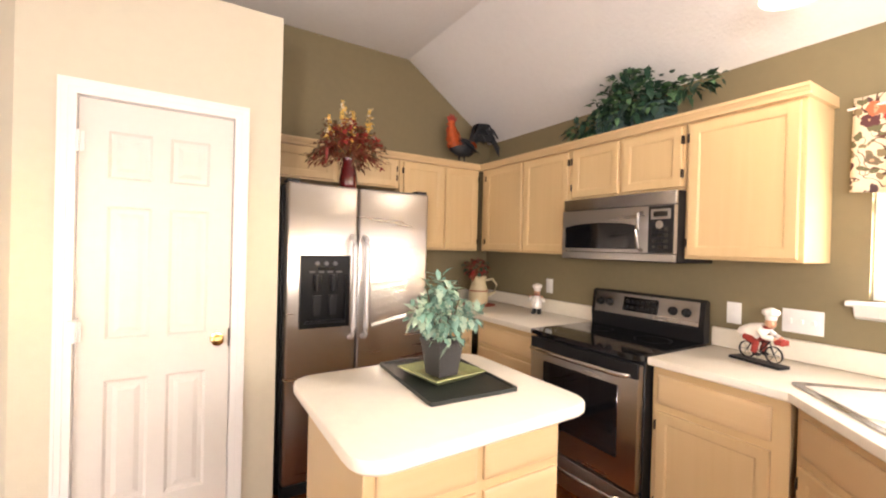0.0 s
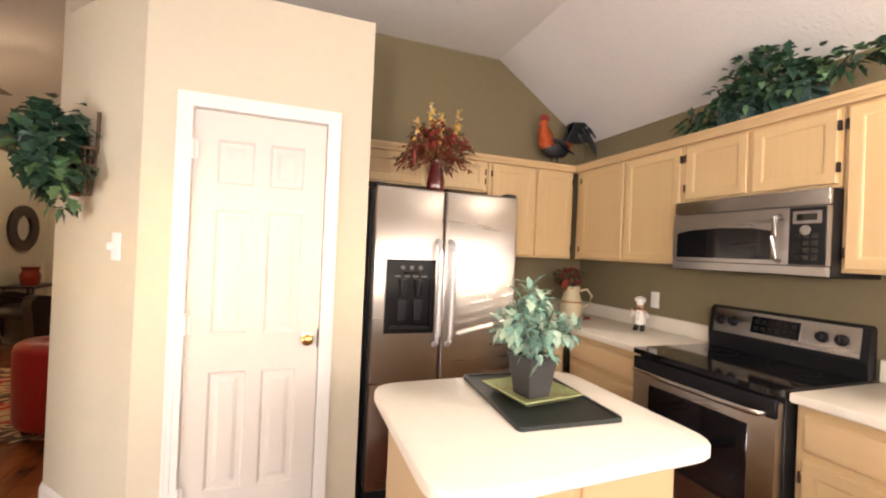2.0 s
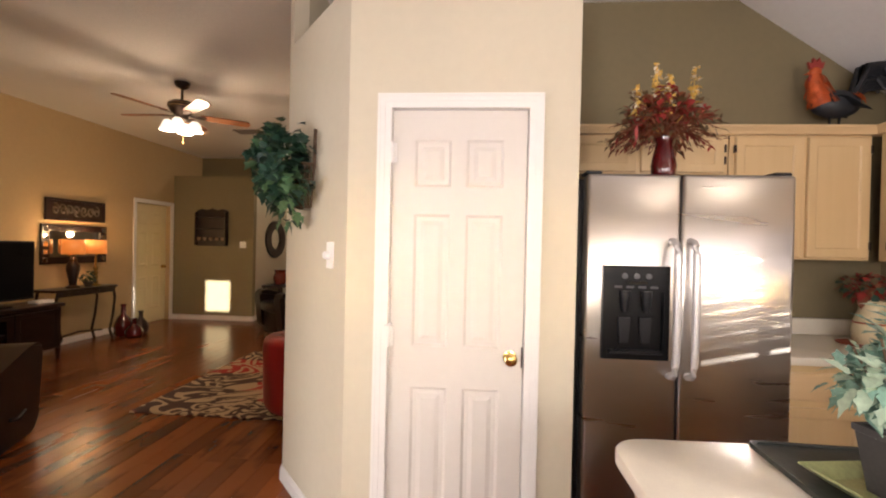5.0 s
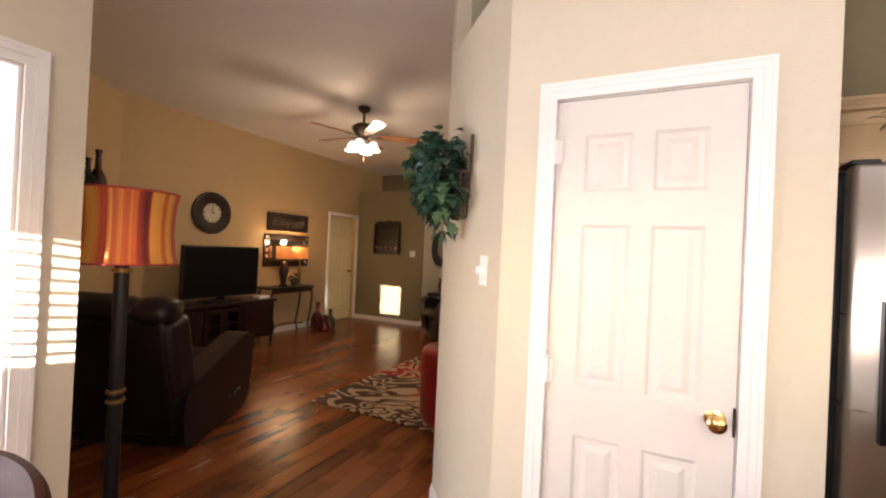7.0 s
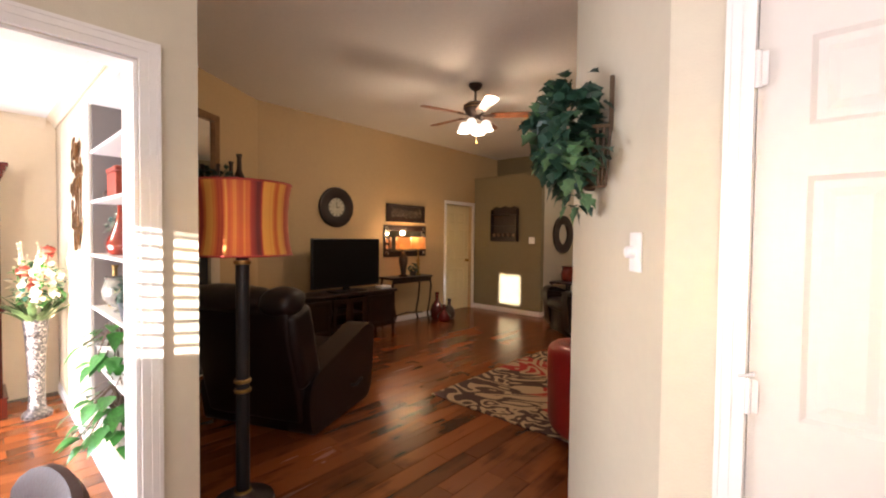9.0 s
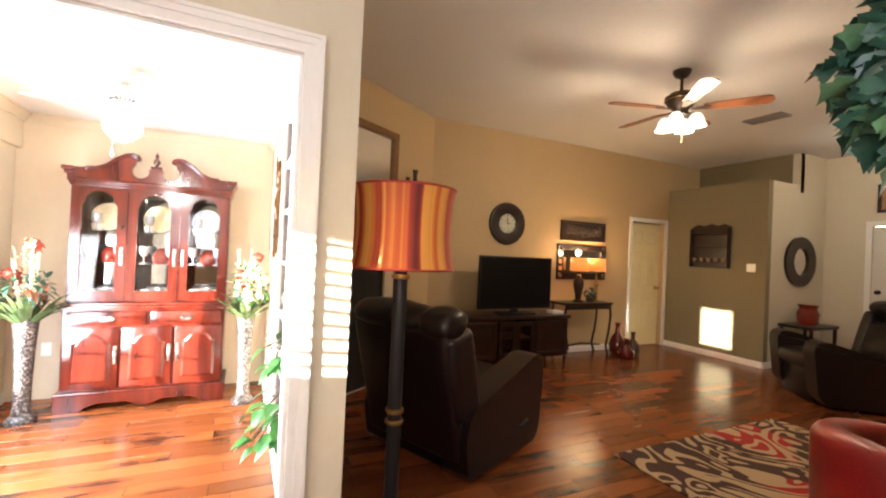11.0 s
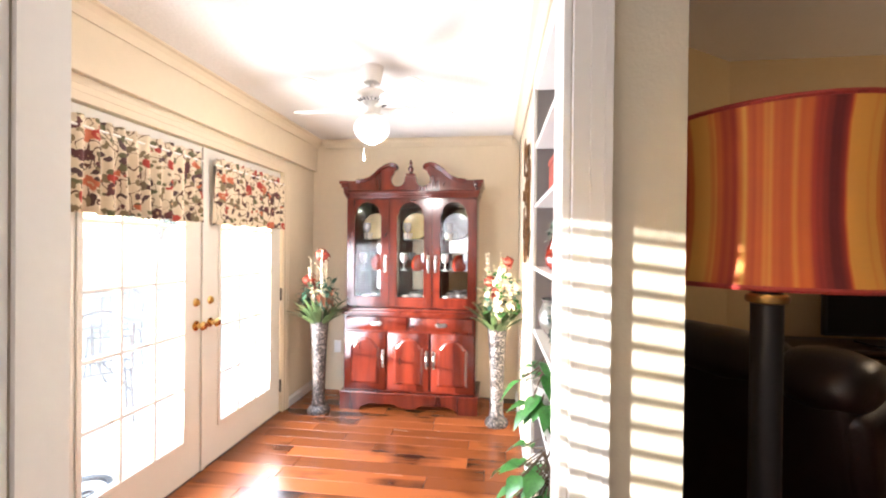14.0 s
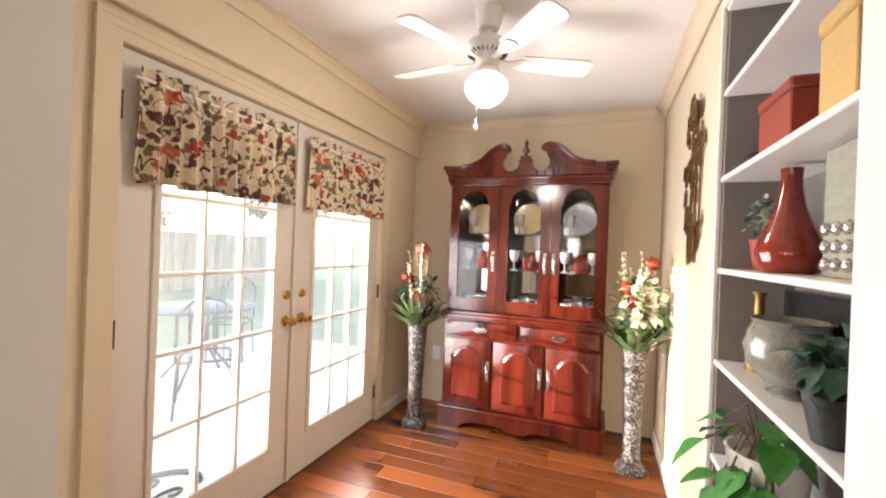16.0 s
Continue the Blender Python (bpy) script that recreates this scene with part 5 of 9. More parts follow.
pend = thing("pendant_light", "lit pendant light with a domed glass shade", "pendant light", (1.23, 2.87, 2.40))
bm = B()
lathe(bm, [(0.108, 0.0), (0.107, 0.02), (0.094, 0.06), (0.062, 0.10), (0.03, 0.12)], 28)
part("shade", bm, LIT_DOME, pend, "glowing frosted glass dome")
bm = B()
tube(bm, [(0, 0, 0.12), (0, 0, 0.495)], 0.008, 8)
lathe(bm, [(0.05, 0.485), (0.05, 0.50)], 18)
part("stem", bm, BRASS, pend)
bulb("pendant_bulb", (1.23, 2.87, 2.385), 0.6, (1.0, 0.82, 0.6), 0.09)

# ---- foliage helpers ----
def tuft(bm, rnd, centre, radii, count, size, mats=(0,), droop=0.5, lobes=False, out=0.7, wide=0.75):
    """Leaves scattered through an uneven mass, turned outwards."""
    for _ in range(count):
        d = Vector((rnd.gauss(0, 1), rnd.gauss(0, 1), rnd.gauss(0, 1))).normalized()
        k = rnd.uniform(0.35, 1.0) ** 0.6 * (0.8 + 0.35 * noise.noise(d * 2.3 + Vector(centre)))
        p = Vector((centre[0] + d.x * radii[0] * k, centre[1] + d.y * radii[1] * k, centre[2] + d.z * radii[2] * k))
        w = (d * out + Vector((rnd.gauss(0, 0.5), rnd.gauss(0, 0.5), rnd.gauss(-0.1, 0.5)))).normalized()
        s = size * rnd.uniform(0.6, 1.25)
        leaf(bm, p, w, s, s * wide, rnd.uniform(0.1, droop), rnd.choice(mats), lobes)
    return bm


# ---- kitchen, small things ----
tray = thing("tray", "dark slate tray lying on the island", "tray", (0.20, 3.615, 0.9165), -2)
bm = B()
prism(bm, rounded([(-0.19, -0.26), (0.17, -0.26), (0.19, 0.25), (-0.17, 0.25)], [0.015] * 4), 0.0, 0.009, "z")
ring_prism(bm, rounded([(-0.19, -0.26), (0.17, -0.26), (0.19, 0.25), (-0.17, 0.25)], [0.015] * 4), rounded([(-0.178, -0.248), (0.158, -0.248), (0.178, 0.238), (-0.158, 0.238)], [0.015] * 4), 0.0092, 0.014, "z")
part("tray_body", bm, SLATE, tray, smooth=False)
dish = thing("dish", "square olive glazed dish on the tray", "dish", (0.185, 3.60, 0.926), 8)
bm = B()
rings = []
for h, z in ((0.06, 0), (0.09, 0.004), (0.124, 0.028), (0.121, 0.032), (0.085, 0.010), (0.03, 0.007)):
    rings.append([bm.verts.new((sx * h, sy * h, z)) for sx, sy in ((-1, -1), (1, -1), (1, 1), (-1, 1))])
for a, b in zip(rings, rings[1:]):
    for k in range(4):
        bm.faces.new((a[k], a[(k + 1) % 4], b[(k + 1) % 4], b[k]))
bm.faces.new(rings[0])
bm.faces.new(rings[-1])
part("dish_body", bm, GREENPLATE, dish, smooth=False)
rnd = random.Random(11)
pp = thing("potted_plant", "sage green artificial plant in a square charcoal pot", "potted plant", (0.185, 3.60, 0.935), 8)
bm = B()
rings = []
for h, z in ((0.044, 0), (0.059, 0.122), (0.063, 0.124), (0.063, 0.138), (0.054, 0.138), (0.052, 0.12)):
    rings.append([bm.verts.new((sx * h, sy * h, z)) for sx, sy in ((-1, -1), (1, -1), (1, 1), (-1, 1))])
for a, b in zip(rings, rings[1:]):
    for k in range(4):
        bm.faces.new((a[k], a[(k + 1) % 4], b[(k + 1) % 4], b[k]))
bm.faces.new(rings[0])
bm.faces.new(rings[-1])
part("pot", bm, POTGREY, pp, "square charcoal pot", smooth=False)
bm = B()
for i in range(14):
    a, r = i * 2.4, rnd.uniform(0.04, 0.13)
    tube(bm, [(0, 0, 0.115), (r * 0.5 * math.cos(a), r * 0.5 * math.sin(a), 0.2), (r * math.cos(a), r * math.sin(a), rnd.uniform(0.2, 0.37))], 0.0025, 5)
part("stem", bm, STEM, pp)
bm = B()
tuft(bm, rnd, (0, 0, 0.235), (0.145, 0.135, 0.085), 340, 0.047, (0, 0, 0, 1), 0.2, True, wide=0.55)
tuft(bm, rnd, (-0.01, 0, 0.325), (0.065, 0.06, 0.085), 75, 0.052, (0, 0, 1), 0.15, True, wide=0.55)
tuft(bm, rnd, (-0.12, -0.03, 0.25), (0.06, 0.06, 0.04), 40, 0.05, (0, 1), 0.2, True, wide=0.55)
tuft(bm, rnd, (0.11, -0.04, 0.22), (0.07, 0.06, 0.05), 40, 0.05, (0, 0, 1), 0.3, True, wide=0.55)
tuft(bm, rnd, (-0.02, -0.06, 0.155), (0.08, 0.05, 0.035), 34, 0.045, (1, 1, 0), 0.4, True, wide=0.5)
part("foliage", bm, [SAGE, SAGEL], pp, "dusty sage leaves with frosted edges")

# vase of autumn flowers on the refrigerator
rnd = random.Random(5)
vz = thing("flower_vase", "dark red glazed vase with autumn flowers and berries", "vase", (0.17, 4.72, 1.766))
bm = B()
lathe(bm, [(0.045, 0), (0.052, 0.02), (0.056, 0.06), (0.045, 0.12), (0.034, 0.16), (0.040, 0.19), (0.036, 0.192), (0.03, 0.16)], 24)
part("vase_body", bm, REDGLASS, vz)
bm = B()
for i in range(190):
    a = rnd.uniform(0, 2 * math.pi)
    el = rnd.uniform(-0.1, 1.35)
    ln = rnd.uniform(0.15, 0.26)
    d = Vector((math.cos(a) * math.cos(el), math.sin(a) * math.cos(el) * 0.8, math.sin(el)))
    p0, p1 = Vector((0, 0, 0.19)), Vector((0, 0, 0.22)) + d * ln * 0.6
    p2 = Vector((0, 0, 0.22)) + d * ln - Vector((0, 0, 0.03 + 0.06 * rnd.random()))
    tube(bm, [p0, p1, p2], 0.0022, 4)
    tone = rnd.choice((0, 0, 2, 2, 1))
    for k in range(6):
        q = p1.lerp(p2, k / 5)
        leaf(bm, q, d + Vector((rnd.gauss(0, .5), rnd.gauss(0, .5), rnd.gauss(-0.1, .5))), rnd.uniform(0.03, 0.055), 0.016, 0.4, tone)
part("sprays", bm, [RUSTF, REDF, material("olive_brown_leaf", (0.12, 0.075, 0.03), 0.6, vary=0.4, scale=20)], vz, "rust and brown sprays")
for c, h in (((0.0, -0.05, 0.30), 0.16), ((0.11, -0.02, 0.34), 0.17), ((-0.12, -0.02, 0.30), 0.12), ((0.03, 0.02, 0.36), 0.12), ((-0.05, -0.04, 0.36), 0.15)):
    bm = B()
    tube(bm, [(0, 0, 0.19), c, (c[0] * 1.15, c[1], c[2] + h)], 0.003, 5)
    for k in range(7):
        u = k / 6
        tuft(bm, rnd, (c[0] * (1 + 0.15 * u), c[1], c[2] + h * u), (0.026 * (1.1 - 0.7 * u), 0.024 * (1.1 - 0.7 * u), 0.012), 9, 0.03 * (1.1 - 0.5 * u), (0, 0, 1), 0.3)
    part("flower_spike", bm, [YELLOWF, CREAMF], vz, "yellow flower spike")
for c in ((0.08, -0.07, 0.31), (-0.06, -0.08, 0.29), (0.17, -0.01, 0.31), (-0.13, -0.03, 0.27), (-0.02, -0.07, 0.38)):
    bm = B()
    tuft(bm, rnd, c, (0.035, 0.035, 0.03), 30, 0.034, (0,), 0.3)
    part("red_flower", bm, REDF, vz, "dark red flower")

# rooster on the wall cabinets: one plain mesh
rnd = random.Random(77)
bm = B()
blob(bm, (0.03, 0, 0.17), (0.135, 0.072, 0.085), 16, 0.08)
for sy in (-1, 1):
    for k in range(9):
        leaf(bm, (-0.03 + 0.012 * k, sy * (0.055 + 0.002 * k), 0.205 - 0.008 * k), (1, sy * 0.12, -0.18), 0.11, 0.045, 0.1)
for k in range(26):
    # arching tail plumes
    u = k / 25
    top, reach, y = 0.20 + 0.20 * math.sin(math.pi * (0.15 + 0.75 * u)), 0.16 + 0.19 * u, rnd.gauss(0, 0.022)
    pts = [(0.12, y * 0.3, 0.20), (0.16 + 0.05 * u, y * 0.7, top), (0.12 + reach * 0.75, y, top + 0.01), (0.12 + reach, y * 1.2, top - 0.05 - 0.06 * u)]
    tube(bm, pts, 0.017, 5, 0.007)
for x in (0.0, 0.055):
    tube(bm, [(x, 0, 0.10), (x, 0, 0.01), (x - 0.03, -0.01, 0.006)], 0.009, 6)
nb = len(bm.faces)
tube(bm, [(-0.045, 0, 0.17), (-0.075, 0, 0.24), (-0.09, 0, 0.30), (-0.09, 0, 0.35)], 0.062, 10, 0.026)
for k in range(70):
    # hackle feathers down the neck and saddle
    a, h = rnd.uniform(0, 2 * math.pi), rnd.uniform(0, 1)
    r = 0.030 + 0.034 * (1 - h)
    leaf(bm, (-0.05 - 0.04 * h + r * math.cos(a), r * math.sin(a), 0.20 + 0.15 * h), (math.cos(a) * 0.5 + 0.2, math.sin(a) * 0.5, -1), 0.06, 0.018, 0.0)
for k in range(24):
    leaf(bm, (0.10 + rnd.gauss(0, 0.02), rnd.choice((-1, 1)) * rnd.uniform(0.02, 0.06), 0.225), (0.7, rnd.gauss(0, 0.3), -0.5), 0.07, 0.016, 0.3)
blob(bm, (-0.09, 0, 0.365), (0.034, 0.027, 0.031), 12)
prism(bm, [(-0.122, 0.368), (-0.15, 0.352), (-0.12, 0.350)], -0.008, 0.008)
bm.faces.ensure_lookup_table()
for f in bm.faces[nb:]:
    f.material_index = 1
nc = len(bm.faces)
prism(bm, [(-0.125, 0.385), (-0.135, 0.425), (-0.112, 0.415), (-0.105, 0.45), (-0.085, 0.425), (-0.07, 0.45), (-0.06, 0.418), (-0.04, 0.425), (-0.05, 0.385)], -0.008, 0.008)
blob(bm, (-0.115, 0, 0.325), (0.014, 0.012, 0.026), 10)
bm.faces.ensure_lookup_table()
for f in bm.faces[nc:]:
    f.material_index = 2
ro = solo("rooster_figurine", bm, [DARKF, ORANGEF, REDF], "black and orange rooster figurine on the wall cabinets", "figurine")
ro.location = (1.43, 5.40, 2.171)

# greenery on top of the cabinets
rnd = random.Random(8)
gb = thing("ivy_arrangement", "dark green artificial ivy in teal wicker baskets", "artificial plant", (1.70, 3.90, 2.171), 90)
for x0 in (-0.19, 0.06):
    bm = B()
    for k in range(20):
        u = x0 - 0.1 + 0.2 * k / 19
        for y in (-0.07, 0.07):
            tube(bm, [(u, y * 0.85, 0), (u, y, 0.13)], 0.0055, 5)
    for z in (0.01, 0.05, 0.09, 0.128):
        ring_prism(bm, [(x0 - 0.105, -0.076), (x0 + 0.105, -0.076), (x0 + 0.105, 0.076), (x0 - 0.105, 0.076)], [(x0 - 0.092, -0.062), (x0 + 0.092, -0.062), (x0 + 0.092, 0.062), (x0 - 0.092, 0.062)], z, z + 0.01, "z")
    part("basket", bm, WICKER, gb, "teal wicker basket")
bm = B()
tuft(bm, rnd, (-0.05, 0, 0.21), (0.33, 0.12, 0.15), 420, 0.062, (0, 0, 0, 1), 0.5, True)
tuft(bm, rnd, (0.30, 0, 0.11), (0.22, 0.08, 0.08), 110, 0.056, (0, 0, 1), 0.5, True)
tuft(bm, rnd, (-0.42, 0, 0.19), (0.2, 0.06, 0.06), 90, 0.052, (0, 0, 1), 0.5, True)
tuft(bm, rnd, (0.02, 0.0, 0.36), (0.2, 0.06, 0.05), 70, 0.052, (0, 1), 0.5, True)
tuft(bm, rnd, (-0.05, 0.085, 0.11), (0.36, 0.035, 0.07), 110, 0.055, (0, 0, 1), 0.8, True)
part("foliage", bm, [IVY, IVYL], gb, "glossy dark ivy leaves")

# pitcher with flowers on a red mat
mt = thing("table_mat", "round red woven mat on the worktop", "mat", (1.60, 5.28, 0.9155))
bm = B()
lathe(bm, [(0.155, 0), (0.158, 0.004), (0.15, 0.006), (0.02, 0.005)], 28)
part("mat_body", bm, TERRA, mt)
rnd = random.Random(4)
pt = thing("pitcher", "cream and yellow ceramic pitcher with red flowers", "pitcher", (1.60, 5.28, 0.922))
bm = B()
lathe(bm, [(0.075, 0), (0.088, 0.02), (0.092, 0.08), (0.085, 0.13), (0.065, 0.19), (0.062, 0.22), (0.074, 0.25), (0.070, 0.25), (0.056, 0.21)], 28)
part("pitcher_body", bm, CERAMIC, pt)
bm = B()
lathe(bm, [(0.0885, 0.118), (0.0895, 0.122), (0.0880, 0.128)], 28, cap=False)
part("painted_band", bm, TERRA, pt, "thin painted band")
bm = B()
tube(bm, [(0.05, -0.04, 0.215), (0.095, -0.075, 0.23), (0.125, -0.10, 0.18), (0.11, -0.09, 0.11), (0.065, -0.052, 0.08)], 0.011, 8)
part("handle", bm, CERAMIC, pt)
bm = B()
tuft(bm, rnd, (-0.02, 0.02, 0.33), (0.14, 0.13, 0.085), 150, 0.045, (0, 0, 1, 2), 0.5)
for i in range(12):
    a = i * 2.1
    tube(bm, [(0, 0, 0.2), (0.08 * math.cos(a), 0.08 * math.sin(a), 0.34)], 0.003, 5)
part("bouquet", bm, [REDF, RUSTF, IVY], pt, "dark red silk flowers")


def chef(at, rz, h, bike):
    """Painted chef figurine as one plain mesh; each painted run of faces gets its colour."""
    bm = B()
    k = h / 0.21
    count = [0]

    def paint(index):
        bm.faces.ensure_lookup_table()
        for f in bm.faces[count[0]:]:
            f.material_index = index
        count[0] = len(bm.faces)

    def hat(x, y, z):
        lathe(bm, [(0.024, z), (0.026, z + 0.018), (0.030, z + 0.022)], 16, (x, y, 0))
        for i in range(7):
            a = i * math.pi * 2 / 7
            blob(bm, (x + 0.020 * math.cos(a), y + 0.020 * math.sin(a), z + 0.036), (0.019, 0.019, 0.018), 10)
        blob(bm, (x, y, z + 0.045), (0.026, 0.026, 0.016), 10)
    if bike:
        tube(bm, [(-0.07, 0, 0.135), (-0.02, 0, 0.165), (0.03, 0, 0.178)], 0.040, 10, 0.030)
        blob(bm, (-0.045, 0, 0.145), (0.050, 0.042, 0.042), 14)
        for sy in (-1, 1):
            tube(bm, [(0.025, sy * 0.034, 0.172), (0.055, sy * 0.042, 0.145), (0.088, sy * 0.024, 0.138)], 0.013, 8)
        hat(0.058, 0, 0.225)
        paint(0)
        for x in (-0.055, 0.075):
            ring_prism(bm, [(x + 0.042 * math.cos(a * math.pi / 12), 0.058 + 0.042 * math.sin(a * math.pi / 12)) for a in range(24)], [(x + 0.037 * math.cos(a * math.pi / 12), 0.058 + 0.037 * math.sin(a * math.pi / 12)) for a in range(24)], -0.004, 0.004)
            for a in range(6):
                tube(bm, [(x, 0, 0.058), (x + 0.038 * math.cos(a * math.pi / 3), 0, 0.058 + 0.038 * math.sin(a * math.pi / 3))], 0.0012, 4)
        for pts in (((-0.055, 0, 0.058), (-0.03, 0, 0.105), (0.055, 0, 0.115), (0.075, 0, 0.058)), ((-0.03, 0, 0.105), (0.005, 0, 0.058), (0.055, 0, 0.115)), ((0.055, 0, 0.115), (0.062, 0, 0.14)), ((0.062, -0.03, 0.142), (0.062, 0.03, 0.142))):
            tube(bm, pts, 0.0035, 6)
        prism(bm, rounded([(-0.125, -0.04), (0.125, -0.04), (0.125, 0.04), (-0.125, 0.04)], [0.006] * 4, 3), 0, 0.014, "z")
        for sy in (-1, 1):
            blob(bm, (0.012, sy * 0.028, 0.050), (0.022, 0.012, 0.010), 10)
        paint(1)
        for sy in (-1, 1):
            tube(bm, [(-0.045, sy * 0.025, 0.13), (0.012, sy * 0.034, 0.108), (0.0, sy * 0.030, 0.06)], 0.021, 8, 0.014)
        box(bm, 0.088, 0.128, -0.026, 0.026, 0.112, 0.140, 0.004)
        blob(bm, (0.045, 0, 0.188), (0.022, 0.022, 0.010), 10)
        paint(2)
        blob(bm, (0.056, 0, 0.208), (0.026, 0.024, 0.025), 12)
        for sy in (-1, 1):
            blob(bm, (0.090, sy * 0.024, 0.140), (0.011, 0.010, 0.010), 8)
        paint(3)
    else:
        lathe(bm, [(0.036, 0.045), (0.042, 0.075), (0.041, 0.10), (0.033, 0.135), (0.018, 0.148)], 18)
        for sx in (-1, 1):
            tube(bm, [(sx * 0.034, 0, 0.128), (sx * 0.056, -0.018, 0.105), (sx * 0.045, -0.032, 0.132)], 0.012, 8)
        hat(0, 0, 0.178)
        paint(0)
        for sx in (-1, 1):
            tube(bm, [(sx * 0.018, 0, 0.055), (sx * 0.020, 0, 0.012)], 0.017, 8)
            blob(bm, (sx * 0.022, -0.012, 0.010), (0.018, 0.028, 0.011), 10)
        for z in (0.085, 0.105, 0.125):
            blob(bm, (0.0, -0.040 + (z - 0.085) * 0.12, z), (0.004, 0.004, 0.004), 8)
        blob(bm, (0, -0.023, 0.158), (0.013, 0.006, 0.004), 8)
        paint(1)
        lathe(bm, [(0.020, 0.140), (0.025, 0.146), (0.018, 0.152)], 14)
        paint(2)
        blob(bm, (0, 0, 0.164), (0.023, 0.023, 0.023), 12)
        blob(bm, (-0.045, -0.034, 0.138), (0.010, 0.010, 0.010), 8)
        blob(bm, (0.045, -0.034, 0.138), (0.010, 0.010, 0.010), 8)
        paint(3)
    bmesh.ops.scale(bm, vec=(k, k, k), verts=bm.verts)
    ob = solo("chef_figurine", bm, [PORCELAIN, BLACK, REDF, SKINT], "white porcelain chef figurine riding a small bicycle" if bike else "small white porcelain chef figurine standing", "figurine", "chef figurines")
    ob.matrix_basis = pose(*at, 0, 0, rz)


chef((1.72, 4.66, 0.916), -60, 0.215, False)
chef((1.66, 3.12, 0.916), -104, 0.2, True)

# brown chair of the breakfast nook
ch = thing("dining_chair", "brown leather dining chair with a curved back", "chair", (-1.88, 3.09, 0), 0)
bm = B()
n = 12
lo, hi = [], []
for i in range(n + 1):
    u = i / n * 2 - 1
    x, y = 0.225 * u, 0.20 + 0.05 * (1 - u * u)
    z = 0.985 - 0.05 * u * u * u * u
    for lst, dy in ((lo, -0.018), (hi, 0.018)):
        lst.append([bm.verts.new((x, y + dy - 0.05, 0.50)), bm.verts.new((x, y + dy, z - 0.02)), bm.verts.new((x, y + dy * 0.4, z))])
for i in range(n):
    for lst in (lo, hi):
        for k in range(2):
            bm.faces.new((lst[i][k], lst[i + 1][k], lst[i + 1][k + 1], lst[i][k + 1]))
    bm.faces.new((lo[i][2], lo[i + 1][2], hi[i + 1][2], hi[i][2]))
    bm.faces.new((lo[i][0], hi[i][0], hi[i + 1][0], lo[i + 1][0]))
for i in (0, n):
    for k in range(2):
        bm.faces.new((lo[i][k], lo[i][k + 1], hi[i][k + 1], hi[i][k]))
part("backrest", bm, BROWNLEATHER, ch)
bm = B()
box(bm, -0.23, 0.23, -0.24, 0.22, 0.42, 0.50, 0.025, 3)
part("seat", bm, BROWNLEATHER, ch)
for x in (-0.2, 0.2):
    for y in (-0.21, 0.19):
        bm = B()
        tube(bm, [(x, y, 0.42), (x * 1.05, y * 1.08, 0)], 0.022, 8, 0.015)
        part("leg", bm, DARKWOOD, ch)

# ---- ivy on the angled wall ----
rnd = random.Random(21)
iv = thing("hanging_ivy", "hanging artificial ivy in a wicker wall basket", "hanging plant", (-1.60, 4.90, 1.62), -48)
bm = B()
for k in range(13):
    a = math.pi * k / 12
    tube(bm, [(0.06 * math.cos(a), -0.005 - 0.05 * math.sin(a), 0.0), (0.10 * math.cos(a), -0.005 - 0.09 * math.sin(a), 0.22)], 0.006, 5)
for z, r in ((0.0, 0.06), (0.07, 0.075), (0.14, 0.088), (0.22, 0.10)):
    tube(bm, [(r * math.cos(math.pi * k / 10), -0.005 - r * 0.9 * math.sin(math.pi * k / 10), z) for k in range(11)], 0.008, 6)
tube(bm, [(0.10, -0.004, 0.2), (0.11, -0.006, 0.4)], 0.01, 6)
part("wall_basket", bm, STEM, iv, "brown wicker basket")
bm = B()
tuft(bm, rnd, (-0.01, -0.15, 0.27), (0.215, 0.17, 0.20), 250, 0.066, (0, 0, 0, 0, 1), 0.5, True, 0.4, wide=1.1)
tuft(bm, rnd, (0.05, -0.14, 0.09), (0.19, 0.13, 0.12), 110, 0.062, (0, 0, 0, 1), 0.6, True, 0.4, wide=1.05)
tuft(bm, rnd, (0.02, -0.11, -0.04), (0.08, 0.06, 0.07), 36, 0.05, (0, 1, 1), 0.8, True, wide=0.9)
tuft(bm, rnd, (-0.20, -0.14, 0.20), (0.06, 0.06, 0.06), 18, 0.05, (0, 1), 0.6, True, wide=0.9)
part("foliage", bm, [IVY, IVYL], iv, "large dark ivy leaves")

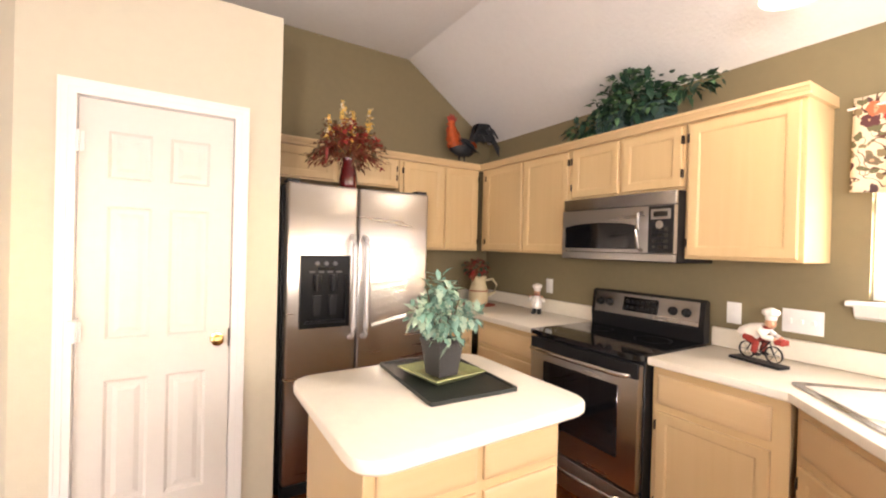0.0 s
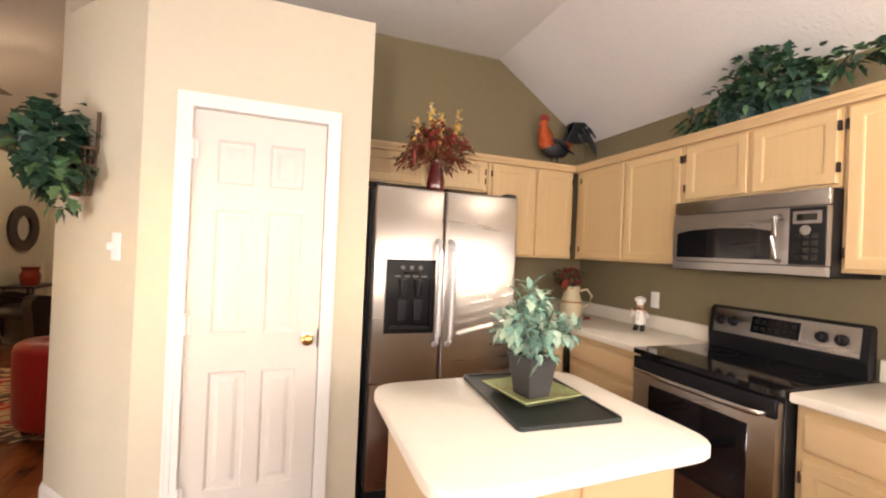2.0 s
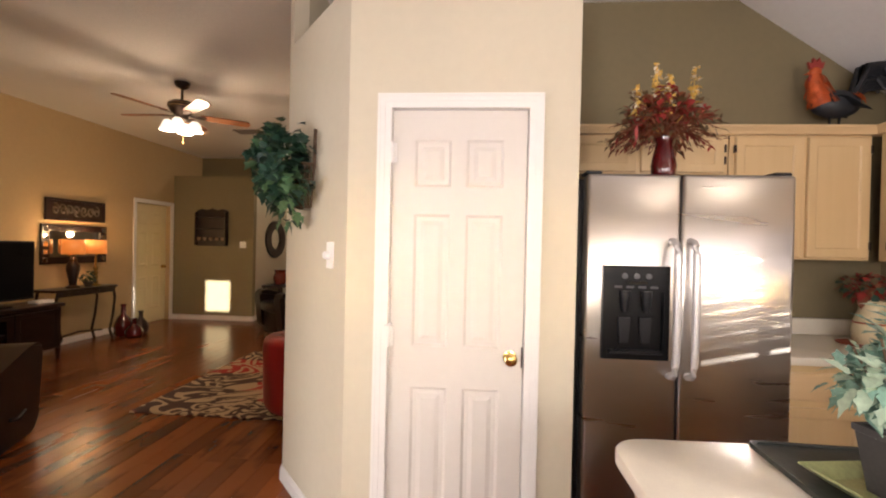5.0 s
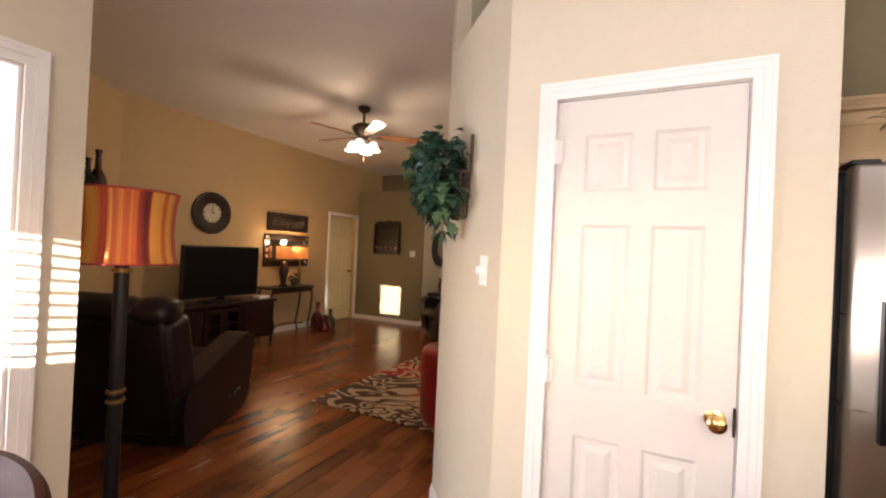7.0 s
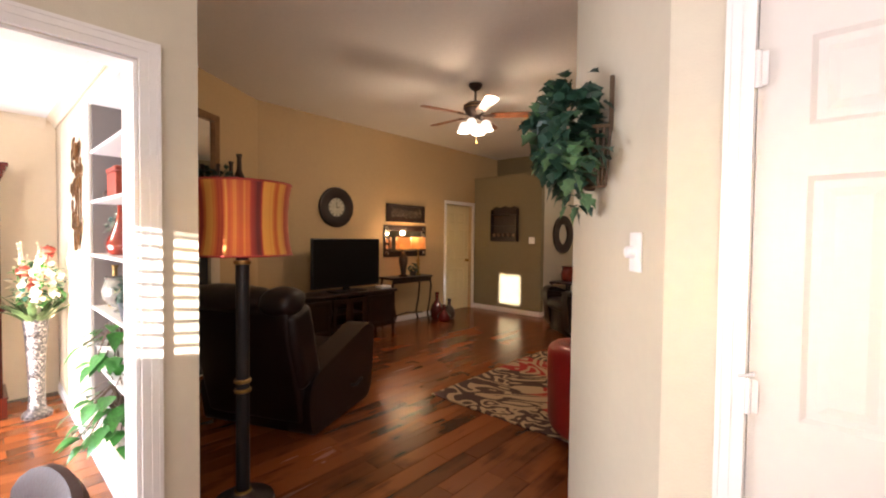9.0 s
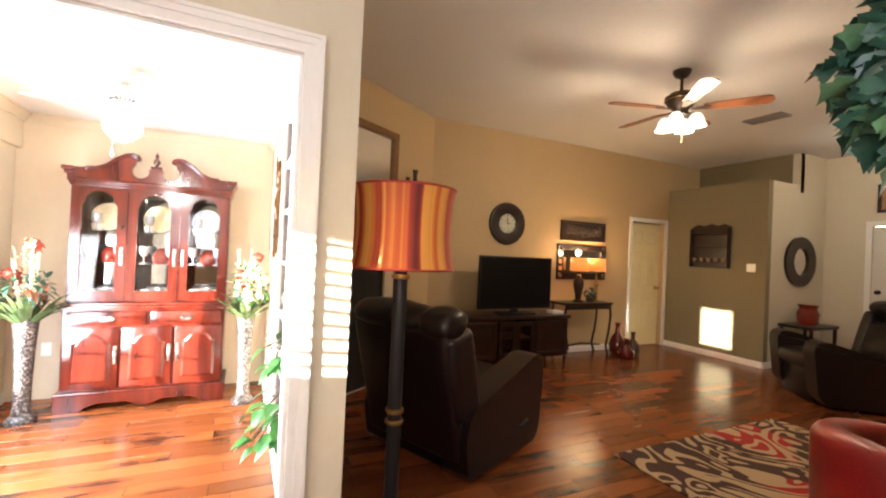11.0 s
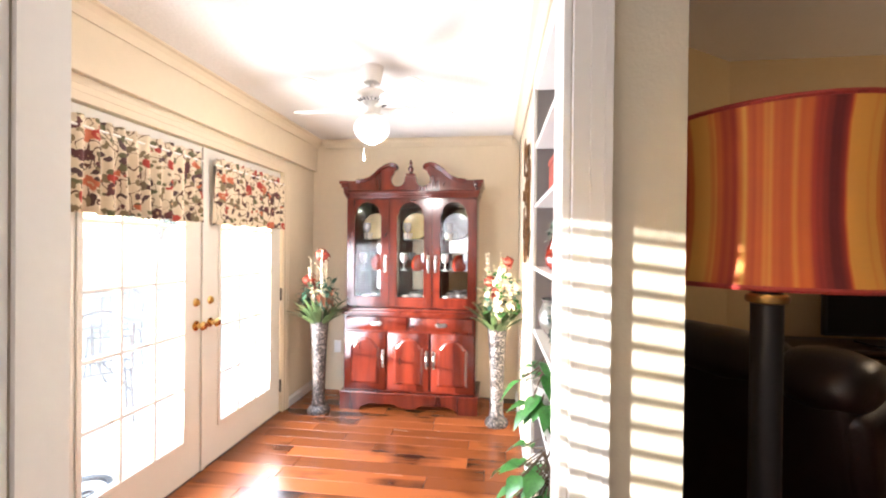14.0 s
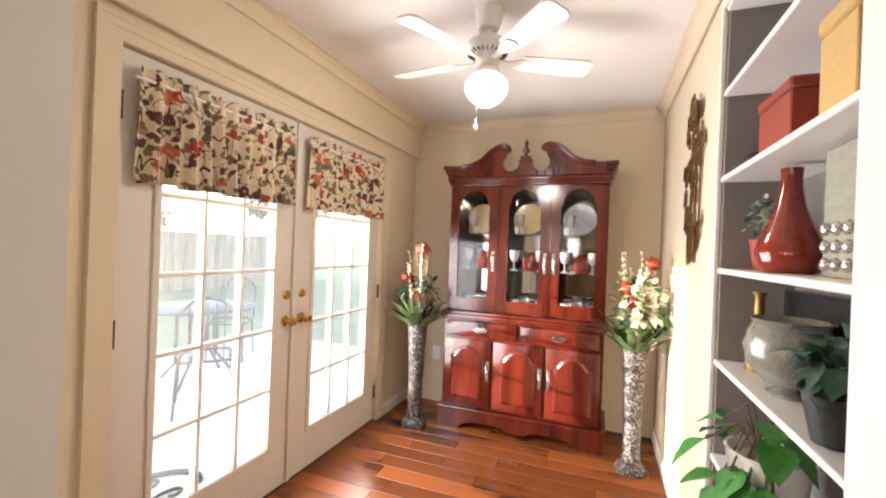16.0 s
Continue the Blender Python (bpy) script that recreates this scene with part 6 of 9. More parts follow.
# ---- living room ----
def recliner(at, rz, label, mat=None, wide=0.92):
    mat = mat or LEATHER
    t = thing("recliner", label, "armchair", at, rz)
    w = wide / 2
    bm = B()
    box(bm, -w + 0.14, w - 0.14, -0.36, 0.44, 0.0, 0.34, 0.03, 2)
    part("base", bm, mat, t)
    bm = B()
    box(bm, -w + 0.15, w - 0.15, -0.25, 0.50, 0.33, 0.50, 0.06, 4)
    part("seat_cushion", bm, mat, t)
    for s in (-1, 1):
        bm = B()
        o = [(-0.42, 0.03), (0.40, 0.03), (0.47, 0.12), (0.50, 0.42), (0.52, 0.58), (0.48, 0.66), (0.38, 0.665), (0.05, 0.57), (-0.30, 0.47), (-0.42, 0.42), (-0.46, 0.28)]
        lo, hi = sorted((s * w, s * (w - 0.20)))
        prism(bm, rounded(o, [0.05] * len(o), 4), lo, hi, "x")
        bmesh.ops.bevel(bm, geom=[e for e in bm.edges if len(e.link_faces) == 2 and e.calc_face_angle(0) > 1.0], offset=0.05, segments=4, affect="EDGES")
        part("armrest", bm, mat, t)
    m = Matrix.Translation((0, -0.38, 0.28)) @ Matrix.Rotation(radians(14), 4, "X")

    def padded(x0, x1, y0, y1, z0, z1, bevel, puff):
        """A stuffed leather pad: rounded edges and a swollen middle, slightly creased."""
        pb = B()
        box(pb, x0, x1, y0, y1, z0, z1, bevel, 4)
        bmesh.ops.subdivide_edges(pb, edges=[e for e in pb.edges if e.calc_length() > 0.12], cuts=5, use_grid_fill=True)
        cx, cy, cz = (x0 + x1) / 2, (y0 + y1) / 2, (z0 + z1) / 2
        for v in pb.verts:
            u, q = (v.co.x - cx) / (x1 - x0) * 2, (v.co.z - cz) / (z1 - z0) * 2
            k = max(0, 1 - u * u) * max(0, 1 - q * q)
            v.co.y += (1 if v.co.y > cy else -1) * puff * k + 0.006 * noise.noise(v.co * 9)
            v.co.z += 0.005 * noise.noise(v.co * 7 + Vector((3, 1, 4)))
        bmesh.ops.transform(pb, matrix=m, verts=pb.verts)
        return pb
    part("backrest", padded(-w + 0.05, w - 0.05, -0.10, 0.02, -0.16, 0.70, 0.045, 0.012), mat, t)
    part("back_cushion", padded(-w + 0.13, w - 0.13, 0.01, 0.14, 0.10, 0.56, 0.06, 0.025), mat, t)
    for s in (-1, 1):
        lo, hi = sorted((s * (w - 0.16), s * (w - 0.02)))
        part("side_wing", padded(lo, hi, -0.085, 0.15, 0.10, 0.66, 0.05, 0.008), mat, t)
    lobes = ((-w + 0.03, w - 0.26), (w - 0.27, w - 0.03))
    for x0, x1 in lobes:
        bm = B()
        n, seg = 12, 16
        rings = []
        for i in range(n + 1):
            u = i / n
            fat = 0.55 + 0.45 * math.sin(math.pi * min(max(u, 0.0), 1.0)) ** 0.35
            ring = []
            for k in range(seg):
                a = 2 * math.pi * k / seg
                c = Vector((x0 + (x1 - x0) * u, 0.01 + 0.135 * fat * math.cos(a), 0.715 + 0.095 * fat * math.sin(a)))
                c += Vector((0, 0.006, 0.006)) * noise.noise(c * 11)
                ring.append(bm.verts.new(m @ c))
            rings.append(ring)
        for a, b in zip(rings, rings[1:]):
            for k in range(seg):
                bm.faces.new((a[k], a[(k + 1) % seg], b[(k + 1) % seg], b[k]))
        bm.faces.new(rings[0])
        bm.faces.new(rings[-1])
        part("head_roll", bm, mat, t, "overstuffed leather head roll")
    bm = B()
    tube(bm, [(w + 0.005, 0.10, 0.22), (w + 0.03, 0.14, 0.21), (w + 0.035, 0.22, 0.24)], 0.014, 8)
    part("lever", bm, BLACK, t)
    return t


recliner((-4.10, 4.95, 0), 25, "dark brown leather recliner with its back to the kitchen", wide=0.93)
recliner((-3.55, 9.40, 0), 140, "dark brown leather recliner beside the rug")

# red armchair
ra = thing("armchair", "red leather tub armchair with a rounded back", "armchair", (-1.98, 6.17, 0.013), -25)
bm = B()
# a padded section with a full round top, swept round the seat
section = [(0.30, 0.10), (0.42, 0.10), (0.435, 0.14), (0.445, 0.55)]
section += [(0.37 + 0.075 * math.cos(math.pi * k / 8), 0.62 + 0.075 * math.sin(math.pi * k / 8)) for k in range(9)] + [(0.295, 0.55)]
sweep = []
for i in range(25):
    a = radians(-200 + i * 220 / 24)
    low = 1 - 0.10 * abs(i - 12) / 12
    sweep.append([bm.verts.new((r * math.cos(a), r * math.sin(a), z * low)) for r, z in section])
for p, q in zip(sweep, sweep[1:]):
    for k in range(len(section)):
        bm.faces.new((p[k], p[(k + 1) % len(section)], q[(k + 1) % len(section)], q[k]))
bm.faces.new(sweep[0])
bm.faces.new(sweep[-1])
part("backrest", bm, REDLEATHER, ra)
bm = B()
lathe(bm, [(0.28, 0.12), (0.30, 0.2), (0.30, 0.36), (0.27, 0.41), (0.05, 0.425)], 28, (0, 0.03, 0))
part("seat", bm, REDLEATHER, ra)
for x, y in ((-0.28, -0.24), (0.28, -0.24), (-0.26, 0.24), (0.26, 0.24)):
    bm = B()
    lathe(bm, [(0.018, 0), (0.028, 0.11)], 12, (x, y, 0))
    part("leg", bm, DARKWOOD, ra)

# floor lamp
fl = thing("floor_lamp", "lit floor lamp with a striped red and gold shade", "floor lamp", (-3.16, 4.155, 0))
bm = B()
lathe(bm, [(0.15, 0), (0.155, 0.012), (0.15, 0.03), (0.10, 0.042), (0.055, 0.055), (0.04, 0.08)], 32)
part("base", bm, DARKMETAL, fl)
bm = B()
seg = 16
lathe(bm, [(0.033, 0.07), (0.033, 0.60), (0.033, 1.27), (0.030, 1.30)], seg)
part("pole", bm, BLACK, fl, "dark square-cut column")
for z in (0.075, 0.61, 0.66, 1.275):
    bm = B()
    lathe(bm, [(0.034, z - 0.012), (0.042, z - 0.008), (0.044, z), (0.042, z + 0.008), (0.034, z + 0.012)], 20)
    part("collar", bm, GOLDTRIM, fl, "old gold collar")
bm = B()
lathe(bm, [(0.236, 1.312), (0.243, 1.316), (0.230, 1.37), (0.221, 1.45), (0.221, 1.53), (0.228, 1.62), (0.240, 1.676), (0.236, 1.680), (0.222, 1.62), (0.214, 1.49), (0.222, 1.37)], 48, cap=False)
shade = part("shade", bm, SHADE_STRIPE, fl, "striped red, orange and gold cloth shade")
for z, r in ((1.315, 0.240), (1.676, 0.237)):
    bm = B()
    ring = [(r * math.cos(2 * math.pi * k / 48), r * math.sin(2 * math.pi * k / 48), z) for k in range(49)]
    tube(bm, ring, 0.006, 6)
    part("shade_trim", bm, REDF, shade, "dark red trim")
bm = B()
blob(bm, (0, 0, 1.46), (0.03, 0.03, 0.045))
tube(bm, [(0, 0, 1.30), (0, 0, 1.42)], 0.012, 8)
part("bulb", bm, glow("lamp_bulb", (1.0, 0.62, 0.28), 0.9), fl)

# television and its cabinet
tvs = thing("tv_cabinet", "dark stained wooden television cabinet", "tv cabinet", (-5.75, 6.52, 0), 90)
bm = B()
box(bm, -0.83, 0.83, -0.24, 0.24, 0.62, 0.66, 0.008, 2)
part("top", bm, DARKWOOD, tvs)
bm = B()
box(bm, -0.80, -0.26, -0.215, 0.22, 0.14, 0.618, 0.003)
box(bm, 0.26, 0.80, -0.215, 0.22, 0.14, 0.618, 0.003)
box(bm, -0.26, 0.26, 0.18, 0.22, 0.14, 0.618)
box(bm, -0.26, 0.26, -0.21, 0.18, 0.14, 0.17)
box(bm, -0.26, 0.26, -0.21, 0.18, 0.37, 0.39)
part("carcass", bm, DARKWOOD, tvs)
for x in (-0.77, 0.29):
    ob = part("cabinet_door", cab_front(0.48, 0.43, DARKWOOD), DARKWOOD, tvs)
    ob.location = (x, -0.236, 0.165)
    bm = B()
    blob(bm, (0.44 if x < 0 else 0.04, -0.012, 0.22), (0.012, 0.012, 0.012))
    part("knob", bm, DARKMETAL, ob)
for x0, x1 in ((-0.255, -0.003), (0.003, 0.255)):
    bm = B()
    ring_prism(bm, [(x0, 0.165), (x1, 0.165), (x1, 0.595), (x0, 0.595)], [(x0 + 0.05, 0.215), (x1 - 0.05, 0.215), (x1 - 0.05, 0.545), (x0 + 0.05, 0.545)], -0.236, -0.216)
    d = part("glazed_door", bm, DARKWOOD, tvs, smooth=False)
    bm = B()
    box(bm, x0 + 0.05, x1 - 0.05, -0.228, -0.224, 0.215, 0.545)
    part("pane", bm, CABGLASS, d, smooth=False)
for x in (-0.78, 0.78):
    for y in (-0.2, 0.2):
        bm = B()
        tube(bm, [(x, y, 0.14), (x, y, 0)], 0.03, 8, 0.02)
        part("leg", bm, DARKWOOD, tvs)
tv = thing("television", "black flat-screen television, switched off", "television", (-5.74, 6.63, 0.661), 90)
bm = B()
box(bm, -0.545, 0.545, -0.02, 0.03, 0.06, 0.72, 0.008, 2)
part("housing", bm, BLACK, tv)
bm = B()
box(bm, -0.525, 0.525, -0.0225, -0.018, 0.085, 0.70)
part("screen", bm, JET, tv, "dark glossy screen")
bm = B()
prism(bm, rounded([(-0.26, -0.12), (0.26, -0.12), (0.26, 0.12), (-0.26, 0.12)], [0.05] * 4), 0, 0.015, "z")
box(bm, -0.05, 0.05, 0.0, 0.03, 0.014, 0.08, 0.004)
part("stand", bm, BLACK, tv)

# clock
ck = thing("wall_clock", "round dark wall clock with a pale dial", "clock", (XL + 0.003, 6.72, 1.825), 90)
R90 = Matrix.Rotation(radians(90), 4, "X")
bm = B()
lathe(bm, [(0.285, 0), (0.29, 0.015), (0.28, 0.035), (0.25, 0.04), (0.16, 0.03), (0.13, 0.02)], 40, m=R90, cap=False)
part("rim", bm, DARKWOOD, ck, "wide dark wooden rim")
bm = B()
lathe(bm, [(0.135, 0), (0.135, 0.018), (0.01, 0.018)], 32, m=R90)
part("dial", bm, TEXTILE, ck, "pale weathered dial")
bm = B()
box(bm, -0.004, 0.004, -0.024, -0.02, -0.02, 0.07)
box(bm, -0.004, 0.05, -0.024, -0.02, -0.004, 0.004)
part("pointer", bm, BLACK, ck)
for k in range(12):
    a = k * math.pi / 6
    bm = B()
    box(bm, -0.005, 0.005, -0.022, -0.018, 0.1, 0.122, m=Matrix.Rotation(a, 4, "Y"))
    part("hour_mark", bm, BLACK, ck)

# carved panel and mirror over the console
cpn = thing("carved_wall_panel", "dark carved wooden wall panel with scrollwork", "wall art", (XL + 0.003, 8.09, 1.80), 90)
bm = B()
ring_prism(bm, [(-0.43, -0.145), (0.43, -0.145), (0.43, 0.145), (-0.43, 0.145)], [(-0.40, -0.115), (0.40, -0.115), (0.40, 0.115), (-0.40, 0.115)], -0.03, 0)
box(bm, -0.40, 0.40, -0.012, -0.002, -0.115, 0.115)
part("frame", bm, DARKWOOD, cpn)
bm = B()
for k in range(7):
    c = -0.3 + k * 0.1
    pts = [(c + (0.015 + 0.0022 * i) * math.cos(i * 0.55 + k), -0.018, (0.015 + 0.0045 * i) * math.sin(i * 0.55 + k)) for i in range(16)]
    tube(bm, pts, 0.007, 6)
part("scrollwork", bm, material("worn_silver_leaf", (0.12, 0.10, 0.08), 0.4, metal=0.4, vary=0.5), cpn, "worn silver scrolls")
mr = thing("wall_mirror", "rectangular mirror in a dark tiled frame", "mirror", (XL + 0.003, 8.08, 1.34), 90)
bm = B()
ring_prism(bm, [(-0.47, -0.26), (0.47, -0.26), (0.47, 0.26), (-0.47, 0.26)], [(-0.37, -0.17), (0.37, -0.17), (0.37, 0.17), (-0.37, 0.17)], -0.028, 0)
part("frame", bm, DARKWOOD, mr, smooth=False)
bm = B()
box(bm, -0.37, 0.37, -0.012, -0.006, -0.17, 0.17)
part("mirror_glass", bm, SMOKED, mr)
for sx in (-1, 1):
    for k in range(5):
        bm = B()
        box(bm, sx * 0.42 - 0.028, sx * 0.42 + 0.028, -0.032, -0.027, -0.2 + k * 0.1 - 0.03, -0.2 + k * 0.1 + 0.03, 0.003)
        part("frame_tile", bm, MIRROR, mr)

cs = thing("console_table", "dark metal console table with curved legs", "console table", (-5.93, 7.93, 0), 90)
bm = B()
prism(bm, rounded([(-0.46, -0.17), (0.46, -0.17), (0.46, 0.17), (-0.46, 0.17)], [0.06, 0.06, 0, 0]), 0.745, 0.775, "z")
part("top", bm, DARKMETAL, cs)
bm = B()
box(bm, -0.42, 0.42, -0.145, -0.13, 0.68, 0.744, 0.003)
for k in range(8):
    pts = [(-0.37 + k * 0.105 + 0.035 * math.cos(i * 0.6), -0.15, 0.712 + 0.022 * math.sin(i * 0.6)) for i in range(11)]
    tube(bm, pts, 0.005, 5)
part("apron", bm, DARKMETAL, cs)
for x in (-0.40, 0.40):
    for y in (-0.13, 0.14):
        bm = B()
        s = 1 if x > 0 else -1
        tube(bm, [(x, y, 0.745), (x + s * 0.03, y, 0.6), (x, y, 0.35), (x - s * 0.05, y, 0.15), (x + s * 0.0, y, 0)], 0.016, 8)
        part("leg", bm, DARKMETAL, cs)
bm = B()
tube(bm, [(-0.36, 0, 0.14), (0, 0, 0.18), (0.36, 0, 0.14)], 0.012, 8)
part("stretcher", bm, DARKMETAL, cs)


def table_lamp(at, urn):
    t = thing("table_lamp", "lit table lamp with a dark urn base and amber shade" if urn else "lit table lamp with a beaded stem and amber shade", "table lamp", at, group="lamps on the console")
    bm = B()
    if urn:
        lathe(bm, [(0.07, 0), (0.075, 0.02), (0.04, 0.04), (0.05, 0.12), (0.075, 0.24), (0.07, 0.30), (0.035, 0.35), (0.045, 0.37), (0.015, 0.40), (0.012, 0.47)], 20)
        part("base", bm, DARKMETAL, t)
    else:
        lathe(bm, [(0.06, 0), (0.06, 0.015), (0.02, 0.03), (0.035, 0.06), (0.02, 0.09), (0.035, 0.12), (0.02, 0.15), (0.035, 0.18), (0.02, 0.21), (0.035, 0.24), (0.015, 0.28), (0.012, 0.47)], 18)
        part("base", bm, GOLDTRIM, t)
    bm = B()
    lathe(bm, [(0.125, 0.44), (0.12, 0.63)], 28, cap=False)
    ob = part("shade", bm, SHADE_GLOW, t, "glowing amber drum shade")
    md = ob.modifiers.new("thick", "SOLIDIFY")
    md.thickness = 0.003
    bulb("lamp_light", (at[0], at[1], at[2] + 0.70), 0.42, (1.0, 0.62, 0.26))
    return t


table_lamp((-5.90, 7.82, 0.776), True)
table_lamp((-5.94, 8.19, 0.776), False)
rnd = random.Random(31)
sp = thing("potted_plant", "small green potted plant on the console table", "potted plant", (-5.88, 8.02, 0.776))
bm = B()
lathe(bm, [(0.04, 0), (0.06, 0.07), (0.055, 0.07)], 16)
part("pot", bm, POTGREY, sp)
bm = B()
tuft(bm, rnd, (0, 0, 0.13), (0.11, 0.11, 0.07), 70, 0.05, (0,), 0.4)
part("foliage", bm, IVY, sp)


def bottle(at, prof, mat, name="floor_vase", label="dark red glazed bottle vase on the floor"):
    t = thing(name, label, "vase", at, group="bottle vases")
    bm = B()
    lathe(bm, prof, 22)
    part("vase_body", bm, mat, t)
    return t


BOT = [(0.08, 0), (0.11, 0.04), (0.12, 0.14), (0.09, 0.24), (0.035, 0.32), (0.03, 0.42), (0.042, 0.46), (0.036, 0.46), (0.025, 0.42)]
bottle((-5.86, 8.58, 0), BOT, REDGLASS)
bottle((-5.70, 8.72, 0), [(r * 0.9, z * 0.75) for r, z in BOT], DARKMETAL, label="small dark bronze bottle vase on the floor")
bottle((-5.62, 8.50, 0), [(r * 1.0, z * 0.6) for r, z in BOT], REDGLASS, label="squat dark red bottle vase on the floor")

# display rack on the far wall
rk = thing("wall_rack", "dark wooden wall rack with a scalloped top", "wall rack", (-5.40, YN - 0.002, 1.67))
bm = B()
prism(bm, [(-0.29, -0.33), (0.29, -0.33), (0.29, 0.30), (0.2, 0.34), (0.1, 0.31), (0, 0.35), (-0.1, 0.31), (-0.2, 0.34), (-0.29, 0.30)], -0.02, 0)
part("back_board", bm, DARKWOOD, rk, smooth=False)
for z in (-0.26, -0.03, 0.18):
    bm = B()
    box(bm, -0.28, 0.28, -0.09, -0.02, z, z + 0.02, 0.003)
    part("shelf", bm, DARKWOOD, rk)
for x in (-0.285, 0.27):
    bm = B()
    box(bm, x, x + 0.018, -0.095, -0.02, -0.32, 0.27, 0.003)
    part("side", bm, DARKWOOD, rk)
for k in range(5):
    bm = B()
    x = -0.22 + k * 0.11
    lathe(bm, [(0.018, 0), (0.032, 0.03), (0.034, 0.06), (0.03, 0.06)], 14, (x, -0.055, -0.238))
    part("cup", bm, material("glazed_cup", (0.30, 0.20, 0.13), 0.2, vary=0.3) if k == 0 else bpy.data.materials["glazed_cup"], rk)
wall_plate((-4.83, YN - 0.0005, 1.37), 0, "switch", 2)

# oval mirror in the hall
om = thing("oval_mirror", "oval mirror in a wide dark woven frame", "mirror", (-4.638, 10.80, 1.49), 90)
bm = B()
N = 40
o = [(0.40 * math.cos(2 * math.pi * k / N), 0.36 * math.sin(2 * math.pi * k / N)) for k in range(N)]
i = [(0.20 * math.cos(2 * math.pi * k / N), 0.20 * math.sin(2 * math.pi * k / N)) for k in range(N)]
ring_prism(bm, o, i, -0.035, 0)
part("frame", bm, DARKWOOD, om)
bm = B()
prism(bm, i, -0.012, -0.004)
part("mirror_glass", bm, MIRROR, om)

# things by the entry
at = thing("side_table", "small dark wooden side table in the hall", "side table", (-4.42, 10.62, 0))
bm = B()
box(bm, -0.2, 0.2, -0.35, 0.35, 0.58, 0.62, 0.006)
part("tabletop", bm, DARKWOOD, at)
for x in (-0.17, 0.17):
    for y in (-0.31, 0.31):
        bm = B()
        tube(bm, [(x, y, 0.58), (x, y, 0)], 0.022, 8)
        part("leg", bm, DARKWOOD, at)
bottle((-4.42, 10.60, 0.621), [(0.09, 0), (0.12, 0.05), (0.13, 0.15), (0.10, 0.22), (0.12, 0.28), (0.10, 0.28)], REDGLAZE, label="dark red glazed jar on the hall table")
ap = thing("framed_picture", "brown framed picture above the entry door", "picture", (-3.65, 11.495, 2.42))
bm = B()
ring_prism(bm, [(-0.40, -0.2), (0.40, -0.2), (0.40, 0.2), (-0.40, 0.2)], [(-0.36, -0.16), (0.36, -0.16), (0.36, 0.16), (-0.36, 0.16)], -0.025, 0)
part("frame", bm, DARKWOOD, ap)
bm = B()
box(bm, -0.36, 0.36, -0.012, -0.004, -0.16, 0.16)
part("canvas", bm, material("picture_print", (0.38, 0.20, 0.10), 0.7, vary=0.6, scale=5), ap)

# rug
bm = B()
box(bm, -0.85, 0.85, -1.0, 1.0, 0, 0.012, 0.004)
rug = solo("area_rug", bm, RUG, "brown, cream and red area rug with scrolling leaves", "rug")
rug.location = (-2.65, 6.95, 0.001)

# chimney breast: mantel, firebox and mirror, in axes along the diagonal
DA = Vector((-5.0 - XL, 3.872 - 5.59, 0))
RZ = math.degrees(math.atan2(DA.y, DA.x)) + 180
MID = ((XL - 5.0) / 2, (5.59 + 3.872) / 2)
fp = thing("fireplace", "fireplace with a dark firebox and pale mantel shelf", "fireplace", (MID[0], MID[1], 0), RZ)
bm = B()
ring_prism(bm, [(-1.0, 0), (0.24, 0), (0.24, 1.60), (-1.0, 1.60)], [(-0.86, 0.001), (0.10, 0.001), (0.10, 1.25), (-0.86, 1.25)], -0.06, -0.002)
part("surround", bm, BEIGE, fp, smooth=False)
bm = B()
box(bm, -0.86, 0.10, -0.03, -0.004, 0.0, 1.25)
part("firebox", bm, BLACK, fp, "black firebox")
bm = B()
prism(bm, [(-0.004, 1.61), (-0.10, 1.61), (-0.14, 1.66), (-0.20, 1.68), (-0.20, 1.72), (-0.004, 1.72)], -1.0, 0.62, "x")
part("mantel_shelf", bm, BEIGE, fp, smooth=False)
mm = thing("leaning_mirror", "large mirror in a dark frame above the mantel", "mirror", (MID[0], MID[1], 1.722), RZ)
bm = B()
ring_prism(bm, [(-0.86, 0.0), (0.26, 0.0), (0.26, 0.93), (-0.86, 0.93)], [(-0.79, 0.07), (0.19, 0.07), (0.19, 0.86), (-0.79, 0.86)], -0.05, -0.003)
part("frame", bm, BRONZEART, mm, "bronze-brown frame", smooth=False)
bm = B()
box(bm, -0.79, 0.19, -0.02, -0.008, 0.07, 0.86)
part("mirror_glass", bm, MIRROR, mm)
rnd = random.Random(17)
RM = Matrix.Translation((MID[0], MID[1], 1.721)) @ Matrix.Rotation(radians(RZ), 4, "Z")
for x, k in ((0.50, 0.98), (0.36, 0.8), (0.15, 0.7), (-0.5, 0.8)):
    p = RM @ Vector((x, -0.11, 0))
    bottle(tuple(p), [(r * 0.8 * k, z * 1.3 * k) for r, z in BOT], DARKMETAL, "mantel_vase", "dark bronze bottle vase on the mantel")
gl = thing("mantel_greenery", "trailing dark greenery on the mantel", "artificial plant", tuple(RM @ Vector((0.22, -0.12, 0))), RZ)
bm = B()
tuft(bm, rnd, (0, 0, 0.22), (0.30, 0.07, 0.20), 150, 0.07, (0,), 0.4)
tuft(bm, rnd, (0.05, 0, 0.05), (0.3, 0.07, 0.05), 60, 0.07, (0,), 0.4)
part("foliage", bm, IVY, gl)


